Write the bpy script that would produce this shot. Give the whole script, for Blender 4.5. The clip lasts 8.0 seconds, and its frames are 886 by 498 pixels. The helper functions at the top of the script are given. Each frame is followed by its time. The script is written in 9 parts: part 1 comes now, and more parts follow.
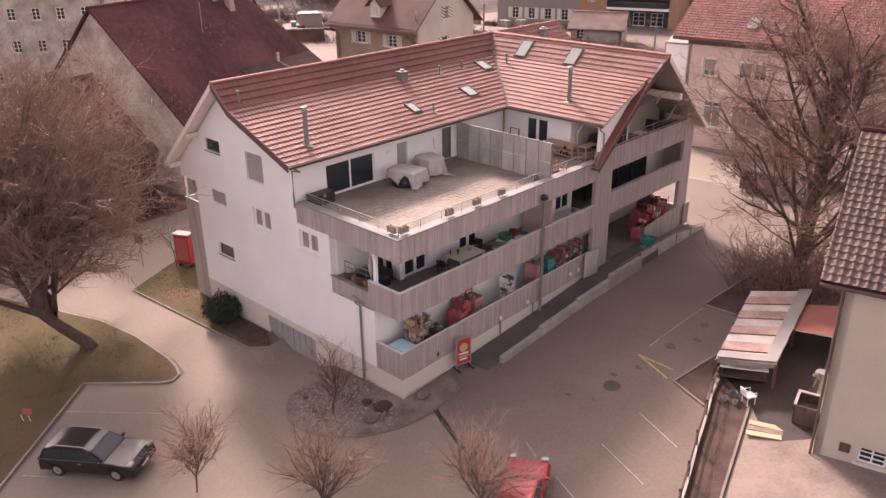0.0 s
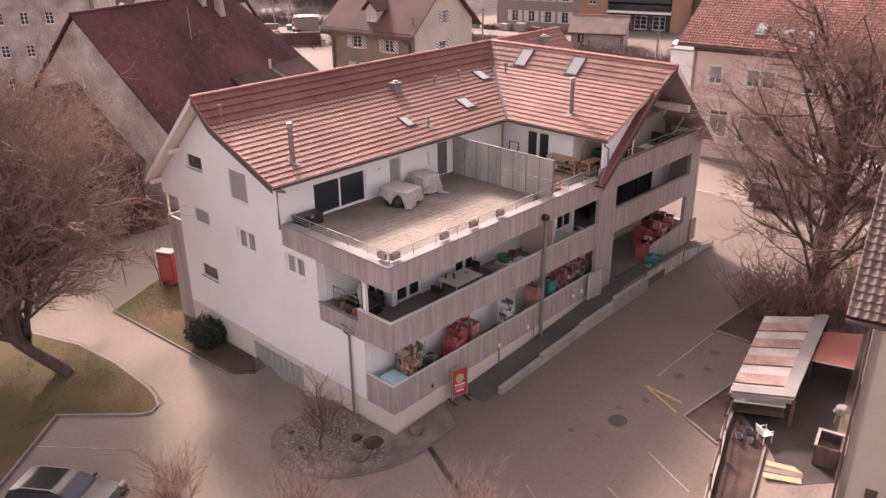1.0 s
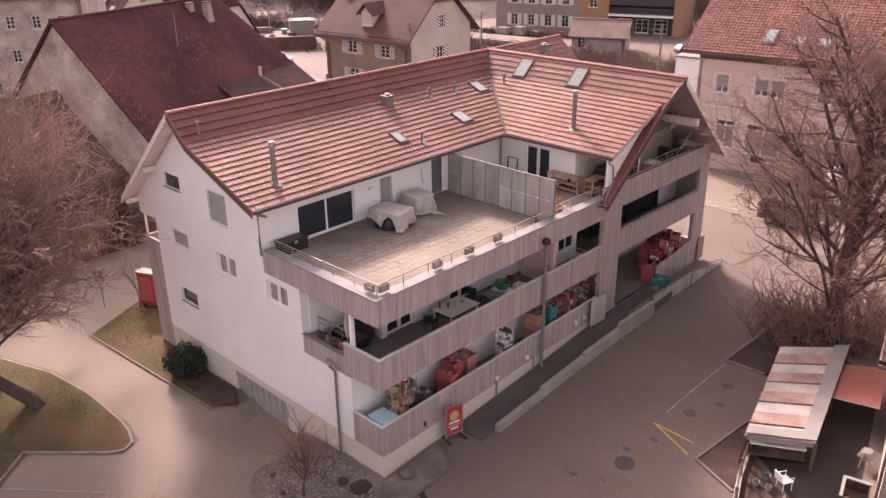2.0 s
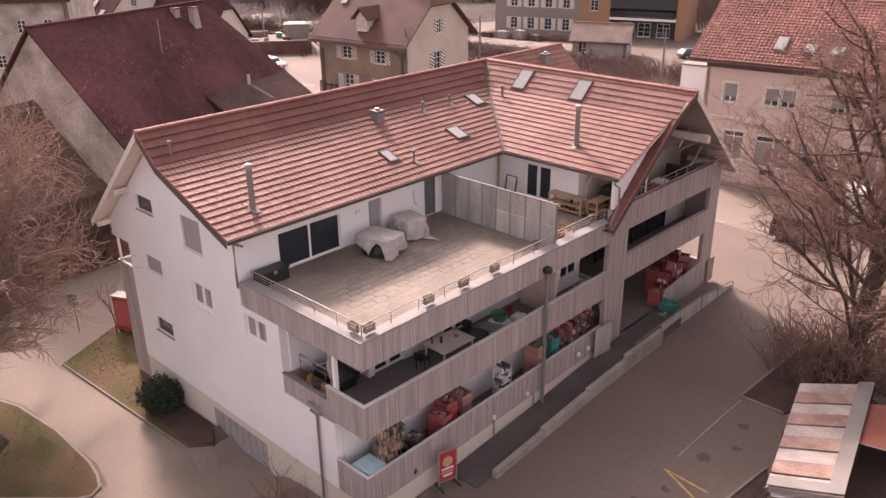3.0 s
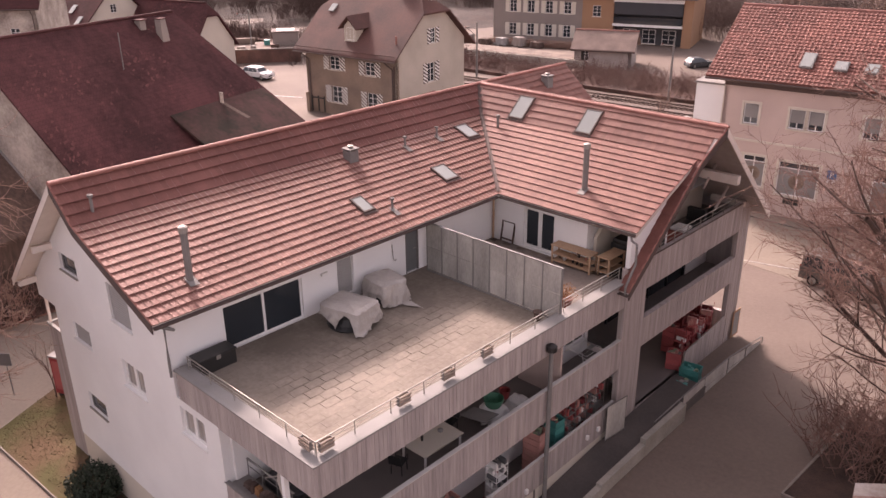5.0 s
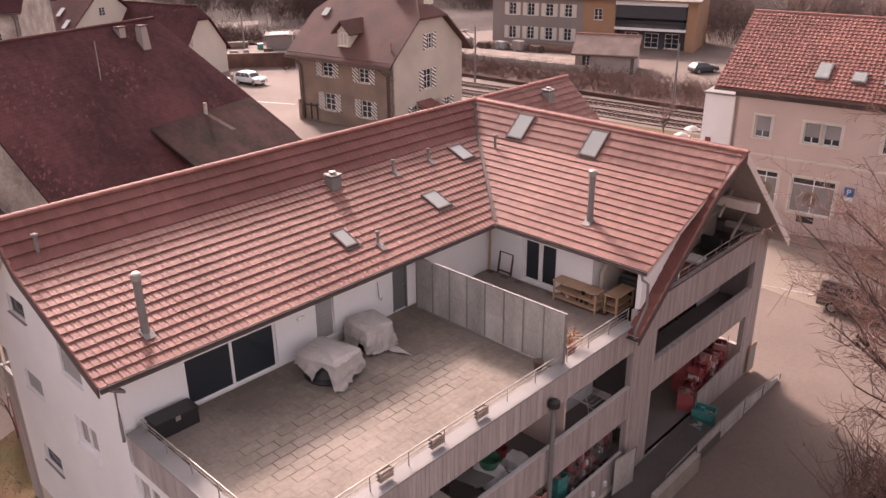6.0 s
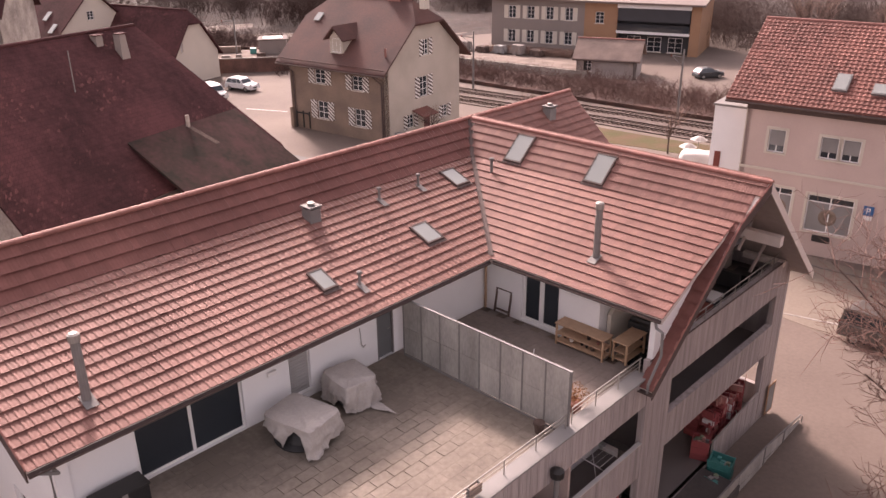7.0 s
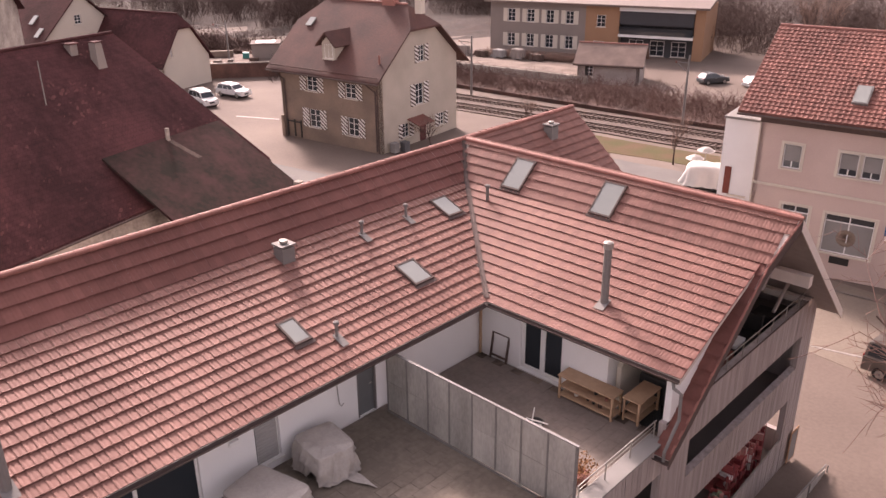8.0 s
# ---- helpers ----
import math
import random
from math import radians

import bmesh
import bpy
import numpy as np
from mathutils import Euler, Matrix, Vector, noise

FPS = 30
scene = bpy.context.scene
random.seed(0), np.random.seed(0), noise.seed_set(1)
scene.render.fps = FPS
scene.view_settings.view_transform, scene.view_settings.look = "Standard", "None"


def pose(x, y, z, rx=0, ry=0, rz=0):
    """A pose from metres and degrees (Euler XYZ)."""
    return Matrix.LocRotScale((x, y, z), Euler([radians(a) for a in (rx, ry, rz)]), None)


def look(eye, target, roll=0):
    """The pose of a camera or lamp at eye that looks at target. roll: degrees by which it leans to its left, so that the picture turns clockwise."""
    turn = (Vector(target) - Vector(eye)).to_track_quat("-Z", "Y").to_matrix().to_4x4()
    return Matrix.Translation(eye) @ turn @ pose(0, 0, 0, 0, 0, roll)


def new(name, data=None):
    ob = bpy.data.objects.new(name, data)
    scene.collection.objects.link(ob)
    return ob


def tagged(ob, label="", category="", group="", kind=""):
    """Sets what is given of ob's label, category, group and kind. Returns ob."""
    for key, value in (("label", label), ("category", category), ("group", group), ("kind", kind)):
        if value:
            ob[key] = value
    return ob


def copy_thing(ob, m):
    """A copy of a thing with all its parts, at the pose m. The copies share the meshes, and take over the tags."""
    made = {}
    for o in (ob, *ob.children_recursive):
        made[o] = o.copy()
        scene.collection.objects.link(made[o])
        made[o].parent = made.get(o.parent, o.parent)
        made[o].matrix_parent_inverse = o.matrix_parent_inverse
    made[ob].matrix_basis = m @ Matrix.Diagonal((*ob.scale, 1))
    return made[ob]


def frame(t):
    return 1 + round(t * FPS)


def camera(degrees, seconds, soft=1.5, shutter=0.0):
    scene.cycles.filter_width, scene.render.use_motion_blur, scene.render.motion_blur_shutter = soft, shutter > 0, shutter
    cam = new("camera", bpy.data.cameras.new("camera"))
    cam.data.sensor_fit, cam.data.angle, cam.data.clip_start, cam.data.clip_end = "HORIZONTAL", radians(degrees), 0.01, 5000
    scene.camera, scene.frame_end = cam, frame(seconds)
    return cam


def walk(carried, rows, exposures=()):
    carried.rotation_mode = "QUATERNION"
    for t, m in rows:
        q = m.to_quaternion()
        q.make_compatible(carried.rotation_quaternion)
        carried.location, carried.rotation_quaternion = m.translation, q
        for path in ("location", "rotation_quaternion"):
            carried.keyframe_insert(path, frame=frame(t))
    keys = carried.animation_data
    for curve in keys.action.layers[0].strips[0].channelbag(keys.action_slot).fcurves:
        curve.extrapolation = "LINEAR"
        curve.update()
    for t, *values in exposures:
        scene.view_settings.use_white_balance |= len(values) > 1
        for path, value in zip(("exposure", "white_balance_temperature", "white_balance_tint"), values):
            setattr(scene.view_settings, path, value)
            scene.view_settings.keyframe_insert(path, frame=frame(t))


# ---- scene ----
cam = camera(57.6, 8.0, soft=1.5)
METRES, EYE, TILT, LEAN, TURN = 25.2, 22.4, 1.4, 0.0, 43.8
ROWS = [
    (0.0, 0.0, 0.0, 0.0, -0.25, -24.87, 0.55),
    (0.5, 0.0045, 0.0512, -0.0007, -0.27, -24.83, 0.54),
    (1.0, 0.0097, 0.105, -0.0005, -0.27, -24.8, 0.55),
    (1.5, 0.0153, 0.1604, -0.0009, -0.28, -24.77, 0.54),
    (3.0, 0.0332, 0.3387, -0.0046, -0.31, -24.65, 0.51),
    (3.5, 0.0399, 0.4018, -0.0061, -0.32, -24.64, 0.49),
    (4.0, 0.0464, 0.4662, -0.0079, -0.32, -24.62, 0.49),
    (4.5, 0.0528, 0.5312, -0.0096, -0.33, -24.59, 0.5),
    (6.0, 0.0732, 0.7291, -0.0107, -0.34, -24.58, 0.46),
    (6.5, 0.0802, 0.7956, -0.0112, -0.35, -24.57, 0.47),
    (7.0, 0.0872, 0.862, -0.0126, -0.35, -24.54, 0.47),
    (7.5, 0.094, 0.9283, -0.0138, -0.36, -24.53, 0.45),
    (8.0, 0.1013, 0.9947, -0.0155, -0.36, -24.5, 0.47),
]
walk(cam, [(t, pose(0, 0, EYE, TILT, LEAN, TURN) @ pose(METRES * x, METRES * y, METRES * z, 90 + pitch, roll, yaw)) for t, x, y, z, yaw, pitch, roll in ROWS],
     exposures=[(0.0, 1.52, 7300, 34), (8.0, 1.26, 7300, 34)])

# ---- sky and sun ----
SUN_AZ, SUN_EL = 294.0, 34.0   # compass bearing from +y clockwise; elevation
world = bpy.data.worlds.new("sky")
scene.world = world
world.use_nodes = True
wn = world.node_tree
sky = wn.nodes.new("ShaderNodeTexSky")
sky.sky_type, sky.sun_disc = "NISHITA", False
sky.sun_elevation, sky.sun_rotation = radians(SUN_EL), radians(SUN_AZ)
sky.air_density, sky.dust_density = 1.0, 4.0
wn.nodes["Background"].inputs["Strength"].default_value = 0.142
haze = wn.nodes.new("ShaderNodeHueSaturation")   # thin cloud greys the blue of the sky
haze.inputs["Saturation"].default_value = 0.3
wn.links.new(sky.outputs[0], haze.inputs["Color"])
wn.links.new(haze.outputs[0], wn.nodes["Background"].inputs[0])
sun = new("sun", bpy.data.lights.new("sun", "SUN"))
sun.data.energy, sun.data.angle, sun.data.color = 2.85, radians(7), (1.0, 0.93, 0.86)
_a, _e = radians(SUN_AZ), radians(SUN_EL)
sun.matrix_world = look((60 * math.sin(_a) * math.cos(_e), 60 * math.cos(_a) * math.cos(_e), 60 * math.sin(_e)), (0, 0, 0))


# ---- tools ----
def ground_z(x, y):
    """The lie of the land: it falls to the south-west and dips before the garage."""
    hx = x if x > -48 else -48 - 8 * math.tanh((-48 - x) / 8)
    hx = hx if hx < -8 else -8 + 4 * math.tanh((hx + 8) / 4)
    hy = y if y < 31 else 31 + 6 * math.tanh((y - 31) / 6)
    hy = hy if hy > 4 else 4 - 6 * math.tanh((4 - hy) / 6)
    def rise(v):
        v = min(1.0, max(0.0, v))
        return v * v * (3 - 2 * v)
    dip = 0.55 * rise((x + 34.2) / 1.0) * rise((-28.9 - x) / 1.6) * rise((y - 18.6) / 2.6) * rise((26 - y) / 2)
    return -0.65 + 0.034 * hx + 0.08 * hy - dip


BASE = {}


def thing(name, label, category, at=(0, 0, 0), group="", kind="", m=None):
    """A top-level thing: an Empty at its base. Parts are given in the world's metres, or, with m, in its own."""
    ob = new(name)
    ob.empty_display_size = 0.3
    if m is None:
        ob.matrix_basis = Matrix.Translation(at)
        BASE[ob.name] = Matrix.Translation(-Vector(at))
    else:
        ob.matrix_basis = m
    return tagged(ob, label, category, group, kind)


def finish(bm, name, material, smooth=False):
    me = bpy.data.meshes.new(name)
    bmesh.ops.recalc_face_normals(bm, faces=bm.faces)
    bm.to_mesh(me)
    bm.free()
    for mt in (material if isinstance(material, (list, tuple)) else [material]):
        me.materials.append(mt)
    if smooth:
        me.shade_smooth()
    return me


def part(name, bm, material, parent=None, label="", smooth=False):
    ob = new(name, finish(bm, name, material, smooth))
    if parent is not None:
        ob.parent = parent
        ob.matrix_parent_inverse = BASE.get(parent.name, Matrix.Identity(4))
    if label:
        ob["label"] = label
    return ob


def solo(name, bm, material, label, category, group="", kind="", smooth=False):
    return tagged(part(name, bm, material, None, "", smooth), label, category, group, kind)


def piece(name, me, parent, m):
    """One more object on a shared mesh, as a part at m in its parent's metres."""
    ob = new(name, me)
    ob.parent = parent
    ob.matrix_parent_inverse = BASE.get(parent.name, Matrix.Identity(4))
    ob.matrix_basis = m
    return ob


def box(bm, x0, y0, z0, x1, y1, z1, m=None, bev=0.0):
    ps = [(x0, y0, z0), (x1, y0, z0), (x1, y1, z0), (x0, y1, z0), (x0, y0, z1), (x1, y0, z1), (x1, y1, z1), (x0, y1, z1)]
    vs = [bm.verts.new(m @ Vector(p) if m else p) for p in ps]
    fs = [bm.faces.new([vs[i] for i in f]) for f in ((3, 2, 1, 0), (4, 5, 6, 7), (0, 1, 5, 4), (1, 2, 6, 5), (2, 3, 7, 6), (3, 0, 4, 7))]
    if bev:
        es = {e for f in fs for e in f.edges}
        bmesh.ops.bevel(bm, geom=list(es), offset=bev, segments=2, profile=0.6, affect="EDGES")
    return bm


def B(*a, **k):
    return box(bmesh.new(), *a, **k)


def prism(bm, poly, d, m=None):
    """A solid from a flat outline (points in space) pushed along d."""
    d = Vector(d)
    a = [Vector(p) for p in poly]
    if m:
        a, d = [m @ p for p in a], m.to_3x3() @ d
    lo, hi = [bm.verts.new(p) for p in a], [bm.verts.new(p + d) for p in a]
    bm.faces.new(lo[::-1])
    bm.faces.new(hi)
    n = len(a)
    for i in range(n):
        bm.faces.new((lo[i], lo[(i + 1) % n], hi[(i + 1) % n], hi[i]))
    return bm


def P(poly, d, m=None):
    return prism(bmesh.new(), poly, d, m)


def tube(bm, pts, r, n=8, cap=True):
    """A pipe along points; r a number or one for each point."""
    pts = [Vector(p) for p in pts]
    rs = r if isinstance(r, (list, tuple)) else [r] * len(pts)
    rings = []
    for i, p in enumerate(pts):
        d = (pts[min(i + 1, len(pts) - 1)] - pts[max(i - 1, 0)]).normalized()
        u = d.cross(Vector((0, 0, 1)) if abs(d.z) < 0.9 else Vector((1, 0, 0))).normalized()
        v = d.cross(u)
        rings.append([bm.verts.new(p + rs[i] * (math.cos(2 * math.pi * k / n) * u + math.sin(2 * math.pi * k / n) * v)) for k in range(n)])
    for a, b in zip(rings, rings[1:]):
        for k in range(n):
            bm.faces.new((a[k], a[(k + 1) % n], b[(k + 1) % n], b[k]))
    if cap:
        bm.faces.new(rings[0][::-1])
        bm.faces.new(rings[-1])
    return bm


def T(pts, r, n=8):
    return tube(bmesh.new(), pts, r, n)


def lathe(bm, prof, n=16, m=None):
    """Turns (radius, height) pairs about z."""
    rings = []
    for r, z in prof:
        ring = [Vector((r * math.cos(2 * math.pi * k / n), r * math.sin(2 * math.pi * k / n), z)) for k in range(n)]
        rings.append([bm.verts.new(m @ p if m else p) for p in ring])
    for a, b in zip(rings, rings[1:]):
        for k in range(n):
            bm.faces.new((a[k], a[(k + 1) % n], b[(k + 1) % n], b[k]))
    bm.faces.new(rings[0][::-1])
    bm.faces.new(rings[-1])
    return bm


def wall_with_holes(bm, m, w, h, thick, holes):
    """A wall in its own x (along), y (into it, thick), z; holes as (x0, z0, x1, z1) go right through it."""
    return column_wall(bm, m, [0.0, w], lambda x: h, 0.0, thick, holes)


def column_wall(bm, m, breaks, topf, z0, thick, holes):
    """A wall in one piece under a sloping top; holes (x0, z0, x1, z1) go through."""
    xs = sorted({*breaks, *[v for q in holes for v in (q[0], q[2])]})
    zs = sorted({z0, *[v for q in holes for v in (q[1], q[3])]})
    grid = [[bm.verts.new(m @ Vector((x, 0, min(z, topf(x) - 0.002 * (len(zs) - k_))))) for k_, z in enumerate(zs)] + [bm.verts.new(m @ Vector((x, 0, topf(x))))] for x in xs]
    faces = []
    for i in range(len(xs) - 1):
        for k in range(len(zs)):
            cx, cz = (xs[i] + xs[i + 1]) / 2, (zs[k] + zs[k + 1]) / 2 if k + 1 < len(zs) else 1e9
            if not any(q[0] < cx < q[2] and q[1] < cz < q[3] for q in holes):
                faces.append(bm.faces.new((grid[i][k], grid[i + 1][k], grid[i + 1][k + 1], grid[i][k + 1])))
    r = bmesh.ops.extrude_face_region(bm, geom=faces)
    d = m.to_3x3() @ Vector((0, thick, 0))
    for v in r["geom"]:
        if isinstance(v, bmesh.types.BMVert):
            v.co += d
    bmesh.ops.delete(bm, geom=[v for v in bm.verts if not v.link_faces], context="VERTS")
    return bm


def stand(x, y, yaw):
    """Level pose on the sloping ground, tilted with it."""
    d = 0.8
    nx, ny = ground_z(x + d, y) - ground_z(x - d, y), ground_z(x, y + d) - ground_z(x, y - d)
    up = Vector((-nx / (2 * d), -ny / (2 * d), 1)).normalized()
    q = Vector((0, 0, 1)).rotation_difference(up).to_matrix().to_4x4()
    return Matrix.Translation((x, y, ground_z(x, y))) @ q @ pose(0, 0, 0, 0, 0, yaw)


# ---- materials ----
def mat(name, c1, c2=None, rough=0.8, metal=0.0, scale=2.0, fine=40.0, bump=0.15, mix=0.5, spec=0.4, rand=0.0, streak=None, island=False, dist=0.01):
    """A weathered surface: two tones mixed by coarse and fine noise, a fine relief, and a tone of its own for each piece."""
    mt = bpy.data.materials.new(name)
    mt.use_nodes = True
    nt = mt.node_tree
    N, L = nt.nodes.new, nt.links.new
    bs = nt.nodes["Principled BSDF"]
    bs.inputs["Roughness"].default_value, bs.inputs["Metallic"].default_value = rough, metal
    bs.inputs["Specular IOR Level"].default_value = spec
    c2 = c2 or tuple(v * 0.72 for v in c1)
    geo = N("ShaderNodeNewGeometry")
    mp = N("ShaderNodeMapping")
    L(geo.outputs["Position"], mp.inputs["Vector"])
    if streak:
        mp.inputs["Scale"].default_value = streak
    n1, n2 = N("ShaderNodeTexNoise"), N("ShaderNodeTexNoise")
    for n, s, d in ((n1, scale, 6.0), (n2, fine, 4.0)):
        n.inputs["Scale"].default_value, n.inputs["Detail"].default_value = s, d
        L(mp.outputs[0], n.inputs["Vector"])
    ad = N("ShaderNodeMath")
    ad.operation = "MULTIPLY_ADD"
    L(n2.outputs[0], ad.inputs[0])
    ad.inputs[1].default_value = 0.45
    L(n1.outputs[0], ad.inputs[2])
    mr = N("ShaderNodeMapRange")
    L(ad.outputs[0], mr.inputs[0])
    mr.inputs[1].default_value, mr.inputs[2].default_value = 0.52, 0.95
    mr.inputs[3].default_value, mr.inputs[4].default_value = 0.5 - mix / 2, 0.5 + mix / 2
    mx = N("ShaderNodeMix")
    mx.data_type = "RGBA"
    L(mr.outputs[0], mx.inputs[0])
    mx.inputs[6].default_value, mx.inputs[7].default_value = (*c1, 1), (*c2, 1)
    out = mx.outputs[2]
    if rand:
        hs = N("ShaderNodeHueSaturation")
        if island:
            src = geo.outputs["Random Per Island"]
        else:
            src = N("ShaderNodeObjectInfo").outputs["Random"]
        r2 = N("ShaderNodeMapRange")
        L(src, r2.inputs[0])
        r2.inputs[3].default_value, r2.inputs[4].default_value = 1 - rand, 1 + rand
        L(r2.outputs[0], hs.inputs["Value"])
        L(out, hs.inputs["Color"])
        out = hs.outputs[0]
    L(out, bs.inputs["Base Color"])
    if bump:
        bp = N("ShaderNodeBump")
        bp.inputs["Strength"].default_value, bp.inputs["Distance"].default_value = bump, dist
        L(n2.outputs[0], bp.inputs["Height"])
        L(bp.outputs[0], bs.inputs["Normal"])
    return mt


def glass_mat(name, c=(0.02, 0.025, 0.03), rough=0.06):
    return mat(name, c, tuple(v * 1.5 for v in c), rough=rough, scale=0.4, bump=0.0, spec=0.6)


ASPHALT = mat("asphalt", (0.182, 0.142, 0.12), (0.128, 0.099, 0.085), rough=0.85, spec=0.15, scale=0.12, fine=6.0, bump=0.1, mix=1.0)
YARD = mat("yard_concrete", (0.24, 0.19, 0.162), (0.14, 0.112, 0.096), rough=0.92, spec=0.1, scale=0.5, fine=7.0, bump=0.25, mix=1.2)
PAVING = mat("pale_asphalt", (0.235, 0.192, 0.157), (0.17, 0.138, 0.113), rough=0.85, spec=0.15, scale=0.1, fine=6.0, bump=0.1, mix=1.0)
PATCH = mat("worn_asphalt", (0.1, 0.085, 0.078), (0.06, 0.052, 0.05), rough=0.9, scale=0.5, fine=9.0, bump=0.3, mix=0.9)
LINE_PAINT = mat("line_paint", (0.34, 0.31, 0.285), (0.17, 0.15, 0.135), rough=0.7, scale=3.0, mix=0.9)
YELLOW_PAINT = mat("yellow_line_paint", (0.5, 0.33, 0.1), (0.25, 0.18, 0.1), rough=0.7, scale=3.0, mix=0.9)
GRASS = mat("winter_grass", (0.084, 0.076, 0.035), (0.115, 0.074, 0.046), rough=0.95, spec=0.1, scale=0.4, fine=14.0, bump=0.5, mix=1.7, dist=0.04)
EARTH = mat("earth", (0.085, 0.05, 0.039), (0.036, 0.023, 0.019), rough=0.95, scale=1.0, fine=16.0, bump=0.6, mix=1.0, dist=0.05)
SCRUB = mat("scrub", (0.055, 0.034, 0.028), (0.03, 0.021, 0.018), rough=0.95, scale=0.5, fine=5.0, bump=0.8, mix=1.0, dist=0.2)
GRAVEL = mat("gravel", (0.2, 0.16, 0.136), (0.075, 0.06, 0.051), rough=0.9, scale=1.2, fine=22.0, bump=0.7, mix=1.0, dist=0.04)
KERB = mat("kerb_stone", (0.25, 0.212, 0.186), (0.14, 0.12, 0.106), rough=0.85, scale=1.5, bump=0.2, rand=0.15)
CONCRETE = mat("concrete", (0.36, 0.33, 0.29), (0.22, 0.2, 0.175), rough=0.85, scale=0.8, fine=12, bump=0.2, mix=0.9)
WHITE_RENDER = mat("white_render", (0.8, 0.79, 0.78), (0.72, 0.71, 0.7), rough=0.9, scale=0.5, fine=30, bump=0.12, mix=0.8)
WHITE_PAINT = mat("white_paint", (0.78, 0.77, 0.75), (0.66, 0.65, 0.63), rough=0.5, scale=3, bump=0.03)
BOARDS = mat("grey_boards", (0.43, 0.37, 0.352), (0.27, 0.232, 0.22), rough=0.8, scale=2.5, fine=18, bump=0.2, mix=1.0, rand=0.045, streak=(2.0, 2.0, 0.12))
COPING = mat("pale_sheet_coping", (0.275, 0.262, 0.252), (0.2, 0.19, 0.183), rough=0.75, spec=0.15, scale=0.7, bump=0.03, mix=0.8)
TILE = mat("clay_tile", (0.27, 0.136, 0.11), (0.195, 0.09, 0.073), rough=0.68, spec=0.28, scale=0.35, fine=11, bump=0.15, mix=1.0, rand=0.1)
TILE_J = mat("clay_tile_field", (0.27, 0.136, 0.11), (0.195, 0.09, 0.073), rough=0.68, spec=0.28, scale=0.35, fine=11, bump=0.15, mix=1.0, rand=0.1, island=True)
# darker copy of the clay tile: shade on steep slopes put into colour
SHADED_TILE = mat("shaded_clay_tile", (0.2, 0.083, 0.068), (0.14, 0.057, 0.047), rough=0.72, spec=0.22, scale=0.35, fine=9, bump=0.15, mix=1.0, rand=0.1, island=True)
RIDGE_TILE = mat("ridge_tile", (0.33, 0.14, 0.115), (0.22, 0.1, 0.08), rough=0.7, spec=0.3, scale=1.0, bump=0.15, rand=0.12)
OLD_TILE = mat("old_dark_tile", (0.08, 0.03, 0.03), (0.038, 0.016, 0.016), rough=0.92, spec=0.15, scale=0.25, fine=3.0, bump=0.6, mix=1.0, dist=0.05)
MID_TILE = mat("weathered_tile", (0.11, 0.048, 0.039), (0.058, 0.029, 0.025), rough=0.85, scale=0.3, fine=5.0, bump=0.4, mix=1.0, dist=0.04)
BROWN_TILE = mat("brown_tile", (0.155, 0.102, 0.083), (0.088, 0.06, 0.052), rough=0.8, scale=0.8, fine=9, bump=0.2, mix=1.0, rand=0.2, island=True)
RED_TILE = mat("red_tile", (0.235, 0.1, 0.08), (0.14, 0.06, 0.049), rough=0.8, spec=0.25, scale=0.4, fine=6, bump=0.2, mix=1.0, rand=0.22, island=True)
CAP = mat("pale_cap_sheet", (0.56, 0.535, 0.51), (0.44, 0.42, 0.4), rough=0.7, spec=0.2, scale=0.7, bump=0.03, mix=0.8)
ZINC = mat("zinc", (0.24, 0.225, 0.215), (0.16, 0.15, 0.143), rough=0.7, metal=0.2, spec=0.2, scale=4, bump=0.05)
STEEL = mat("brushed_steel", (0.36, 0.335, 0.305), (0.28, 0.26, 0.237), rough=0.55, metal=0.5, scale=5, bump=0.03)
DARK_METAL = mat("dark_metal", (0.05, 0.047, 0.045), (0.035, 0.033, 0.032), rough=0.5, metal=0.5, scale=4, bump=0.05)
GUTTER = mat("gutter_sheet", (0.12, 0.085, 0.075), (0.08, 0.06, 0.055), rough=0.8, metal=0.0, spec=0.2, scale=4, bump=0.05)
GLASS = glass_mat("dark_glass")
CURTAINED = mat("curtained_glass", (0.4, 0.375, 0.355), (0.2, 0.187, 0.177), rough=0.12, spec=0.5, scale=1.6, fine=6, bump=0, mix=1.0, streak=(3.0, 3.0, 0.2))
# pale base colour carries the sky's reflection in the panes
SKYGLASS = mat("skylight_glass", (0.27, 0.285, 0.27), (0.22, 0.235, 0.22), rough=0.08, scale=0.6, bump=0, spec=0.8)
# near-black: the darkness of unlit rooms and recesses is put into the colour
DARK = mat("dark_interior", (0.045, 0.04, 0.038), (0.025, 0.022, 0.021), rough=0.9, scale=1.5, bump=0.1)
EAVE_BOARDS = mat("eave_boards", (0.42, 0.36, 0.33), (0.3, 0.255, 0.235), rough=0.85, scale=3, bump=0.1)
SOFFIT = mat("soffit_boards", (0.72, 0.64, 0.58), (0.6, 0.52, 0.465), rough=0.8, scale=3, bump=0.1, rand=0.15)
GREY_DOOR = mat("grey_door", (0.16, 0.165, 0.165), (0.12, 0.125, 0.125), rough=0.6, scale=2, bump=0.03)
SHUTTER = mat("grey_shutter", (0.34, 0.33, 0.32), (0.27, 0.26, 0.25), rough=0.6, scale=2, bump=0.03)
DECK = mat("terrace_slab", (0.236, 0.2, 0.165), (0.153, 0.127, 0.104), rough=0.8, spec=0.2, scale=0.33, fine=7, bump=0.15, mix=1.5, rand=0.05)
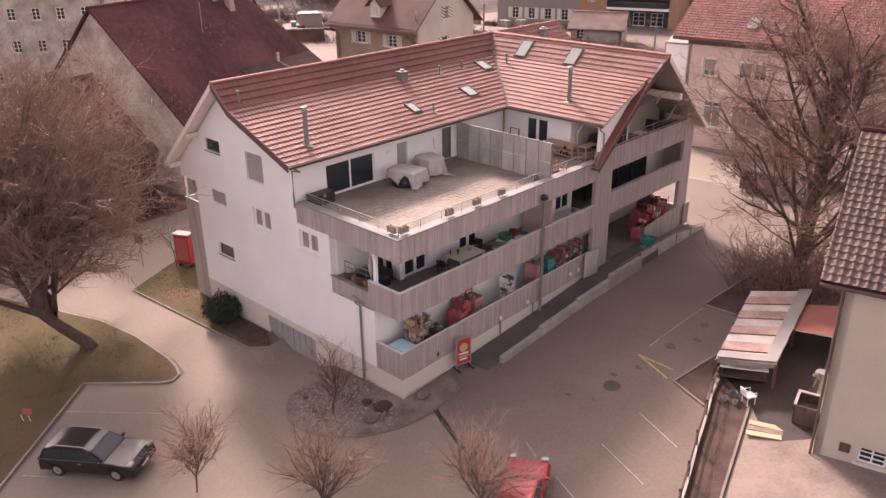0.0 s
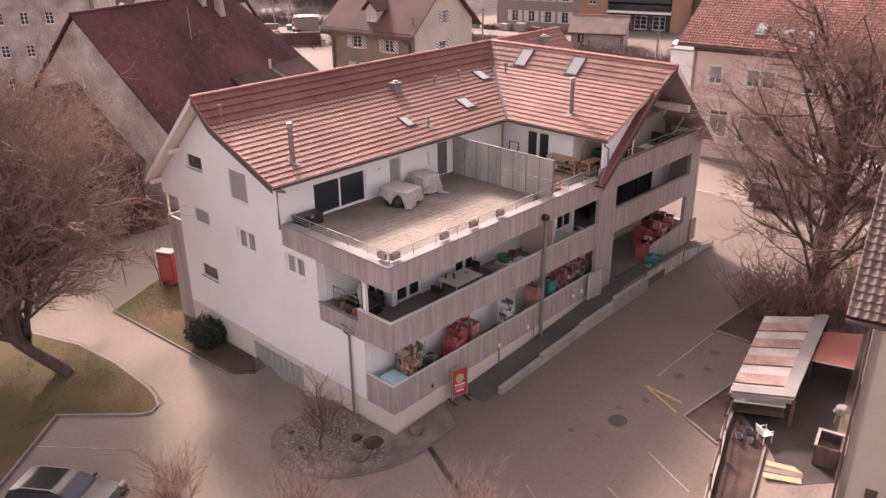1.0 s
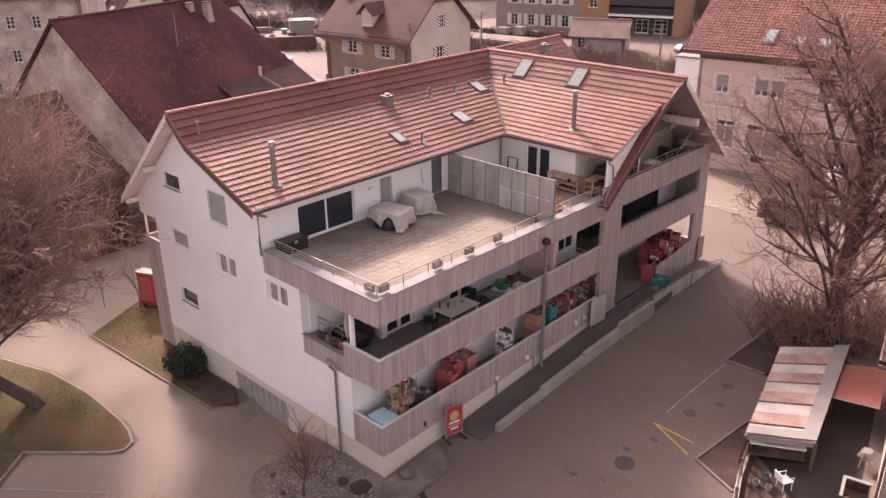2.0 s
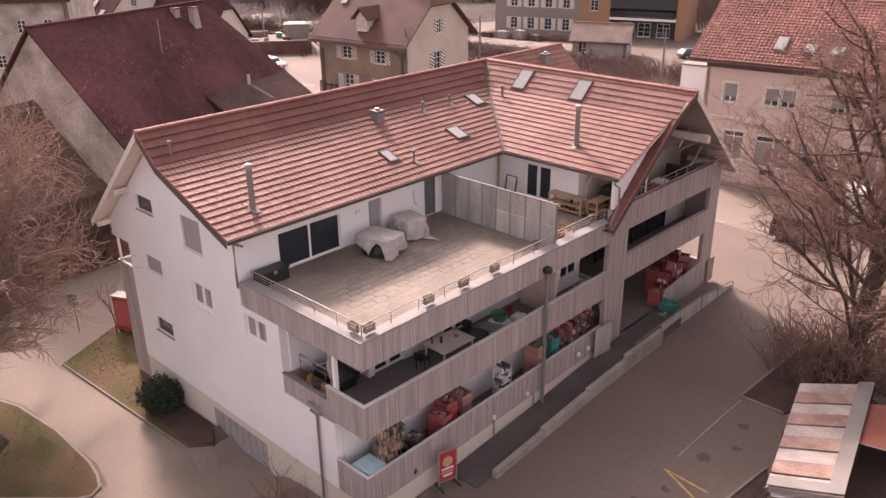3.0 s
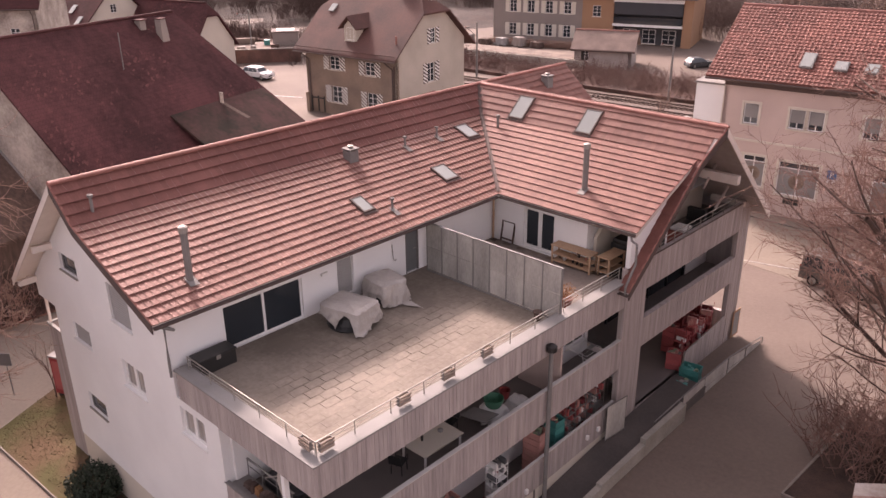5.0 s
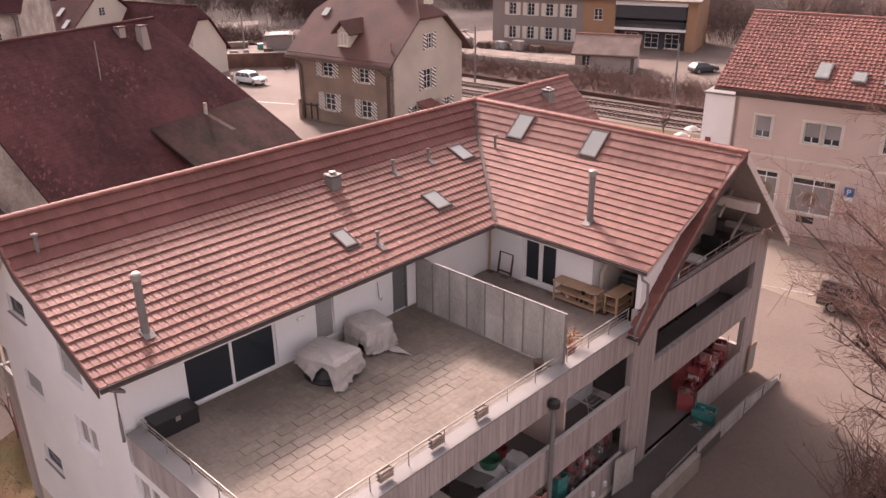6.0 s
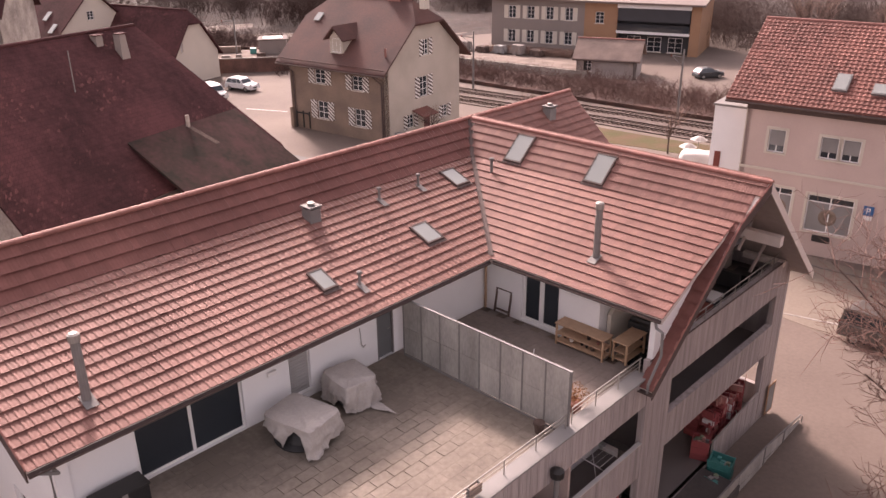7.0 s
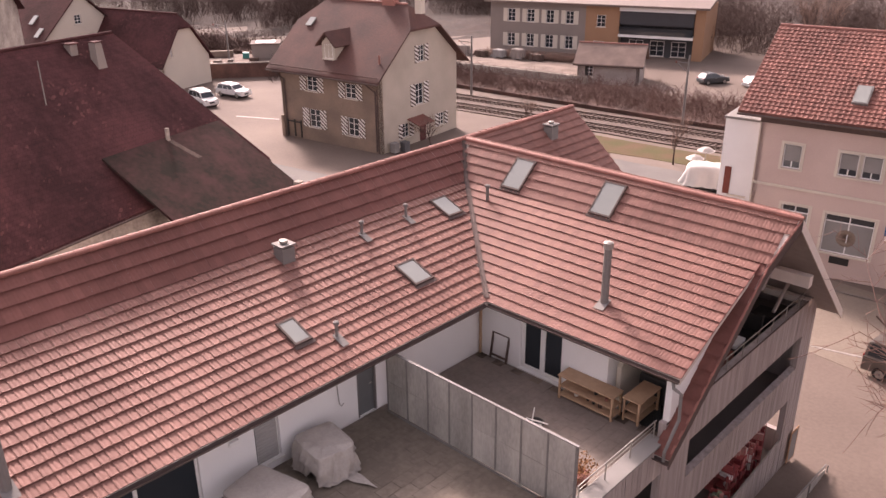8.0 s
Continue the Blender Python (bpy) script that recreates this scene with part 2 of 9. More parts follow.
DECK_DARK = mat("grey_terrace_slab", (0.235, 0.192, 0.165), (0.15, 0.123, 0.107), rough=0.85, scale=0.5, fine=7, bump=0.12, mix=1.2, rand=0.04)
DECK_J = mat("terrace_joint", (0.2, 0.155, 0.122), (0.06, 0.043, 0.033), rough=0.9, scale=0.4, fine=5, bump=0.2, mix=1.6)
FLOOR_DARK = mat("balcony_floor", (0.2, 0.172, 0.16), (0.13, 0.113, 0.106), rough=0.8, scale=0.8, bump=0.1)
PARTITION = mat("weathered_panel", (0.42, 0.395, 0.36), (0.235, 0.222, 0.204), rough=0.75, scale=0.9, fine=10, bump=0.1, mix=1.0, rand=0.1, streak=(1.5, 1.5, 0.5))
WOOD = mat("light_wood", (0.5, 0.33, 0.215), (0.36, 0.225, 0.14), rough=0.65, scale=2, fine=20, bump=0.1, rand=0.12, streak=(3, 3, 1))
TARP = mat("grey_tarpaulin", (0.45, 0.41, 0.375), (0.33, 0.3, 0.277), rough=0.6, scale=1.5, fine=14, bump=0.25, mix=0.9, dist=0.03)
BLACK_PLASTIC = mat("black_plastic", (0.025, 0.024, 0.024), (0.018, 0.018, 0.018), rough=0.45, scale=4, bump=0.05)
BARK = mat("bark", (0.125, 0.083, 0.067), (0.062, 0.042, 0.036), rough=0.95, scale=2.5, fine=25, bump=0.6, mix=1.0, streak=(2, 2, 0.4), dist=0.03)
TWIG = mat("twigs", (0.3, 0.195, 0.157), (0.2, 0.13, 0.105), rough=0.95, scale=1.5, bump=0)
RED_TWIG = mat("reddish_twigs", (0.33, 0.2, 0.163), (0.22, 0.131, 0.106), rough=0.95, scale=1.5, bump=0)
DARK_TWIG = mat("dark_reddish_twigs", (0.25, 0.148, 0.122), (0.165, 0.098, 0.082), rough=0.95, scale=1.5, bump=0)
PALE_TWIG = mat("pale_twigs", (0.4, 0.26, 0.21), (0.3, 0.19, 0.15), rough=0.95, scale=1.5, bump=0)
SCRUB_STEM = mat("brown_scrub_stems", (0.14, 0.074, 0.06), (0.075, 0.042, 0.035), rough=0.95, scale=0.3, bump=0)
WOODS = mat("woodland_twigs", (0.095, 0.056, 0.046), (0.05, 0.031, 0.026), rough=0.95, scale=0.2, bump=0)
STONE_WALL = mat("stained_wall", (0.52, 0.45, 0.39), (0.22, 0.18, 0.155), rough=0.95, scale=0.5, fine=5, bump=0.4, mix=1.0, dist=0.04)
BEIGE_WALL = mat("beige_render", (0.5, 0.44, 0.37), (0.4, 0.35, 0.29), rough=0.9, scale=0.4, fine=15, bump=0.15, mix=0.9)
PINK_WALL = mat("rose_render", (0.55, 0.43, 0.38), (0.47, 0.36, 0.32), rough=0.9, scale=0.4, fine=15, bump=0.12, mix=0.9)
OCHRE_WALL = mat("ochre_render", (0.28, 0.205, 0.155), (0.165, 0.123, 0.098), rough=0.9, scale=0.4, fine=9, bump=0.2, mix=0.9)
CREAM_WALL = mat("cream_render", (0.62, 0.56, 0.48), (0.52, 0.47, 0.4), rough=0.9, scale=0.4, fine=9, bump=0.1)
GREY_WALL = mat("grey_render", (0.27, 0.228, 0.205), (0.21, 0.18, 0.163), rough=0.9, scale=0.4, bump=0.1)
ORANGE_WALL = mat("orange_render", (0.36, 0.21, 0.125), (0.29, 0.165, 0.1), rough=0.9, scale=0.4, bump=0.1)
SLATE_WALL = mat("dark_cladding", (0.055, 0.055, 0.06), (0.04, 0.04, 0.044), rough=0.7, scale=0.6, bump=0.1)


def barn_tiles():
    """Old small tiles in rows: maroon and sooty by turns, with paler single tiles here and there."""
    mt = mat("barn_tile", (0.1, 0.039, 0.04), (0.043, 0.0185, 0.019), rough=0.92, spec=0.15, scale=0.2, fine=2.2, bump=0.0, mix=1.15)
    nt = mt.node_tree
    N, L = nt.nodes.new, nt.links.new
    bs = nt.nodes["Principled BSDF"]
    src = bs.inputs["Base Color"].links[0].from_socket
    geo, mp, br, vo, no, gt, mul, mx, bp = (N("ShaderNode" + k) for k in ("NewGeometry", "Mapping", "TexBrick", "TexVoronoi", "TexNoise", "MapRange", "Math", "Mix", "Bump"))
    L(geo.outputs["Position"], mp.inputs["Vector"])
    mp.inputs["Rotation"].default_value = (0, 0, radians(-17))
    mp.vector_type = "TEXTURE"
    sep, com = N("ShaderNodeSeparateXYZ"), N("ShaderNodeCombineXYZ")
    L(mp.outputs[0], sep.inputs[0])
    L(sep.outputs[1], com.inputs[0])
    L(sep.outputs[2], com.inputs[1])
    L(com.outputs[0], br.inputs["Vector"])
    br.inputs["Scale"].default_value, br.inputs["Brick Width"].default_value, br.inputs["Row Height"].default_value = 1.0, 0.2, 0.2
    br.inputs["Mortar Size"].default_value = 0.014
    L(com.outputs[0], vo.inputs["Vector"])
    vo.inputs["Scale"].default_value = 7.0
    L(geo.outputs["Position"], no.inputs["Vector"])
    no.inputs["Scale"].default_value, no.inputs["Detail"].default_value = 0.3, 5.0
    sc = N("ShaderNodeSeparateColor")
    L(vo.outputs["Color"], sc.inputs[0])
    gt.inputs[1].default_value, gt.inputs[2].default_value = 0.86, 0.97
    L(sc.outputs[0], gt.inputs[0])
    g2 = N("ShaderNodeMapRange")
    g2.inputs[1].default_value, g2.inputs[2].default_value = 0.48, 0.6
    L(no.outputs[0], g2.inputs[0])
    mul.operation = "MULTIPLY"
    L(gt.outputs[0], mul.inputs[0])
    L(g2.outputs[0], mul.inputs[1])
    mx.data_type = "RGBA"
    L(mul.outputs[0], mx.inputs[0])
    L(src, mx.inputs[6])
    mx.inputs[7].default_value = (0.12, 0.05, 0.047, 1)
    m2 = N("ShaderNodeMix")
    m2.data_type, m2.blend_type = "RGBA", "MULTIPLY"
    m2.inputs[0].default_value = 0.18
    L(mx.outputs[2], m2.inputs[6])
    iv = N("ShaderNodeInvert")
    L(br.outputs["Fac"], iv.inputs["Color"])
    L(iv.outputs[0], m2.inputs[7])
    L(m2.outputs[2], bs.inputs["Base Color"])
    bp.inputs["Strength"].default_value, bp.inputs["Distance"].default_value = 0.6, 0.04
    L(iv.outputs[0], bp.inputs["Height"])
    L(bp.outputs[0], bs.inputs["Normal"])
    return mt


BARN_TILE = barn_tiles()


# ---- ground ----
def steps(a, b, far, near):
    """Grid lines: near metres apart from a to b, then wider and wider out to far."""
    v = list(np.arange(a, b + 1e-6, near))
    k, s = b, near
    while k < far:
        s *= 1.35
        k += s
        v.append(k)
    k, s = a, near
    while k > -far:
        s *= 1.35
        k -= s
        v.insert(0, k)
    return v


def ground_sheet():
    bm = bmesh.new()
    xs, ys = steps(-62, 0, 1500, 1.0), steps(-2, 62, 1500, 1.0)
    rows = [[bm.verts.new((x, y, ground_z(x, y) - (0.3 if -34.6 < x < -28.4 and 18.5 < y < 23.5 else 0.0))) for x in xs] for y in ys]   # cut away under the drive's dip
    for a, b in zip(rows, rows[1:]):
        for i in range(len(xs) - 1):
            bm.faces.new((a[i], a[i + 1], b[i + 1], b[i]))
    return solo("ground", bm, ASPHALT, "worn grey asphalt ground sloping gently", "ground", kind="structure", smooth=True)


def spread(outline, step=0.8):
    """The outline with points no further apart than step."""
    pts = []
    for a, b in zip(outline, outline[1:] + outline[:1]):
        n = max(1, int(math.dist(a, b) / step))
        pts += [(a[0] + (b[0] - a[0]) * i / n, a[1] + (b[1] - a[1]) * i / n) for i in range(n)]
    return pts


def smooth_line(pts, n=6, closed=False):
    """A soft curve through the points."""
    out, k = [], len(pts)
    for i in range(k if closed else k - 1):
        p = [Vector((*pts[(i + j) % k if closed else min(max(i + j, 0), k - 1)], 0)) for j in (-1, 0, 1, 2)]
        for s in range(n):
            t = s / n
            q = 0.5 * (2 * p[1] + (p[2] - p[0]) * t + (2 * p[0] - 5 * p[1] + 4 * p[2] - p[3]) * t * t + (3 * p[1] - p[0] - 3 * p[2] + p[3]) * t ** 3)
            out.append((q.x, q.y))
    if not closed:
        out.append(tuple(pts[-1]))
    return out


def inside(x, y, poly):
    c = False
    for (xa, ya), (xb, yb) in zip(poly, poly[1:] + poly[:1]):
        if (ya > y) != (yb > y) and x < (xb - xa) * (y - ya) / (yb - ya) + xa:
            c = not c
    return c


def sheet(name, outline, h, material, label, category, rough=0.0, cell=0.8):
    """A patch of ground that follows the land, h above it, with a skirt down to it."""
    bm = bmesh.new()
    rim = spread(outline, cell)
    vs = [bm.verts.new((x, y, 0)) for x, y in rim]
    es = [bm.edges.new((vs[i], vs[(i + 1) % len(vs)])) for i in range(len(vs))]
    xs, ys = [p[0] for p in rim], [p[1] for p in rim]
    bmesh.ops.triangle_fill(bm, use_beauty=True, edges=es)
    for _ in range(5):
        long = [e for e in bm.edges if not e.is_boundary and e.calc_length() > 2 * cell]
        if not long:
            break
        bmesh.ops.subdivide_edges(bm, edges=long, cuts=1)
        bmesh.ops.triangulate(bm, faces=[f for f in bm.faces if len(f.verts) > 3])
    edge = [e for e in bm.edges if e.is_boundary]
    rimv = {v for e in edge for v in e.verts}
    for v in bm.verts:
        z = ground_z(v.co.x, v.co.y) + h
        if rough and v not in rimv:
            z += rough * noise.noise(Vector((v.co.x * 0.7, v.co.y * 0.7, 3)))
        v.co.z = z
    r = bmesh.ops.extrude_edge_only(bm, edges=edge)
    for v in r["geom"]:
        if isinstance(v, bmesh.types.BMVert):
            v.co.z -= h + 0.15
    return solo(name, bm, material, label, category, kind="structure")


def ribbon(bm, line, w, h, lift=0.0, drop=0.2):
    """A strip w wide along a line on the ground, h above it."""
    line = [Vector((*p[:2], 0)) for p in line]
    rows = []
    for i, p in enumerate(line):
        d = (line[min(i + 1, len(line) - 1)] - line[max(i - 1, 0)]).normalized()
        s = Vector((-d.y, d.x, 0)) * w / 2
        z = ground_z(p.x, p.y)
        rows.append([bm.verts.new((q.x, q.y, zz)) for q, zz in ((p - s, z - drop), (p - s, z + h), (p + s, z + h), (p + s, z - drop))])
    for a, b in zip(rows, rows[1:]):
        for k in range(4):
            bm.faces.new((a[k], a[(k + 1) % 4], b[(k + 1) % 4], b[k]))
    bm.faces.new(rows[0][::-1])
    bm.faces.new(rows[-1])
    return bm


def dense(line, step=0.7):
    out = []
    for a, b in zip(line, line[1:]):
        n = max(1, int(math.dist(a, b) / step))
        out += [(a[0] + (b[0] - a[0]) * i / n, a[1] + (b[1] - a[1]) * i / n) for i in range(n)]
    return out + [line[-1]]


def kerb(line, label="pale kerb stones along the ground edge", w=0.11, h=0.1):
    solo("kerb", ribbon(bmesh.new(), dense(line), w, h), KERB, label, "kerb", kind="structure")


def mark(line, material, label, w=0.1):
    solo("road_marking", ribbon(bmesh.new(), dense(line), w, 0.026, drop=0.05), material, label, "road marking", kind="structure")


ground_sheet()
LAWN_EDGE = [(-26.0, -3.0), (-33.88, 6.95), (-38.85, 12.98), (-35.4, 15.6), (-35.05, 16.1), (-35.3, 16.6), (-36.2, 16.9), (-37.3, 17.05), (-41.0, 17.1), (-44.68, 16.72), (-53.84, 14.05), (-62.0, 11.5)]
sheet("lawn", LAWN_EDGE + [(-75.0, 4.0), (-60.0, -20.0), (-30.0, -20.0)], 0.09, GRASS, "worn winter lawn with bare earthy patches", "lawn", rough=0.05)
kerb(LAWN_EDGE, "pale kerb stones round the winter lawn")
BED = [(-34.46, 20.39), (-46.86, 19.93), (-48.95, 24.97), (-46.0, 30.0), (-41.3, 30.0), (-41.3, 22.05), (-35.05, 22.05), (-33.8, 21.35)]
sheet("planting_bed", BED, 0.1, GRASS, "brown winter grass bed beside the white gable", "planting bed", rough=0.05)
# soil sheet whose dark tone also paints in the gable's shade
sheet("soil_bed", [(-34.6, 20.55), (-37.6, 20.65), (-37.9, 22.0), (-35.1, 22.0), (-33.95, 21.4)], 0.13, EARTH, "bare soil at the grass bed's end, dark with gable shade", "soil bed", rough=0.03)
kerb([(-46.0, 30.0), (-48.95, 24.97), (-46.86, 19.93), (-34.46, 20.39), (-33.8, 21.35)], "pale kerb stones round the grass bed")
ISLAND = smooth_line([(-28.6, 20.7), (-28.78, 19.21), (-28.01, 18.2), (-26.46, 17.75), (-24.65, 18.3), (-23.4, 19.4), (-22.55, 20.9), (-22.3, 22.4), (-22.4, 24.4)], 5)
sheet("gravel_island", ISLAND + [(-23.85, 25.2), (-23.85, 22.1), (-28.4, 22.1)], 0.14, GRAVEL, "grey gravel island with bare soil and stones", "gravel bed", rough=0.12, cell=0.5)
kerb(ISLAND, "pale kerb stones round the gravel island")


# ---- the apartment building ----
XR, ZR, YWR = -36.8, 13.9, 43.45          # main ridge line, ridge height, wing ridge line
KX, KZ, EX, EZ = -35.5, 12.73, -30.65, 10.8   # kink and eave of the main roof's terrace side
KY, EY = 42.15, 37.75                      # kink and eave of the wing's terrace side
YS, YN = 21.4, 51.0                        # roof ends of the main ridge
XK, XL = -23.5, -23.6                      # its verge at the kink and at the foot of the strip
XV, XG = -23.75, -23.2                     # verges of the wing: shallow part, steep part
GX, SY = -24.0, 22.15                      # street facade plane, south gable plane
FL2, FL1, FL0 = 8.35, 5.0, 1.75            # floors: terrace, balcony, shop

house = thing("apartment_building", "white three-storey corner building with red tile roof and grey boarded balconies", "building", at=(-32.0, 30.0, 0.5))


def south_top(x):
    if x < XR:
        return ZR - 0.3 - 0.885 * (XR - x)
    if x < KX:
        return ZR - 0.3 - 0.9 * (x - XR)
    return KZ - 0.3 - 0.398 * (x - KX)


SOUTH_WINDOWS = [(-39.38, 9.78, -37.95, 10.5, "small"), (-35.48, 8.98, -33.98, 10.48, "shutter"), (-39.36, 6.76, -37.92, 7.53, "small_shutter"),
                 (-35.32, 6.33, -33.74, 7.45, "double"), (-39.3, 3.55, -37.77, 4.3, "small"), (-31.3, 6.2, -29.8, 7.26, "double")]
GARAGE = (-34.95, -1.6, -30.7, 1.05)
south = Matrix.Translation((0, SY, 0))
holes = [w[:4] for w in SOUTH_WINDOWS if w[0] < -32]
# the gable up to the main roof
part("gable_wall", column_wall(bmesh.new(), south, [-41.0, XR, KX, -31.4], south_top, 1.45, 0.35, holes), WHITE_RENDER, house)
# the part of it below the terrace
part("gable_wall", wall_with_holes(bmesh.new(), Matrix.Translation((-31.4, SY, 4.5)), 2.5, 3.05, 0.35, [(0.1, 1.7, 1.6, 2.76)]), WHITE_RENDER, house)
part("gable_wall", B(-31.4, SY, 1.45, -25.8, SY + 0.35, 4.5), WHITE_RENDER, house)
part("plinth", column_wall(bmesh.new(), Matrix.Translation((0, SY + 0.02, 0)), [-41.0, -24.02], lambda x: 1.45, -2.5, 0.4, [GARAGE]), CREAM_WALL, house, "cream rendered plinth")
part("west_wall", B(-41.0, SY + 0.36, -2.5, -40.7, YN - 0.5, 9.6), WHITE_RENDER, house)
part("north_wall", B(-40.7, YN - 0.8, -1, -31.0, YN - 0.5, 9.5), WHITE_RENDER, house)
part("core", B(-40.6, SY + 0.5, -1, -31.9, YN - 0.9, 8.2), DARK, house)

# terrace slab, upper walls
part("terrace_slab", B(-31.5, SY + 0.2, 7.6, GX - 0.15, 38.2, FL2 - 0.05), DECK_J, house)


def frame_window(w, h, parent, m, style="double"):
    """A window in its own x (along), y (into the wall), z, set into a hole w by h."""
    fr = bmesh.new()
    y0, t = 0.1, 0.12 if style == "double" and w < 2 else 0.06
    box(fr, 0, y0, 0, w, y0 + 0.08, t, m)
    box(fr, 0, y0, h - t, w, y0 + 0.08, h, m)
    box(fr, 0, y0, t, t, y0 + 0.08, h - t, m)
    box(fr, w - t, y0, t, w, y0 + 0.08, h - t, m)
    if style in ("double", "shop"):
        box(fr, w / 2 - 0.8 * t, y0 - 0.01, t, w / 2 + 0.8 * t, y0 + 0.07, h - t, m)
    win = part("window", fr, WHITE_PAINT if style != "small" else ZINC, parent)
    if style in ("shutter", "small_shutter"):
        k = max(3, int(h / 0.09))
        prof = [q for i in range(k) for q in ((y0 - 0.02, h * i / k + 0.004), (y0 - 0.045, h * i / k + 0.02), (y0 - 0.045, h * (i + 1) / k - 0.02))]
        prof += [(y0 - 0.01, h - 0.004), (y0 - 0.01, 0.004)]
        bm = P([(t, a, b) for a, b in prof], (w - 2 * t, 0, 0), m)
        part("roller_shutter", bm, SHUTTER, win, "closed grey roller shutter")
    part("pane", B(t, y0 + 0.03, t, w - t, y0 + 0.05, h - t, m), CURTAINED if style == "double" and h < 1.15 else GLASS, win)
    part("sill", B(-0.06, -0.07, -0.05, w + 0.06, y0, -0.005, m), WHITE_PAINT if style != "small" else CONCRETE, win)
    return win


for x0, z0, x1, z1, style in SOUTH_WINDOWS:
    frame_window(x1 - x0, z1 - z0, house, Matrix.Translation((x0, SY, z0)), style)

# garage door of four grey leaves
gd = part("garage_door", B(GARAGE[0] + 0.02, SY + 0.2, GARAGE[1], GARAGE[2] - 0.02, SY + 0.24, GARAGE[3] - 0.02), GREY_DOOR, house, "grey folding garage door")
for i in range(8):
    x = GARAGE[0] + 0.06 + i * 0.522
    part("door_leaf", B(x, SY + 0.15, GARAGE[1], x + 0.48, SY + 0.2, GARAGE[3] - 0.08), SHUTTER, gd)


# roof slabs
SL = 0.2
roof = part("roof", P([(XR, YS, ZR), (XR, YN, ZR), (-42.9, YN, ZR - 5.4), (-42.9, YS, ZR - 5.4)], (0, 0, -SL)), SOFFIT, house, "red clay tile roof with a steep upper band")


def slab(poly):
    return part("roof_slab", P(poly, (0, 0, -SL)), SOFFIT, roof)


slab([(XR, YS, ZR), (KX, YS, KZ), (KX, KY, KZ), (XR, YWR, ZR)])
slab([(KX, YS, KZ), (EX, YS, EZ), (EX, EY, EZ), (KX, KY, KZ)])
slab([(XR, YWR, ZR), (KX, KY, KZ), (XK, KY, KZ), (XG, YWR, ZR)])
slab([(KX, KY, KZ), (EX, EY, EZ), (XV, EY, EZ), (XV, KY, KZ)])
NE = (49.45, ZR - 0.885 * (49.45 - YWR))
part("roof_slab", P([(XR, YWR, ZR), (XG - 0.01, YWR, ZR), (XG - 0.01, NE[0], NE[1]), (-31.0, NE[0], NE[1])], (0, 0, -SL)), EAVE_BOARDS, roof, "brown boarded underside")
slab([(XR, YWR, ZR), (-31.0, NE[0], NE[1]), (-30.7, YN, ZR - 0.885 * 6.1), (XR, YN, ZR)])
LOW = (37.3, ZR - 0.885 * (YWR - 37.3))
slab([(XK, KY, KZ - 0.004), (-24.08, KY, KZ - 0.004), (-24.08, LOW[0], LOW[1]), (XL, LOW[0], LOW[1])])

# barge boards: south gable and the wing's street gable
for a, b, lab in (((XR, ZR), (-42.9, ZR - 5.4), "pale west barge board"), ((XR, ZR), (KX, KZ), ""), ((KX, KZ), (EX, EZ), "")):
    part("barge_board", P([(a[0], YS - 0.04, a[1] + 0.02), (b[0], YS - 0.04, b[1] + 0.02), (b[0], YS - 0.04, b[1] - 0.3), (a[0], YS - 0.04, a[1] - 0.3)], (0, 0.038, 0)),
         SOFFIT if lab else GUTTER, roof, lab)
for a, b, xa, xb, lab in (((YWR, ZR), NE, XG, XG, "pale barge board"), ((YWR, ZR), (KY, KZ), XG, XK, ""), ((KY, KZ), LOW, XK, XL, "")):
    part("barge_board", P([(xa, a[0], a[1] + 0.03), (xb, b[0], b[1] + 0.03), (xb, b[0], b[1] - 0.33), (xa, a[0], a[1] - 0.33)], (0.04, 0, 0)), SOFFIT if lab else GUTTER, roof, lab)
part("purlin", B(XG - 2.5, 45.3, 10.95, XG - 0.05, 45.6, 11.35), SOFFIT, roof)
for a_, b_ in (((44.9, 10.6), (46.6, 12.2)), ((46.4, 9.2), (48.3, 10.6))):
    part("strut", T([(GX - 0.6, a_[0], a_[1]), (GX - 0.6, b_[0], b_[1])], 0.07, 6), EAVE_BOARDS, roof)
part("purlin", B(XG - 2.5, 48.2, 8.95, XG - 0.8, 48.45, 9.2), SOFFIT, roof)
part("purlin", B(-42.6, YS + 0.05, 8.25, -42.4, SY + 0.3, 8.5), SOFFIT, roof)
part("purlin", B(-40.1, YS + 0.05, 10.45, -39.9, SY + 0.3, 10.7), SOFFIT, roof)

# walls of the terrace side
TW = Matrix.Translation((-31.5, SY + 0.36, 7.6)) @ pose(0, 0, 0, 0, 0, 90)
DOORS = [(24.28, 8.35, 27.6, 10.0, "slide"), (29.26, 8.6, 30.06, 10.1, "louvre"), (32.86, 8.35, 33.6, 10.22, "door")]
part("terrace_wall", wall_with_holes(bmesh.new(), TW, 15.9, 3.3, 0.3, [(a - SY - 0.36, z0 - 7.6, b - SY - 0.36, z1 - 7.6) for a, z0, b, z1, _ in DOORS]), WHITE_RENDER, house)
part("terrace_wall", wall_with_holes(bmesh.new(), Matrix.Translation((-31.5, 38.45, 7.6)), 5.1, 3.45, 0.3, [(1.75, 0.78, 3.45, 2.65)]), WHITE_RENDER, house)
part("terrace_wall", B(-26.7, 38.76, 7.6, -26.4, 41.0, 11.2), WHITE_RENDER, house)
# back wall of the recess, its shade given as a near-black colour
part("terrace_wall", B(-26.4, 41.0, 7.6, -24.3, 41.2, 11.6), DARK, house)
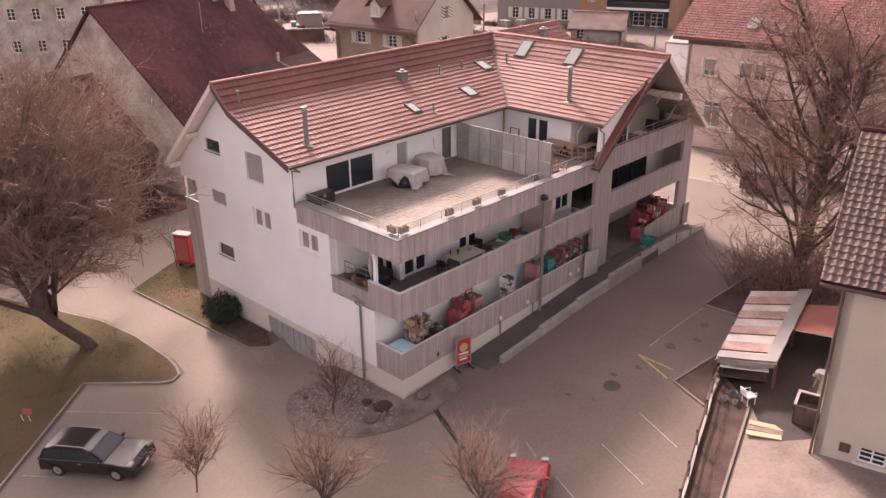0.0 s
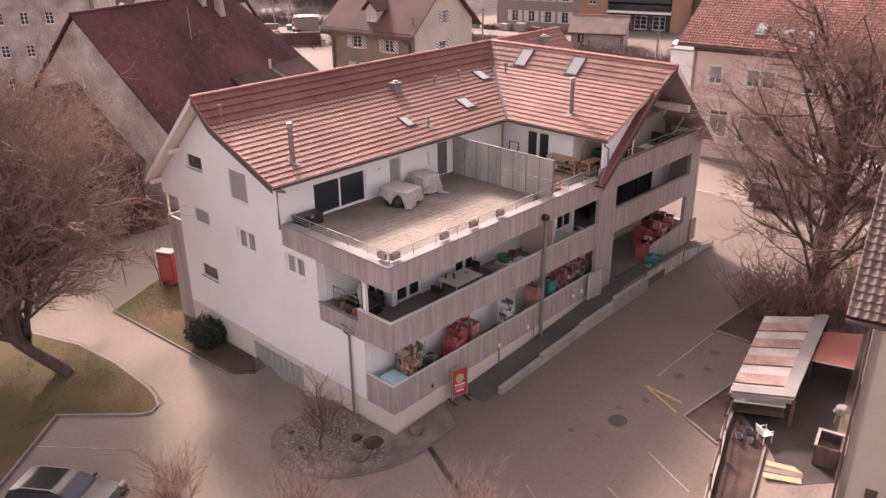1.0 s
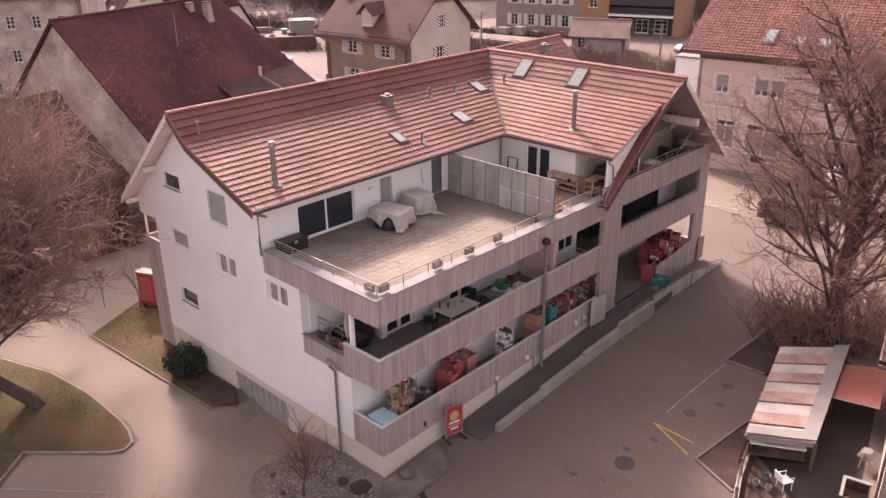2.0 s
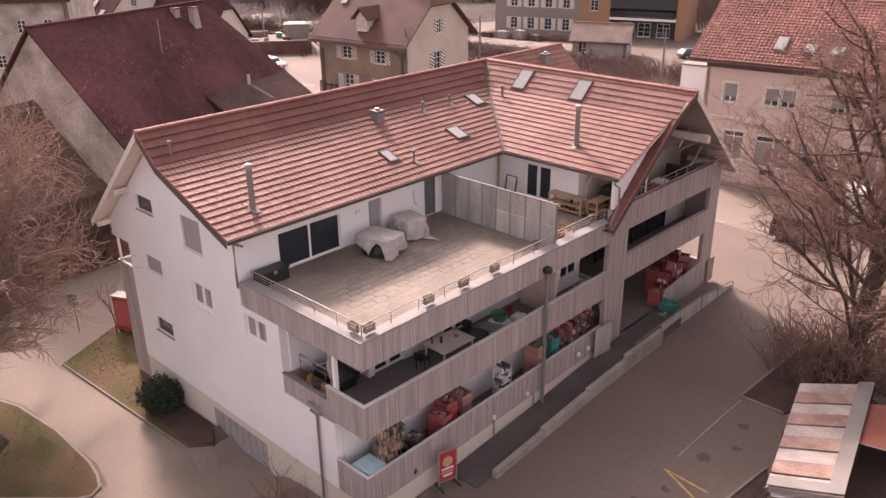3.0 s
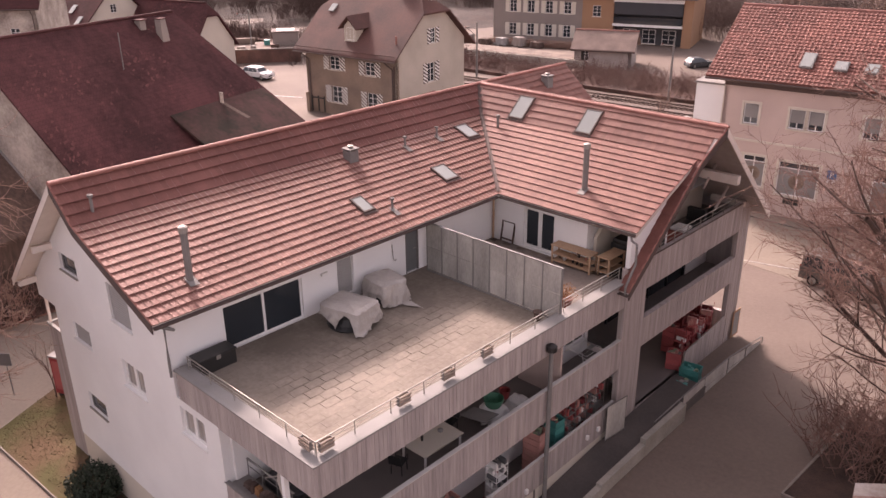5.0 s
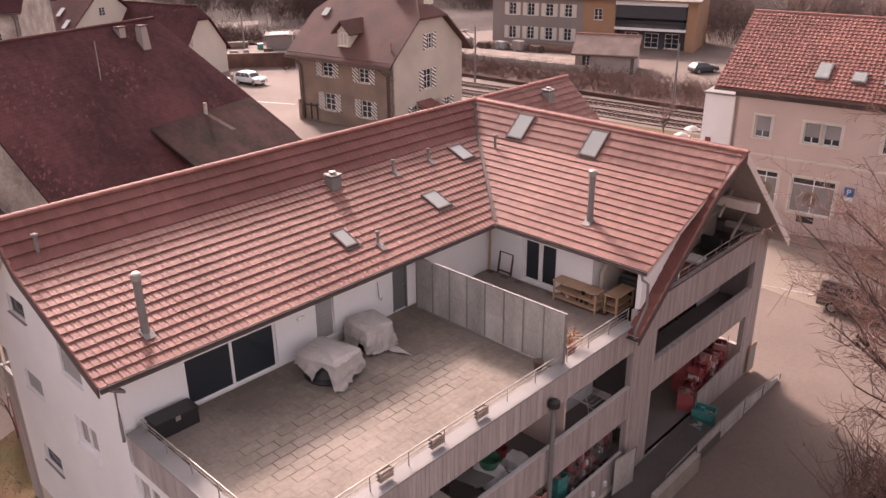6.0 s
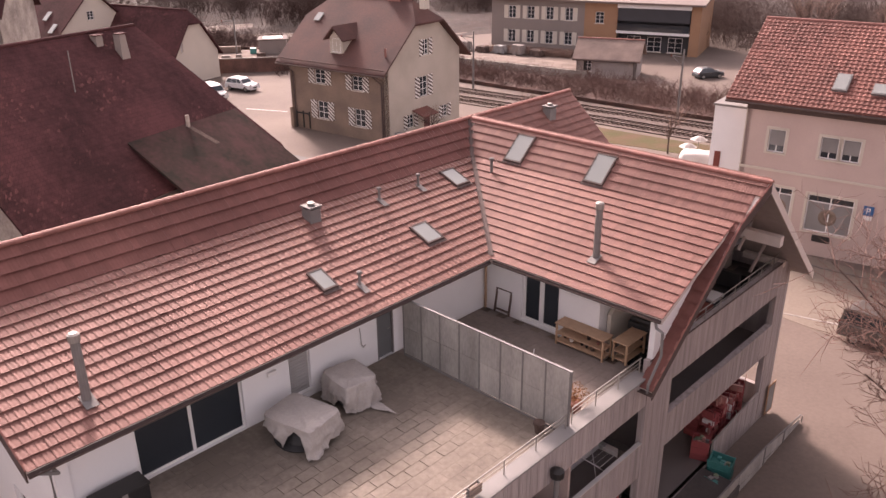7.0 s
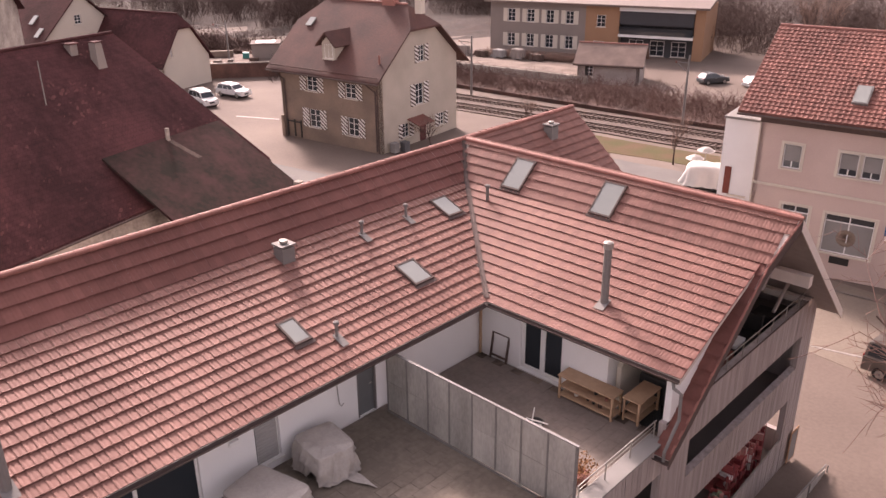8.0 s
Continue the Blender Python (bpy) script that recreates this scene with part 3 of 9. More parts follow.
part("cheek_wall", P([(-24.02, 42.1, 12.5), (-24.02, 37.95, 10.6), (-24.02, 37.95, 8.6), (-24.02, 38.2, 8.6), (-24.02, 42.1, 12.2)], (-0.2, 0, 0)), WHITE_RENDER, house)


def opening(y0, z0, y1, z1, style):
    m = Matrix.Translation((-31.5, y0, z0)) @ pose(0, 0, 0, 0, 0, 90)
    return fill(m, y1 - y0, z1 - z0, style)


def fill(m, w, h, style):
    if style == "slide":
        d = frame_window(w, h, house, m, "double")
        d.name = "sliding_door"
    elif style == "louvre":
        d = frame_window(w, h, house, m, "shutter")
    else:
        d = part("door", B(0.04, 0.08, 0, w - 0.04, 0.13, h - 0.04, m), GREY_DOOR, house, "closed plain grey door")
        part("door_handle", T([m @ Vector((w - 0.14, 0.07, 1.0)), m @ Vector((w - 0.14, 0.02, 1.0)), m @ Vector((w - 0.26, 0.02, 1.0))], 0.012, 6), STEEL, d)
        fr = bmesh.new()
        for q in ((0, 0, 0.05, h), (w - 0.05, 0, w, h), (0.05, h - 0.05, w - 0.05, h)):
            box(fr, q[0], -0.015, q[1], q[2], 0.07, q[3], m)
        part("door_frame", fr, ZINC, d)
    return d


for q in DOORS:
    opening(*q)
fill(Matrix.Translation((-29.75, 38.45, 8.38)), 1.7, 1.87, "slide")

# street side of the wing
WINGM = Matrix.Translation((GX - 0.03, 37.8, -0.5)) @ pose(0, 0, 0, 0, 0, 90)
part("wing_wall", wall_with_holes(bmesh.new(), WINGM, 11.4, 9.65, 0.22, [(1.65, 6.85, 10.3, 8.25), (1.7, 2.25, 10.15, 5.5)]), BOARDS, house)
part("wing_side_wall", wall_with_holes(bmesh.new(), Matrix.Translation((-31, 48.97, -0.5)), 6.73, 9.65, 0.23, [(4.5, 3.3, 6.5, 5.45)]), BOARDS, house)
wg = part("wing_glazing", B(-25.95, 39.6, 5.32, -25.9, 46.6, 7.9), GLASS, house, "dark glazed front behind the boarded rail")
for y in (39.6, 41.35, 43.1, 44.85, 46.55):
    part("mullion", B(-25.89, y, 5.32, -25.84, y + 0.07, 7.9), DARK_METAL, wg)
part("wing_inner_wall", B(-26.1, 46.7, 5.32, -25.85, 48.9, 8.05), WHITE_RENDER, house)
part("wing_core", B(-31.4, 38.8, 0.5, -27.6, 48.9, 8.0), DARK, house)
part("wing_floor", B(-27.6, 38.2, 5.0, GX - 0.26, 48.95, 5.3), FLOOR_DARK, house)
part("loft_floor", B(-30.0, 41.25, 8.1, GX - 0.26, 48.95, 8.35), FLOOR_DARK, house)
part("loft_back_wall", P([(-26.2, 38.9, 8.35), (-26.2, 48.4, 8.35), (-26.2, 48.4, 9.3), (-26.2, YWR, 13.6), (-26.2, 38.9, 9.6)], (-0.15, 0, 0)), CREAM_WALL, house)
part("loft_wall", B(-26.15, 41.2, 8.35, GX - 0.3, 41.35, 11.4), WHITE_RENDER, house)

# parapets and balcony rails: cores behind the boards
part("terrace_parapet", B(-31.2, SY + 0.03, 7.5, GX - 0.03, SY + 0.42, 8.6), CONCRETE, house)
part("terrace_parapet", B(GX - 0.42, SY + 0.425, 7.5, GX - 0.03, 37.75, 8.6), CONCRETE, house)
part("balcony_rail", B(-26.15, SY + 0.03, 4.6, GX - 0.03, SY + 0.1, 5.98), CONCRETE, house)
part("balcony_rail", B(-28.9, SY + 0.03, 4.6, -26.16, SY + 0.1, 5.4), CONCRETE, house)
part("balcony_rail", B(GX - 0.1, SY + 0.11, 4.6, GX - 0.03, 37.75, 6.0), CONCRETE, house)
part("balcony_floor", B(-31.3, SY + 0.36, 4.65, GX - 0.12, 37.75, FL1), FLOOR_DARK, house)
part("balcony_rail_cap", B(-26.18, SY - 0.03, 6.005, GX + 0.02, SY + 0.13, 6.04), CAP, house)
part("planter_edge", B(-28.95, SY - 0.03, 5.41, -26.19, SY + 0.13, 5.45), ZINC, house)
inner = part("balcony_railing", T([(-28.85, SY + 0.8, 5.98), (-26.3, SY + 0.8, 5.98)], 0.035, 8), COPING, house, "pale rail behind the planter ledge")
for x in (-28.8, -28.0, -27.2, -26.4):
    part("rail_post", T([(x, SY + 0.8, 5.35), (x, SY + 0.8, 5.98)], 0.018, 6), ZINC, inner)
part("rail_bar", T([(-28.85, SY + 0.8, 5.7), (-26.3, SY + 0.8, 5.7)], 0.014, 6), ZINC, inner)
part("balcony_rail_cap", B(GX - 0.13, SY + 0.135, 6.005, GX + 0.02, 37.75, 6.04), CAP, house)
part("balcony_ledge", B(-28.85, SY + 0.14, 5.25, -26.2, SY + 0.78, 5.36), ZINC, house, "grey sheet ledge")
part("shop_floor", B(-31.3, SY + 0.45, 0.0, GX - 0.12, 48.9, FL0), FLOOR_DARK, house)
part("plinth", P([(GX - 0.02, SY + 0.42, -1.5), (GX - 0.02, 37.8, -1.5), (GX - 0.02, 37.8, 1.88), (GX - 0.02, SY + 0.42, 1.42)], (-0.2, 0, 0)), CREAM_WALL, house)
part("shop_rail", P([(GX - 0.03, SY + 0.1, 1.45), (GX - 0.03, 37.6, 1.9), (GX - 0.03, 37.6, 3.1), (GX - 0.03, SY + 0.1, 2.85)], (-0.06, 0, 0)), CONCRETE, house)
part("shop_rail", B(-25.8, SY + 0.03, 1.46, GX - 0.03, SY + 0.09, 2.85), CONCRETE, house)
part("shop_rail_cap", B(-25.8, SY - 0.02, 2.88, GX + 0.015, SY + 0.11, 2.91), CAP, house)
part("shop_rail_cap", P([(GX + 0.015, SY + 0.115, 2.88), (GX + 0.015, 37.6, 3.13), (GX + 0.015, 37.6, 3.16), (GX + 0.015, SY + 0.115, 2.91)], (-0.12, 0, 0)), CAP, house)
BW = Matrix.Translation((-26.6, SY + 2.5, FL1)) @ pose(0, 0, 0, 0, 0, 90)
BOPEN = [(24.95, 0.0, 26.6, 2.2, "slide"), (29.0, 0.0, 30.5, 2.1, "slide"), (36.0, 0.75, 37.5, 1.95, "double")]
part("balcony_wall", wall_with_holes(bmesh.new(), BW, 13.55, 2.5, 0.25, [(a - SY - 2.5, z0, b - SY - 2.5, z1) for a, z0, b, z1, _ in BOPEN]), WHITE_RENDER, house)
for a, z0, b, z1, st in BOPEN:
    m = Matrix.Translation((-26.6, a, FL1 + z0)) @ pose(0, 0, 0, 0, 0, 90)
    fill(m, b - a, z1 - z0, st) if st == "slide" else frame_window(b - a, z1 - z0, house, m, st)
BAYM = Matrix.Translation((-25.6, 34.9, FL1)) @ pose(0, 0, 0, 0, 0, 90)
part("balcony_wall", wall_with_holes(bmesh.new(), BAYM, 2.85, 2.5, 0.2, [(1.25, 0.6, 2.65, 1.95)]), WHITE_RENDER, house)
frame_window(1.4, 1.35, house, BAYM @ Matrix.Translation((1.25, 0, 0.6)), "shop")
part("balcony_side_wall", B(-29.0, SY + 0.36, FL1, -28.8, SY + 2.5, 7.5), WHITE_RENDER, house)
part("balcony_back_wall", wall_with_holes(bmesh.new(), Matrix.Translation((-28.8, SY + 2.51, FL1)), 1.94, 2.5, 0.2, [(0.3, 0.0, 1.6, 2.1)]), WHITE_RENDER, house)
fill(Matrix.Translation((-28.5, SY + 2.51, FL1)), 1.3, 2.1, "slide")
part("balcony_screen", B(-26.3, 33.95, FL1, -24.3, 34.05, 7.3), PINK_WALL, house, "rose coloured balcony dividing screen")
part("corner_pillar", B(-25.92, SY + 0.16, 5.0, -25.76, SY + 0.32, 7.5), WHITE_RENDER, house)
part("shop_wall", B(-26.0, SY + 0.36, FL0, -25.75, 39.4, 4.65), WHITE_RENDER, house)
part("shop_back_wall", B(-27.6, 39.4, FL0, -27.5, 48.9, 5.0), CREAM_WALL, house)

# west side balcony tower with board cladding
for a, b in ((-42.74, -42.66), (-41.1, -41.02)):
    part("side_tower_wall", B(a, 22.3, -2.0, b, 27.0, 6.12), BOARDS, house, "boarded side of the balcony tower")
for a, b in ((22.3, 22.38), (26.92, 27.0)):
    part("side_tower_wall", B(-42.66, a, -2.0, -41.1, b, 6.12), BOARDS, house, "boarded side of the balcony tower")
part("side_tower_floor", B(-42.66, 22.38, 4.9, -41.1, 26.92, 5.0), FLOOR_DARK, house)
part("upper_jetty", P([(-42.6, SY, 7.6), (-41.0, SY, 7.6), (-41.0, SY, 9.93), (-42.6, SY, 8.5)], (0, 27.5, 0)), WHITE_RENDER, house, "white upper wall jutting over the side balcony")
part("tower_post", B(-42.7, 22.34, 6.18, -42.6, 22.44, 7.6), SOFFIT, house)
rl = bmesh.new()
box(rl, -42.78, 22.26, 6.125, -41.02, 22.4, 6.19)
box(rl, -42.78, 22.4, 6.125, -42.64, 27.04, 6.19)
part("side_rail", rl, COPING, house, "pale sheet rim")

# vertical boards
BD = 0.165


def boards(parent, run, z0f, z1f, n, at):
    """n boards side by side; at(i) gives a board's two lower corners and its outward push."""
    for i in range(n):
        a, b, out = at(i)
        lift = random.uniform(0, 0.008)
        o = Vector((*out, 0)) * (0.022 + lift)
        za0, za1, zb0, zb1 = z0f(a), z1f(a), z0f(b), z1f(b)
        bm = P([(a[0], a[1], za0), (b[0], b[1], zb0), (b[0], b[1], zb1), (a[0], a[1], za1)], o)
        part("board", bm, BOARDS, parent)


def board_run(parent, p, q, out, z0f, z1f):
    n = max(1, round(math.dist(p, q) / BD))
    ux, uy = (q[0] - p[0]) / n, (q[1] - p[1]) / n
    g = 0.05
    boards(parent, None, z0f, z1f, n, lambda i: ((p[0] + ux * (i + g), p[1] + uy * (i + g)), (p[0] + ux * (i + 1), p[1] + uy * (i + 1)), out))


def const(v):
    return lambda p: v


cl_t = part("terrace_cladding", B(-31.2, SY + 0.012, 7.5, GX - 0.03, SY + 0.028, 7.56), GUTTER, house, "weathered grey vertical board cladding")
board_run(cl_t, (-31.2, SY + 0.03), (GX, SY + 0.03), (0, -1), const(7.5), const(8.62))
board_run(cl_t, (GX - 0.03, SY + 0.02), (GX - 0.03, 37.75), (1, 0), const(7.5), const(8.62))
cl_b = part("balcony_cladding", B(-28.9, SY + 0.012, 4.6, GX - 0.03, SY + 0.028, 4.66), GUTTER, house, "weathered grey vertical board cladding")
board_run(cl_b, (-28.9, SY + 0.03), (-26.17, SY + 0.03), (0, -1), const(4.6), const(5.4))
board_run(cl_b, (-26.17, SY + 0.03), (GX, SY + 0.03), (0, -1), const(4.6), const(6.0))
board_run(cl_b, (GX - 0.03, SY + 0.02), (GX - 0.03, 37.75), (1, 0), const(4.6), const(6.0))
cl_s = part("shop_cladding", B(-25.8, SY + 0.012, 1.46, GX - 0.03, SY + 0.028, 1.5), GUTTER, house, "weathered grey vertical board cladding")
board_run(cl_s, (-25.8, SY + 0.03), (GX, SY + 0.03), (0, -1), const(1.45), const(2.87))
board_run(cl_s, (GX - 0.03, SY + 0.02), (GX - 0.03, 37.6), (1, 0), lambda p: 1.45 + 0.029 * (p[1] - SY), lambda p: 2.87 + 0.016 * (p[1] - SY))
cl_w = part("wing_cladding", B(GX - 0.028, 37.82, 9.12, GX - 0.01, 49.2, 9.18), GUTTER, house, "weathered grey vertical board cladding")
WX = GX - 0.03
board_run(cl_w, (WX, 37.8), (WX, 39.45), (1, 0), const(0.9), lambda p: min(9.12, 8.6 + 0.885 * (p[1] - 37.8)))
board_run(cl_w, (WX, 39.45), (WX, 48.1), (1, 0), const(7.75), const(9.12))
board_run(cl_w, (WX, 39.45), (WX, 48.1), (1, 0), const(5.0), const(6.35))
board_run(cl_w, (WX, 48.1), (WX, 49.2), (1, 0), const(0.6), const(9.12))
board_run(cl_w, (WX, 43.9), (WX, 48.0), (1, 0), const(1.2), lambda p: 2.75 + 0.09 * (p[1] - 43.9))
part("shop_panel", P([(GX - 0.04, 43.9, 1.2), (GX - 0.04, 48.0, 1.2), (GX - 0.04, 48.0, 3.1), (GX - 0.04, 43.9, 2.74)], (-0.06, 0, 0)), CONCRETE, house)
part("wing_lower_wall", B(GX - 0.27, 37.82, -0.5, GX - 0.05, 49.2, 1.2), CONCRETE, house)

# coping and railing of the terrace
part("coping", B(-31.25, SY - 0.05, 8.625, GX + 0.05, SY + 0.46, 8.68), COPING, house, "pale sheet metal coping")
part("coping", B(GX - 0.46, SY + 0.465, 8.625, GX + 0.05, 37.75, 8.68), COPING, house, "pale sheet metal coping")
RX, RY, RZ = GX - 0.28, SY + 0.32, 9.15   # line and top of the terrace railing
rail = part("terrace_railing", T([(-30.9, RY, RZ), (RX, RY, RZ), (RX, 33.6, RZ)], 0.022, 6), STEEL, house, "thin pale steel railing")
for z in (RZ - 0.13, RZ - 0.25):
    part("rail_bar", T([(-30.9, RY, z), (RX, RY, z), (RX, 33.6, z)], 0.011, 5), STEEL, rail)
for i in range(6):
    x = -30.9 + i * 1.32
    part("rail_post", T([(x, RY, 8.68), (x, RY, RZ)], 0.018, 6), STEEL, rail)
for i in range(9):
    y = RY + i * 1.39
    part("rail_post", T([(RX, y, 8.68), (RX, y, RZ)], 0.018, 6), STEEL, rail)
rail2 = part("terrace_railing", T([(RX, 33.85, RZ + 0.08), (RX, 37.7, RZ + 0.08)], 0.022, 6), STEEL, house, "thin pale steel railing")
for z in (RZ - 0.06, RZ - 0.2):
    part("rail_bar", T([(RX, 33.85, z), (RX, 37.7, z)], 0.011, 5), STEEL, rail2)
for i in range(4):
    y = 33.9 + i * 1.24
    part("rail_post", T([(RX, y, 8.68), (RX, y, RZ + 0.08)], 0.018, 6), STEEL, rail2)
lr = part("loft_railing", T([(GX - 0.1, 40.4, 9.62), (GX - 0.1, 48.6, 9.62)], 0.022, 6), STEEL, house)
part("rail_bar", T([(GX - 0.1, 40.4, 9.4), (GX - 0.1, 48.6, 9.4)], 0.011, 5), STEEL, lr)
for i in range(8):
    y = 40.5 + i * 1.15
    part("rail_post", T([(GX - 0.1, y, 9.12), (GX - 0.1, y, 9.62)], 0.018, 6), STEEL, lr)

# gutters and downpipes
def gutter(p, q):
    d = (Vector(q) - Vector(p)).normalized()
    s = d.cross(Vector((0, 0, 1)))
    bm = bmesh.new()
    prof = [(0.09 * math.cos(a), -0.09 * math.sin(a)) for a in np.linspace(0, math.pi, 7)]
    prof += [(x * 0.86, z * 0.86) for x, z in prof[::-1]]
    prism(bm, [Vector(p) + s * x + Vector((0, 0, z)) for x, z in prof], Vector(q) - Vector(p))
    part("gutter", bm, GUTTER, house)


gutter((EX + 0.1, YS, EZ - 0.05), (EX + 0.1, EY - 0.1, EZ - 0.05))
gutter((EX + 0.1, EY - 0.1, EZ - 0.05), (XV, EY - 0.1, EZ - 0.05))
gutter((-24.1, LOW[0] - 0.1, LOW[1] - 0.05), (XL + 0.05, LOW[0] - 0.1, LOW[1] - 0.05))
part("downpipe", T([(EX + 0.1, YS + 0.25, EZ - 0.13), (EX + 0.0, SY - 0.1, EZ - 0.4), (-31.3, SY - 0.1, EZ - 0.5), (-31.33, SY - 0.1, 9.0), (-31.33, SY - 0.1, 8.4)], 0.05, 8), ZINC, house)
part("downpipe", T([(-26.9, SY - 0.25, 4.75), (-26.72, SY - 0.09, 4.5), (-26.72, SY - 0.09, 0.3)], 0.055, 8), ZINC, house)
part("downpipe", T([(-27.2, SY - 0.1, 4.9), (-26.1, SY - 0.35, 4.95)], 0.05, 8), ZINC, house)
part("downpipe", T([(XV - 0.15, EY - 0.1, EZ - 0.12), (XV - 0.1, EY - 0.12, EZ - 0.3), (XV + 0.12, EY - 0.1, EZ - 0.4), (XV + 0.15, EY - 0.1, 9.6), (XV + 0.05, 37.2, 8.7), (XV + 0.05, 37.2, 8.4)], 0.05, 8), ZINC, house)
part("downpipe", T([(-31.38, 38.32, EZ - 0.2), (-31.38, 38.32, FL2)], 0.05, 8), WOOD, house, "copper coloured rain pipe")

# flue pipe on the street side
fp = part("flue_pipe", T([(-23.8, 32.6, ground_z(-23.8, 32.6)), (-23.8, 32.6, 7.8)], 0.085, 12), ZINC, house, "tall grey steel flue pipe")
part("flue_cap", lathe(bmesh.new(), [(0.1, 0), (0.2, 0.02), (0.2, 0.22), (0.08, 0.3)], 12, Matrix.Translation((-23.8, 32.6, 7.8))), DARK_METAL, fp)


# ---- roof tiles, skylights, flues ----
TW_, TC = 0.225, 0.375   # width and course of a tile


def tile_shape(w=TW_, c=TC, t=0.062, over=0.05, roll=0.022):
    """One interlocking tile in (u along the eave, v up the slope, n outwards): a side rib that laps over its neighbour, a low middle rib and a thick lower edge."""
    us = [0.0, 0.1 * w, 0.26 * w, 0.42 * w, 0.58 * w, 0.74 * w, 1.01 * w]
    hs = [k * roll for k in ((0.7, 1.05, 0.4, 0.25, 0.65, 0.25, 0.0) if roll < 0.03 else (0.7, 1.0, 0.75, 0.15, 0.0, 0.1, 0.6))]
    vs, fs = [], []
    for u, h in zip(us, hs):
        vs += [(u, c + over, 0.008 + h * 0.9), (u, 0.0, t + 0.012 + h), (u, 0.001, t + 0.012 + h), (u, 0.03, h * 0.5 - 0.004)]
    for i in range(6):
        a, b = 4 * i, 4 * i + 4
        fs += [(a + 1, b + 1, b, a), (a + 3, b + 3, b + 2, a + 2)]
    return vs, fs


def tile_field(parent, o, u, v, lu, lv, keep, name="tile", parts=None, w=TW_, c=TC, t=0.052, roll=0.022, mat1=None, mat2=None):
    """Lays tiles over a slope from its lower corner o; keep(s, r) says where, parts(s, r) which of them are objects of their own."""
    o, u, v = Vector(o), Vector(u).normalized(), Vector(v).normalized()
    n = u.cross(v).normalized()
    if n.z < 0:
        n = -n
    tv, tf = tile_shape(w, c, t, roll=roll)
    m3 = Matrix((u, v, n)).transposed()
    allv, allf = [], []
    me = bpy.data.meshes.new(name)
    me.from_pydata(tv, [], tf)
    me.materials.append(mat1 or TILE)
    me.shade_smooth()
    made = 0
    loc = np.array(tv)
    R = np.array(m3)
    for j in range(int(lv / c) + 1):
        for i in range(int(lu / w) + 1):
            s, r = i * w, j * c
            if not keep(s + w / 2, r + c / 2):
                continue
            jit = random.uniform(-0.006, 0.006)
            p = o + u * s + v * (r + jit) + n * random.uniform(0, 0.006)
            if parts and made < 300 and parts(s, r):
                piece(name, me, parent, Matrix.Translation(p) @ m3.to_4x4())
                made += 1
            else:
                k = len(allv) * len(tv)
                allv.append(loc @ R.T + np.array(p))
                allf += [tuple(q + k for q in f) for f in tf]
    if allv:
        mj = bpy.data.meshes.new("tile_field")
        mj.from_pydata(np.concatenate(allv).tolist(), [], allf)
        mj.materials.append(mat2 or TILE_J)
        mj.shade_smooth()
        ob = new("tile_field", mj)
        ob.parent = parent
        ob.matrix_parent_inverse = BASE.get(parent.name, Matrix.Identity(4))
        tagged(ob, kind="stuff")
    return made


def ridge_tiles(parent, p, q, step=0.38, r=0.13, material=None):
    """A row of half-round ridge tiles."""
    p, q = Vector(p), Vector(q)
    d = (q - p).normalized()
    n = int((q - p).length / step)
    s = d.cross(Vector((0, 0, 1))).normalized()
    up = s.cross(d)
    bm = bmesh.new()
    m = Matrix((d, s, up)).transposed().to_4x4()
    ra, rb = [], []
    for a in np.linspace(-0.15 * math.pi, 1.15 * math.pi, 8):
        ra.append(bm.verts.new((0, r * math.cos(a), r * 0.75 * math.sin(a))))
        rb.append(bm.verts.new((step + 0.04, 0.86 * r * math.cos(a), 0.86 * r * 0.75 * math.sin(a))))
    for i in range(7):
        bm.faces.new((ra[i], ra[i + 1], rb[i + 1], rb[i]))
    bm.faces.new(ra)
    me = finish(bm, "ridge_tile", material or RIDGE_TILE)
    for i in range(n):
        piece("ridge_tile", me, parent, Matrix.Translation(p + d * (i * (q - p).length / n)) @ m)


def slope(a, b, c):
    """Length and unit vectors of a slope from its lower edge a-b up to c."""
    a, b, c = Vector(a), Vector(b), Vector(c)
    u = (b - a).normalized()
    v = (c - a) - (c - a).dot(u) * u
    return u, v.normalized(), (b - a).length, v.length


# main roof, shallow part
u, v, lu, lv = slope((EX, YS, EZ), (EX, EY, EZ), (KX, YS, KZ))
o1 = Vector((EX, YS, EZ)) - v * 0.06
tile_field(roof, o1, u, v, lu + 5, lv + 0.05, lambda s, r: s < lu + (KY - EY) * r / lv - 0.05 and r < lv + 0.06, parts=lambda s, r: 9.0 < s < 14.0 and r < 4.9)
# main roof, steep part; its shade is in the tile colour
u2, v2, lu2, lv2 = slope((KX, YS, KZ), (KX, KY, KZ), (XR, YS, ZR))
tile_field(roof, Vector((KX, YS, KZ)) - v2 * 0.02, u2, v2, lu2 + 2, lv2 - 0.1, lambda s, r: s < lu2 + (YWR - KY) * r / lv2 - 0.05 and r < lv2, c=lv2 / 4, roll=0.008, t=0.06, mat2=SHADED_TILE)
# wing, shallow part
u3, v3, lu3, lv3 = slope((EX, EY, EZ), (XV, EY, EZ), (EX, KY, KZ))
tile_field(roof, Vector((EX, EY, EZ)) - v3 * 0.06 - u3 * 5.0, u3, v3, lu3 + 5.0, lv3, lambda s, r: s - 5.0 > (KX - EX) * r / lv3 + 0.05 and s - 5.0 < lu3 - 0.05 and r < lv3 + 0.04, roll=0.029)
# wing, steep part
u4, v4, lu4, lv4 = slope((KX, KY, KZ), (XG, KY, KZ), (KX, YWR, ZR))
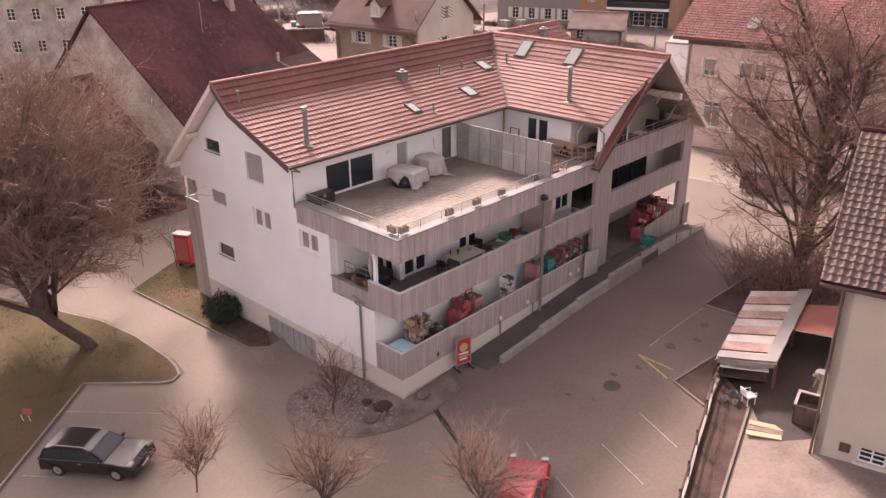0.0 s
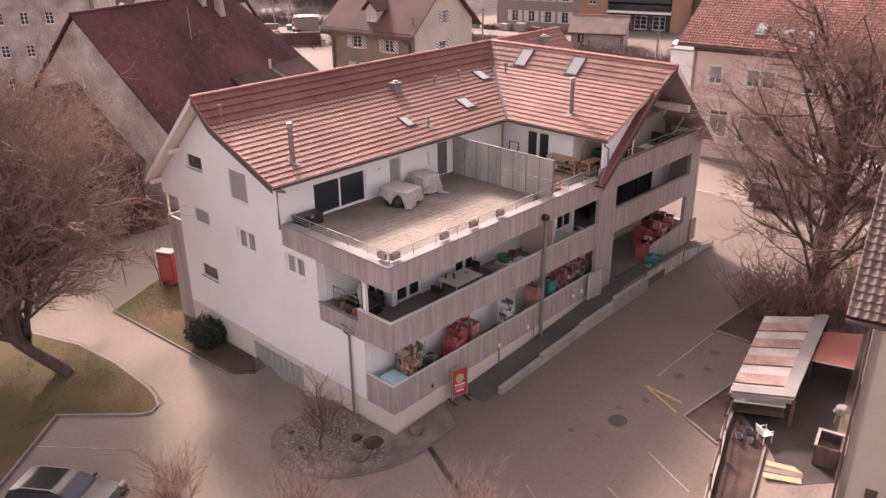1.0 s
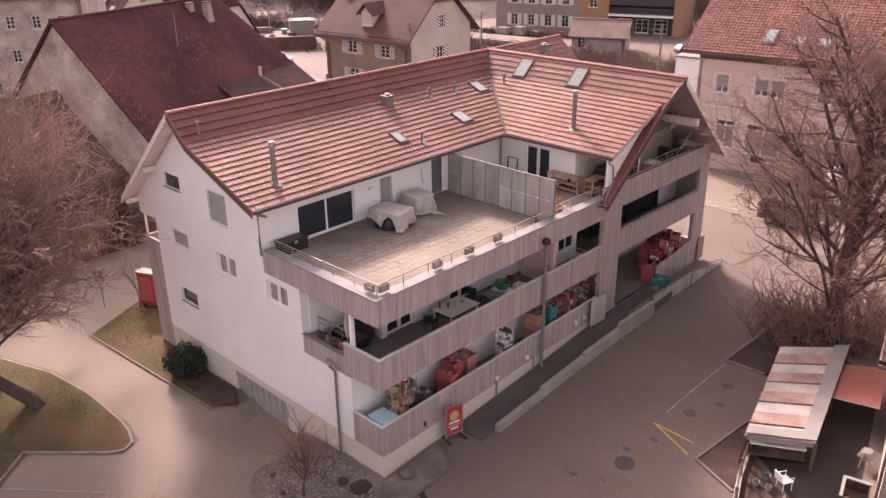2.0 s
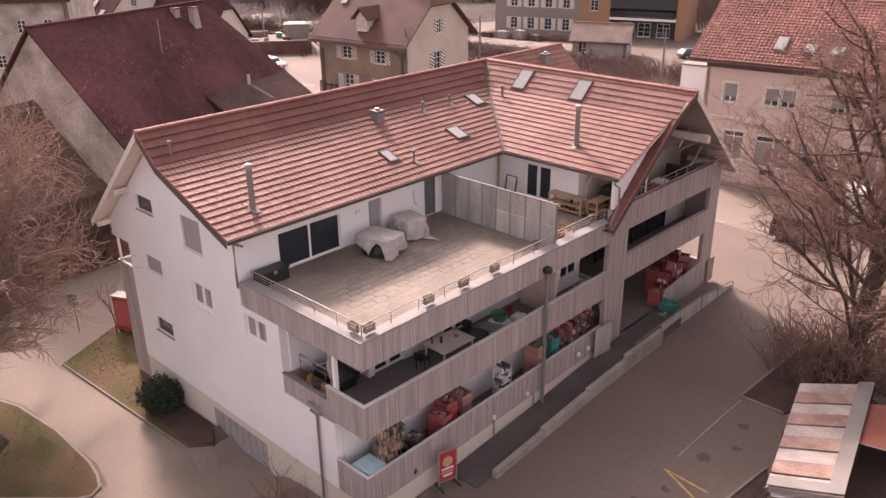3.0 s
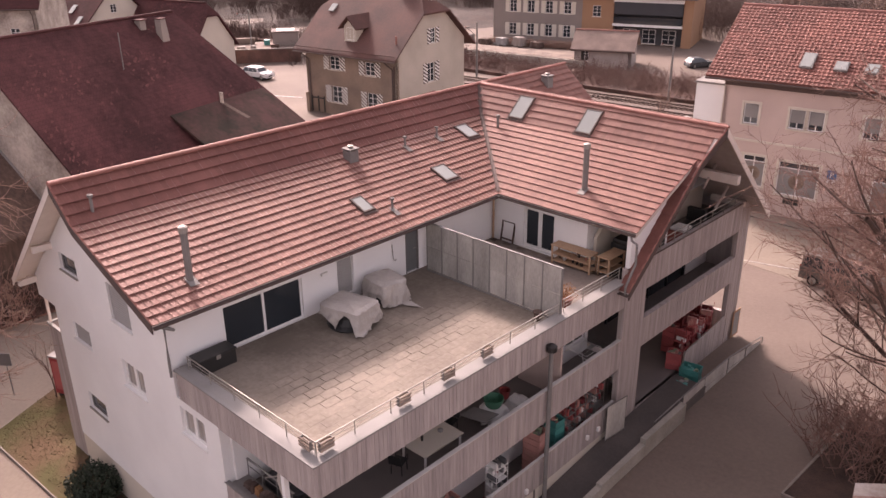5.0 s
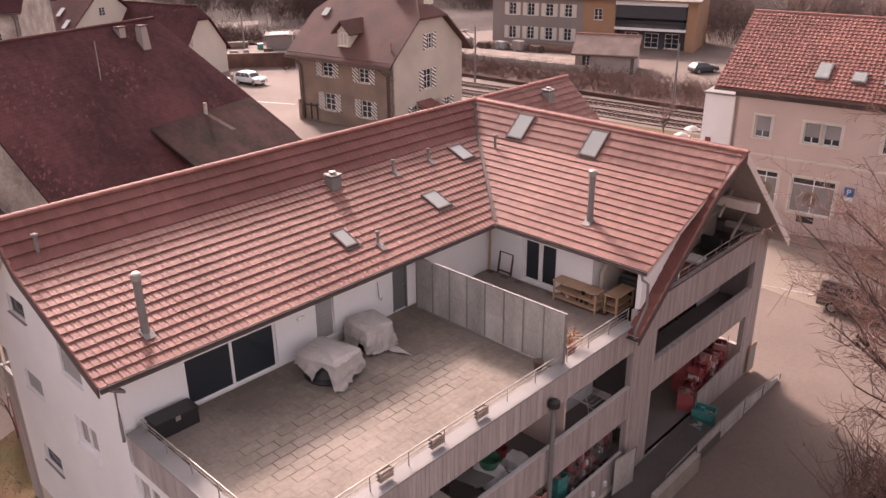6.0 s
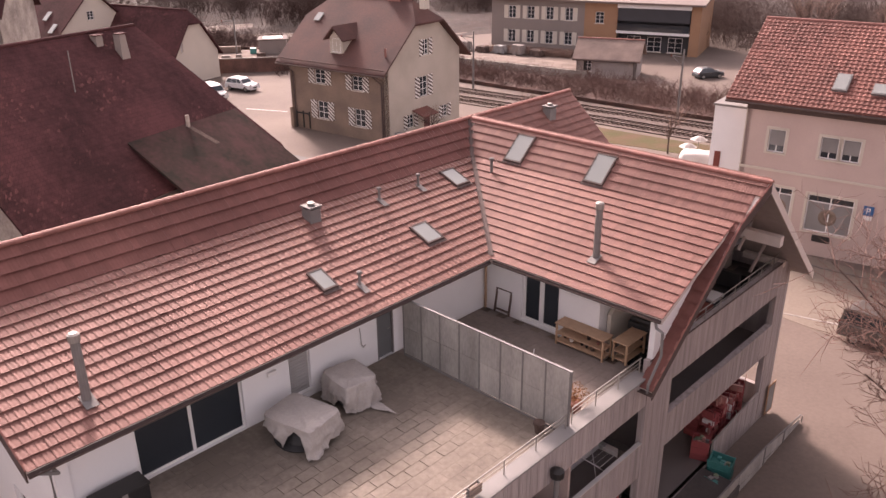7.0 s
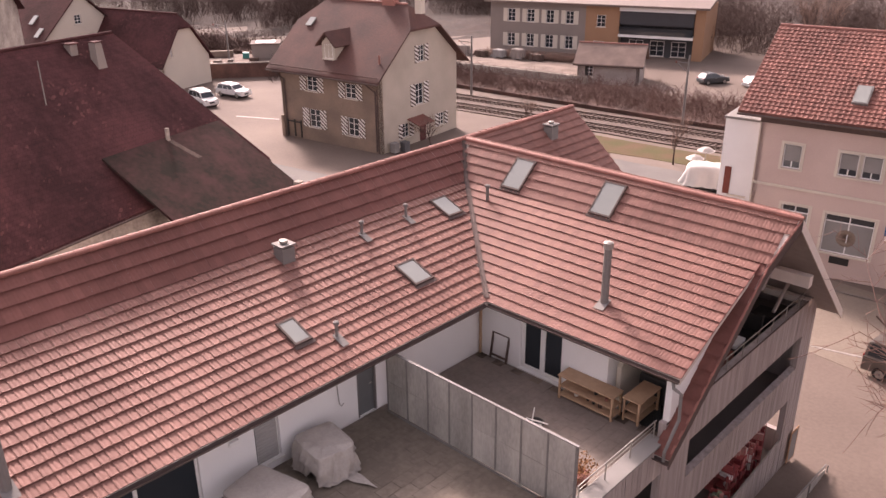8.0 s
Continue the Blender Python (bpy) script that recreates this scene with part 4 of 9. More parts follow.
tile_field(roof, Vector((KX, KY, KZ)) + v4 * 0.02 - u4 * 1.5, u4, v4, lu4 + 1.5, lv4, lambda s, r: s - 1.5 > -1.3 * r / lv4 + 0.05 and s - 1.5 < lu4 - 0.05 - 0.3 * (1 - r / lv4) and r < lv4, roll=0.029)
# steep strip over the wing's verge, coloured as tiles in shade
u5, v5, lu5, lv5 = slope((-24.08, LOW[0], LOW[1]), (XL + 0.04, LOW[0], LOW[1]), (-24.08, KY, KZ))
tile_field(roof, Vector((-24.08, LOW[0], LOW[1])) - v5 * 0.04, u5, v5, lu5, lv5, lambda s, r: s < lu5 + 0.02 and r < lv5, w=lu5, c=TC * 1.25, roll=0.012, mat2=SHADED_TILE)
# north part of the main roof behind the wing
u6, v6, lu6, lv6 = slope((-30.7, YN, ZR - 5.4), (-30.7, YWR, ZR - 5.4), (XR, YN, ZR))
tile_field(roof, (-30.7, YN, ZR - 5.4), u6, v6, lu6, lv6, lambda s, r: s < lu6 * r / lv6 and r < lv6)
ridge_tiles(roof, (XR, YS, ZR + 0.04), (XR, YN, ZR + 0.04))
ridge_tiles(roof, (XR + 0.2, YWR, ZR + 0.04), (XG, YWR, ZR + 0.04))
# verge tiles
ridge_tiles(roof, (EX, YS + 0.02, EZ + 0.02), (KX, YS + 0.02, KZ + 0.02), r=0.05)
ridge_tiles(roof, (KX, YS + 0.02, KZ + 0.02), (XR, YS + 0.02, ZR + 0.02), r=0.05)
ridge_tiles(roof, (XV, EY, EZ + 0.02), (XV, KY, KZ + 0.02), r=0.035)
ridge_tiles(roof, (XL, LOW[0], LOW[1] + 0.02), (XK, KY, KZ + 0.02), r=0.045)
ridge_tiles(roof, (XK, KY, KZ + 0.02), (XG, YWR, ZR + 0.02), r=0.045)
# valley sheet
for a, b in (((EX, EY, EZ), (KX, KY, KZ)), ((KX, KY, KZ), (XR, YWR, ZR))):
    a, b = Vector(a) + Vector((0, 0, 0.105)), Vector(b) + Vector((0, 0, 0.105))
    s = (b - a).cross(Vector((0, 0, 1))).normalized() * 0.09
    part("valley_sheet", P([a - s + Vector((0, 0, 0.02)), a, b, b - s + Vector((0, 0, 0.02))], (0, 0, 0.008)), GUTTER, roof)
    part("valley_sheet", P([a, a + s + Vector((0, 0, 0.02)), b + s + Vector((0, 0, 0.02)), b], (0, 0, 0.008)), GUTTER, roof)


def on_slope(a, u, v):
    n = u.cross(v)
    if n.z < 0:
        n = -n
    return Matrix.Translation(a) @ Matrix((u, v, n)).transposed().to_4x4()


def skylight(m, w, h):
    fr = bmesh.new()
    for q in ((0, 0, w, 0.07), (0, h - 0.07, w, h), (0, 0.07, 0.06, h - 0.07), (w - 0.06, 0.07, w, h - 0.07)):
        box(fr, q[0], q[1], -0.05, q[2], q[3], 0.135, m)
    sk = part("skylight", fr, GUTTER, house, "roof window with a dark frame")
    part("pane", B(0.06, 0.07, 0.1, w - 0.06, h - 0.07, 0.122, m), SKYGLASS, sk)
    part("apron", B(-0.05, -0.13, 0.07, w + 0.05, -0.01, 0.082, m), GUTTER, sk)


def main_at(x, y):
    return on_slope(Vector((x, y, EZ + 0.398 * (EX - x))), u, v)


def wing_at(x, y):
    if y > KY:
        return on_slope(Vector((x, y, KZ + 0.9 * (y - KY))), u4, v4)
    return on_slope(Vector((x, y, EZ + 0.4386 * (y - EY))), u3, v3)


u, v, _, _ = slope((EX, YS, EZ), (EX, EY, EZ), (KX, YS, KZ))
skylight(main_at(-31.98, 31.13), 0.6, 0.95)
skylight(main_at(-32.15, 36.0), 0.82, 1.05)
skylight(main_at(-34.14, 39.68), 0.78, 1.05)
skylight(wing_at(-33.8, 42.25), 0.9, 1.35)
skylight(wing_at(-29.85, 42.2), 0.88, 1.35)


def flue(x, y, z0, h, r, label):
    f = part("flue", T([(x, y, z0 - 0.1), (x, y, z0 + h)], r, 12), ZINC, house, label)
    part("cap", lathe(bmesh.new(), [(r * 0.9, 0), (r * 1.25, 0.01), (r * 1.25, 0.2), (r * 0.7, 0.24)], 14, Matrix.Translation((x, y, z0 + h - 0.02))), STEEL, f)
    return f


f = flue(-31.75, 23.4, EZ + 0.42, 1.75, 0.12, "tall steel flue with a bright cap")
part("flashing", B(-0.17, -0.32, 0.085, 0.17, 0.17, 0.1, main_at(-31.75, 23.4)), ZINC, f)
f = flue(-27.1, 39.1, EZ + 0.6, 1.85, 0.12, "tall steel flue with a bright cap")
part("flashing", B(-0.17, -0.32, 0.085, 0.17, 0.17, 0.1, wing_at(-27.1, 39.1)), ZINC, f)
for x, y in ((-31.7, 32.4), (-34.75, 36.1), (-34.8, 38.2)):
    z = EZ + 0.398 * (EX - x)
    p_ = part("vent_pipe", T([(x, y, z), (x, y, z + 0.45)], 0.05, 8), ZINC, house)
    part("vent_cap", lathe(bmesh.new(), [(0.05, 0), (0.09, 0.02), (0.09, 0.1), (0.03, 0.13)], 10, Matrix.Translation((x, y, z + 0.45))), ZINC, p_)
    part("flashing", B(-0.12, -0.4, 0.085, 0.12, 0.12, 0.1, main_at(x, y)), ZINC, p_)
for x, y, z in ((-33.85, 41.5, EZ + 0.4386 * 3.75), (-35.75, 22.3, KZ + 0.2)):
    p_ = part("vent_pipe", T([(x, y, z), (x, y, z + 0.55)], 0.06, 8), ZINC, house)
    part("vent_cap", lathe(bmesh.new(), [(0.05, 0), (0.1, 0.02), (0.1, 0.1), (0.03, 0.13)], 10, Matrix.Translation((x, y, z + 0.55))), ZINC, p_)


def vent_box(x, y, z, s, label):
    b = part("chimney", B(x - s, y - s, z - 0.4, x + s, y + s, z + 0.45), ZINC, house, label)
    part("cowl", B(x - s * 1.2, y - s * 1.2, z + 0.5, x + s * 1.2, y + s * 1.2, z + 0.56, bev=0.015), ZINC, b)
    for dx, dy in ((-1, -1), (1, -1), (1, 1), (-1, 1)):
        part("cowl_leg", B(x + dx * s * 0.8 - 0.02, y + dy * s * 0.8 - 0.02, z + 0.45, x + dx * s * 0.8 + 0.02, y + dy * s * 0.8 + 0.02, z + 0.5), STEEL, b)
    part("collar", lathe(bmesh.new(), [(0.1, 0), (0.13, 0.03), (0.13, 0.1), (0.05, 0.12)], 12, Matrix.Translation((x, y, z + 0.56))), STEEL, b)


vent_box(-34.95, 33.1, 12.5, 0.23, "square sheet metal chimney")
vent_box(-36.0, 48.3, 13.2, 0.23, "square sheet metal chimney")


# ---- on the terrace ----
deck = part("terrace_floor", B(-31.48, SY + 0.36, FL2 - 0.048, GX - 0.4, 38.4, FL2 - 0.03), DECK_J, house, "worn beige paving slabs with dark joints")
SW_, SD = 0.62, 0.4
slab_me = [finish(B(g, g, -0.028, SD - g, SW_ - g, 0.0, bev=0.002), "paving_slab", m_) for g in (0.0015, 0.0035, 0.011) for m_ in (DECK, DECK_DARK)]
slab_xy = []
for i in range(int((31.46 - 24.42) / SD)):
    for j in range(-1, 26):
        x, y = -31.46 + i * SD, SY + 0.4 + j * SW_ + (SW_ / 2 if i % 2 else 0)
        if y > SY + 0.35 and y + SW_ < 38.42:
            slab_xy.append((x, y))
slab_xy.sort(key=lambda p: abs(p[1] - 29.5))
for x, y in slab_xy[:300]:
    wide = 2 if abs(x + 27.6) < 1.3 and 24 < y < 31 and random.random() < 0.6 else random.choice((0, 0, 1))
    piece("paving_slab", slab_me[2 * wide + (y > 33.7)], deck, Matrix.Translation((x, y, FL2 + random.uniform(-0.0015, 0.0015))) @ pose(0, 0, 0, random.uniform(-0.12, 0.12), random.uniform(-0.12, 0.12), 0))
for far, m_ in ((False, DECK), (True, DECK_DARK)):
    bm = bmesh.new()
    for x, y in slab_xy[300:]:
        if (y > 33.7) == far:
            box(bm, x + 0.003, y + 0.003, FL2 - 0.028, x + SD - 0.003, y + SW_ - 0.003, FL2 + random.uniform(-0.0015, 0.0015))
    tagged(part("paving", bm, m_, deck), kind="stuff")

# dividing partition: ten weathered panels in two rows with a white top rail
pt = thing("partition", "weathered grey panel partition with a white top rail across the terrace", "partition", at=(-28.0, 33.75, FL2))
PX0, PX1, PN = -31.1, -24.3, 8
for i in range(PN):
    xa, xb = PX0 + (PX1 - PX0) * i / PN, PX0 + (PX1 - PX0) * (i + 1) / PN
    part("panel", B(xa + 0.02, 33.73, FL2 + 0.08, xb - 0.02, 33.77, FL2 + 1.08), PARTITION, pt)
    part("panel", B(xa + 0.02, 33.725, FL2 + 1.1, xb - 0.02, 33.765, FL2 + 2.13), PARTITION, pt)
for i in range(PN + 1):
    x = PX0 + (PX1 - PX0) * i / PN
    part("post", B(x - 0.025, 33.71, FL2, x + 0.025, 33.79, FL2 + 2.13), ZINC, pt)
part("top_rail", B(PX0 - 0.02, 33.71, FL2 + 2.135, PX1 + 0.04, 33.79, FL2 + 2.17), COPING, pt, "pale top rail")
part("base_rail", B(PX0, 33.69, FL2, PX1, 33.71, FL2 + 0.08), ZINC, pt)


def tarp(w, d, h, seed, flare=0.12, hem=0.25):
    """A sheet thrown over a thing: flat top, folds that deepen towards a ragged hem."""
    rnd = random.Random(seed)
    ph = [rnd.uniform(0, 6.28) for _ in range(8)]
    bm = bmesh.new()
    na, rings = 56, []
    prof = [(0.0, 1.0), (0.35, 1.0), (0.7, 0.99), (0.9, 0.965), (0.985, 0.9), (1.02, 0.72), (1.05, 0.5), (1.09, 0.3), (1.13, 0.12), (1.17, 0.0)]
    for k, (r, z) in enumerate(prof):
        ring = []
        for i in range(na):
            a = 2 * math.pi * i / na
            c, s = math.cos(a), math.sin(a)
            q = (abs(c) ** 5 + abs(s) ** 5) ** (-1 / 5)
            dn = max(0.0, 1 - z)
            fold = dn * (0.13 * math.sin(7 * a + ph[0] + 2 * z) + 0.08 * math.sin(13 * a + ph[1] - 3 * z) + 0.05 * math.sin(23 * a + ph[2]))
            rag = hem * (0.5 + 0.5 * math.sin(2 * a + ph[3])) + 0.12 * math.sin(5 * a + ph[4])
            rr = r * q * (1 + fold + flare * dn * (0.5 + 0.5 * math.sin(3 * a + ph[5])))
            zz = h * z + max(0, rag) * dn * h * 0.6
            p = Vector((rr * c * w / 2, rr * s * d / 2, zz))
            p.z += (0.07 * noise.noise(Vector((p.x * 2.2 + seed, p.y * 2.2, z * 3))) + 0.05 * noise.noise(Vector((p.x * 5 + seed, p.y * 5, z * 6)))) * (1 if k else 0)
            ring.append(bm.verts.new(p) if k else None)
        rings.append(ring)
    top = bm.verts.new((0, 0, h + 0.02))
    for i in range(na):
        bm.faces.new((top, rings[1][i], rings[1][(i + 1) % na]))
    for a, b in zip(rings[1:], rings[2:]):
        for i in range(na):
            bm.faces.new((a[i], b[i], b[(i + 1) % na], a[(i + 1) % na]))
    return bm


def drape(w, d, h, seed, lengths, power=9, pleat=0.05, flare=0.12):
    """A sheet over a flat top; lengths: how far it hangs at each angle, what is longer than the height lies out on the floor."""
    rnd = random.Random(seed)
    ph = [rnd.uniform(0, 6.28) for _ in range(8)]
    an = [math.radians(a) for a, _ in lengths]
    ln = [q for _, q in lengths]
    bm = bmesh.new()
    na, prev = 160, None
    off = Vector((seed * 3.7, 0, 0))

    def crease(p, s):
        q = p * s + off
        return (1 - abs(2 * noise.noise(q + Vector((noise.noise(q * 0.7) * 1.2, 0, 0))))) ** 3

    spine = bm.verts.new((0, 0, h))
    inner = [0.18, 0.36, 0.52, 0.66, 0.78, 0.88, 0.95, 1.0]
    outer = [0.03, 0.08, 0.16, 0.26, 0.37, 0.48, 0.6, 0.72, 0.84, 0.93, 1.0]
    for k in range(len(inner) + len(outer)):
        ring = []
        for i in range(na):
            a = 2 * math.pi * i / na - math.pi
            c, s = math.cos(a), math.sin(a)
            q = (abs(c) ** power + abs(s) ** power) ** (-1 / power)
            e = Vector((q * c * w / 2, q * s * d / 2, 0))
            n = Vector((c / w, s / d, 0)).normalized()
            if k < len(inner):
                f = inner[k]
                p = e * f
                p.z = h + (0.06 * crease(p, 1.1) + 0.03 * crease(p, 2.3)) * min(1, 2 * f) - 0.05 - 0.03 * f ** 6
            else:
                l = float(np.interp(a, an, ln, period=2 * math.pi)) + 0.03 * math.sin(5 * a + ph[3]) + 0.02 * math.sin(11 * a + ph[4])
                t = outer[k - len(inner)] * l
                drop = min(t * 0.93, h - 0.03)
                lie = max(0.0, t - (h - 0.03) / 0.93)
                g = min(1.0, t / 0.5)
                fold = pleat * g * ((1 - abs(math.sin(3 * a + ph[0] + 1.5 * t))) * 1.5 + 0.5 * math.sin(7 * a + ph[1] - 3 * t) + 0.25 * math.sin(19 * a + ph[2] + 4 * t))
                p = e + n * (0.03 + flare * t * t + fold + lie)
                p.z = h - 0.03 - drop + 0.02
                p += n * (0.09 * crease(Vector((a * 1.5, t * 2, 0)), 1.2) + 0.04 * crease(Vector((a * 2, t * 3, 3)), 2.4)) * g
                if lie:
                    p.z += 0.07 * crease(p, 2.4) + 0.03
            ring.append(bm.verts.new(p))
        for i in range(na):
            j = (i + 1) % na
            bm.faces.new((spine, ring[i], ring[j]) if prev is None else (prev[i], ring[i], ring[j], prev[j]))
        prev = ring
    return bm


ct = thing("covered_table", "round garden table under a creased grey tarpaulin with dark base showing", "covered furniture", m=pose(-29.95, 28.5, FL2, 0, 0, 12), group="covered terrace furniture")
part("cover", drape(1.75, 1.35, 0.86, 3, [(-170, 0.6), (-140, 0.5), (-118, 0.42), (-104, 0.5), (-92, 0.82), (-84, 0.4), (-72, 0.2), (-58, 0.3), (-46, 0.95), (-28, 1.0), (0, 0.7), (45, 0.8), (100, 0.8), (150, 0.75)]), TARP, ct, "creased grey tarpaulin", smooth=True)
part("base", lathe(bmesh.new(), [(0.82, 0.0), (0.86, 0.06), (0.7, 0.16), (0.6, 0.4), (0.56, 0.66)], 24), BLACK_PLASTIC, ct, "dark round base")
part("tabletop", lathe(bmesh.new(), [(0.54, 0.665), (0.56, 0.68), (0.56, 0.71), (0.0, 0.72)], 24), BLACK_PLASTIC, ct)
cg = thing("covered_grill", "garden grill wholly wrapped in a grey tarpaulin by the wall", "covered furniture", m=pose(-30.45, 30.75, FL2, 0, 0, -8), group="covered terrace furniture")
part("cover", drape(1.3, 1.15, 0.92, 8, [(-170, 0.85), (-110, 0.85), (-75, 0.9), (-62, 0.55), (-50, 0.6), (-38, 1.0), (-15, 1.05), (8, 1.0), (18, 1.75), (30, 1.0), (60, 0.9), (120, 0.85)], pleat=0.07, flare=0.08), TARP, cg, "creased grey tarpaulin", smooth=True)
part("base", B(-0.55, -0.5, 0.0, 0.55, 0.5, 0.85, bev=0.05), BLACK_PLASTIC, cg, "dark metal body")
sb = thing("storage_box", "long black plastic storage box beside the sliding door", "storage box", at=(-31.0, 23.4, FL2))
part("body", B(-31.25, 22.75, FL2, -30.65, 24.1, FL2 + 0.5, bev=0.02), BLACK_PLASTIC, sb)
part("lid", B(-31.28, 22.72, FL2 + 0.505, -30.62, 24.13, FL2 + 0.58, bev=0.025), BLACK_PLASTIC, sb)
part("latch", B(-30.63, 23.35, FL2 + 0.42, -30.6, 23.5, FL2 + 0.56), STEEL, sb)
tagged(solo("wall_lamp", B(-31.49, 28.45, 9.75, -31.38, 28.75, 9.87, bev=0.02), WHITE_PAINT, "small white wall lamp beside the sliding door", "wall lamp"))
hk = solo("hose_hook", T([(-31.48, 32.1, 9.9), (-31.42, 32.1, 9.3), (-31.38, 32.15, 9.2), (-31.4, 32.25, 9.25)], 0.015, 6), STEEL, "thin grey cable hanging on the white wall", "cable")

# flower brackets on the railing
SLAT_WOOD = mat("weathered_slat", (0.34, 0.26, 0.21), (0.22, 0.165, 0.135), rough=0.85, scale=4, bump=0.1, rand=0.15)
bk = thing("planter_bracket", "small wooden slat planter hung on the steel railing", "planter", m=pose(RX, 22.82, 8.76, 0, 0, 90), group="planters on the railing")
for i in range(3):
    for sg in (-1, 1):
        part("slat", B(-0.24, sg * 0.07 - 0.012, 0.02 + i * 0.11, 0.24, sg * 0.07 + 0.012, 0.085 + i * 0.11), SLAT_WOOD, bk)
for x in (-0.22, 0.19):
    part("support", B(x, -0.058, 0.0, x + 0.03, 0.058, 0.3), ZINC, bk)
part("soil_tray", B(-0.18, -0.055, 0.02, 0.18, 0.055, 0.09), ZINC, bk)
for y in (25.78, 27.71, 29.6):
    copy_thing(bk, pose(RX, y, 8.76, 0, 0, 90))
copy_thing(bk, pose(-24.72, RY, 8.76, 0, 0, 0))

# second terrace
def shelf_bench(m, w, d, h, label):
    ob = thing("wooden_shelf", label, "shelf", m=m, group="wooden shelves on the terrace")
    for x in (0, w - 0.06):
        for y in (0, d - 0.06):
            part("leg", B(x, y, 0, x + 0.06, y + 0.06, h - 0.04), WOOD, ob)
    part("top", B(-0.03, -0.03, h - 0.038, w + 0.03, d + 0.03, h, bev=0.008), WOOD, ob)
    for z in (0.12, h * 0.5):
        part("shelf_board", B(0.0, 0.01, z, w, d - 0.01, z + 0.025), WOOD, ob)
    part("back_rail", B(0.06, d - 0.03, h * 0.75, w - 0.06, d - 0.005, h * 0.85), WOOD, ob)
    return ob


shelf_bench(pose(-27.75, 37.85, FL2, 0, 0, 0), 1.95, 0.55, 0.85, "light wooden open shelf with small pots against white wall")
shelf_bench(pose(-25.1, 38.2, FL2, 0, 0, 90), 1.2, 0.55, 0.8, "light wooden open shelf standing in the sheltered corner")
rndp = random.Random(5)
for i in range(9):
    x, z = -27.6 + rndp.random() * 1.6, rndp.choice((0.145, 0.45))
    r = rndp.uniform(0.05, 0.09)
    c = rndp.choice((DARK_METAL, BARK, WHITE_PAINT, RIDGE_TILE))
    solo("flower_pot", lathe(bmesh.new(), [(r * 0.7, 0), (r, r * 1.6), (r * 1.05, r * 1.6), (r * 1.05, r * 1.9), (r * 0.9, r * 1.9)], 12, Matrix.Translation((x, 38.1 + rndp.random() * 0.15, FL2 + z))), c,
         "small flower pot stored on the wooden shelf", "flower pot", group="pots on the shelf")
bb = thing("barbecue", "dark covered barbecue cart in the shaded terrace corner", "barbecue", at=(-25.2, 39.9, FL2))
part("body", B(-25.9, 39.5, FL2 + 0.1, -24.7, 40.2, FL2 + 0.95, bev=0.06), BLACK_PLASTIC, bb)
part("lid", B(-25.8, 39.45, FL2 + 0.955, -24.8, 40.25, FL2 + 1.2, bev=0.1), BLACK_PLASTIC, bb)
for x in (-25.75, -24.85):
    part("wheel", T([(x - 0.03, 39.6, FL2 + 0.1), (x + 0.03, 39.6, FL2 + 0.1)], 0.1, 12), DARK_METAL, bb)
wf = thing("wooden_easel", "brown wooden frame leaning on the white wall", "frame", m=pose(-30.95, 38.28, FL2, -10, 0, 0))
for q in ((0, 0, 0.07, 1.0), (0.68, 0, 0.75, 1.0), (0.07, 0.93, 0.68, 1.0), (0.07, 0.12, 0.68, 0.18)):
    part("bar", B(q[0], 0, q[1], q[2], 0.05, q[3]), BARK, wf)
bs_ = thing("fire_bowl", "dark bowl with two pale sticks across it on the terrace floor", "bowl", at=(-27.3, 36.1, FL2))
part("bowl", lathe(bmesh.new(), [(0.12, 0), (0.24, 0.1), (0.27, 0.2), (0.25, 0.2), (0.2, 0.1), (0.05, 0.05)], 16, Matrix.Translation((-27.3, 36.1, FL2))), BLACK_PLASTIC, bs_)
part("stick", T([(-27.6, 36.05, FL2 + 0.23), (-26.9, 36.2, FL2 + 0.26)], 0.018, 6), WHITE_PAINT, bs_)
part("stick", T([(-27.35, 36.0, FL2 + 0.24), (-27.38, 36.15, FL2 + 0.65)], 0.018, 6), WHITE_PAINT, bs_)


def dry_plant(x, y, z, h, r, seed, material, label):
    rnd = random.Random(seed)
    ob = thing("potted_plant", label, "plant", at=(x, y, z))
    part("pot", lathe(bmesh.new(), [(0.16, 0), (0.22, 0.3), (0.24, 0.3), (0.24, 0.36), (0.2, 0.36), (0.19, 0.33)], 16, Matrix.Translation((x, y, z))), RIDGE_TILE, ob)
    bm = bmesh.new()
    for i in range(420):
        a, el, q = rnd.uniform(0, 6.28), rnd.uniform(0.1, 1.5), rnd.random() ** 0.5
        c = Vector((x + r * q * math.cos(a) * math.cos(el * 0.8), y + r * q * math.sin(a) * math.cos(el * 0.8), z + 0.35 + h * q * math.sin(el)))
        e = [Vector((rnd.gauss(0, 1), rnd.gauss(0, 1), rnd.gauss(0, 1))).normalized() * rnd.uniform(0.03, 0.06) for _ in range(2)]
        bm.faces.new([bm.verts.new(p) for p in (c - e[0], c + e[1] * 0.5, c + e[0], c - e[1] * 0.5)])
    tagged(part("leaves", bm, material, ob), kind="stuff")


DRY_LEAF = mat("dry_leaves", (0.32, 0.16, 0.07), (0.2, 0.09, 0.045), rough=0.9, scale=6, bump=0, rand=0.3, island=True)
dry_plant(-24.85, 34.9, FL2, 0.6, 0.45, 4, DRY_LEAF, "dry brown potted shrub beside the terrace railing")
solo("flower_pot", lathe(bmesh.new(), [(0.12, 0), (0.16, 0.3), (0.18, 0.3), (0.18, 0.36), (0.15, 0.36)], 14, Matrix.Translation((-25.0, 33.3, FL2))), BARK, "dark brown empty pot against the partition", "flower pot")

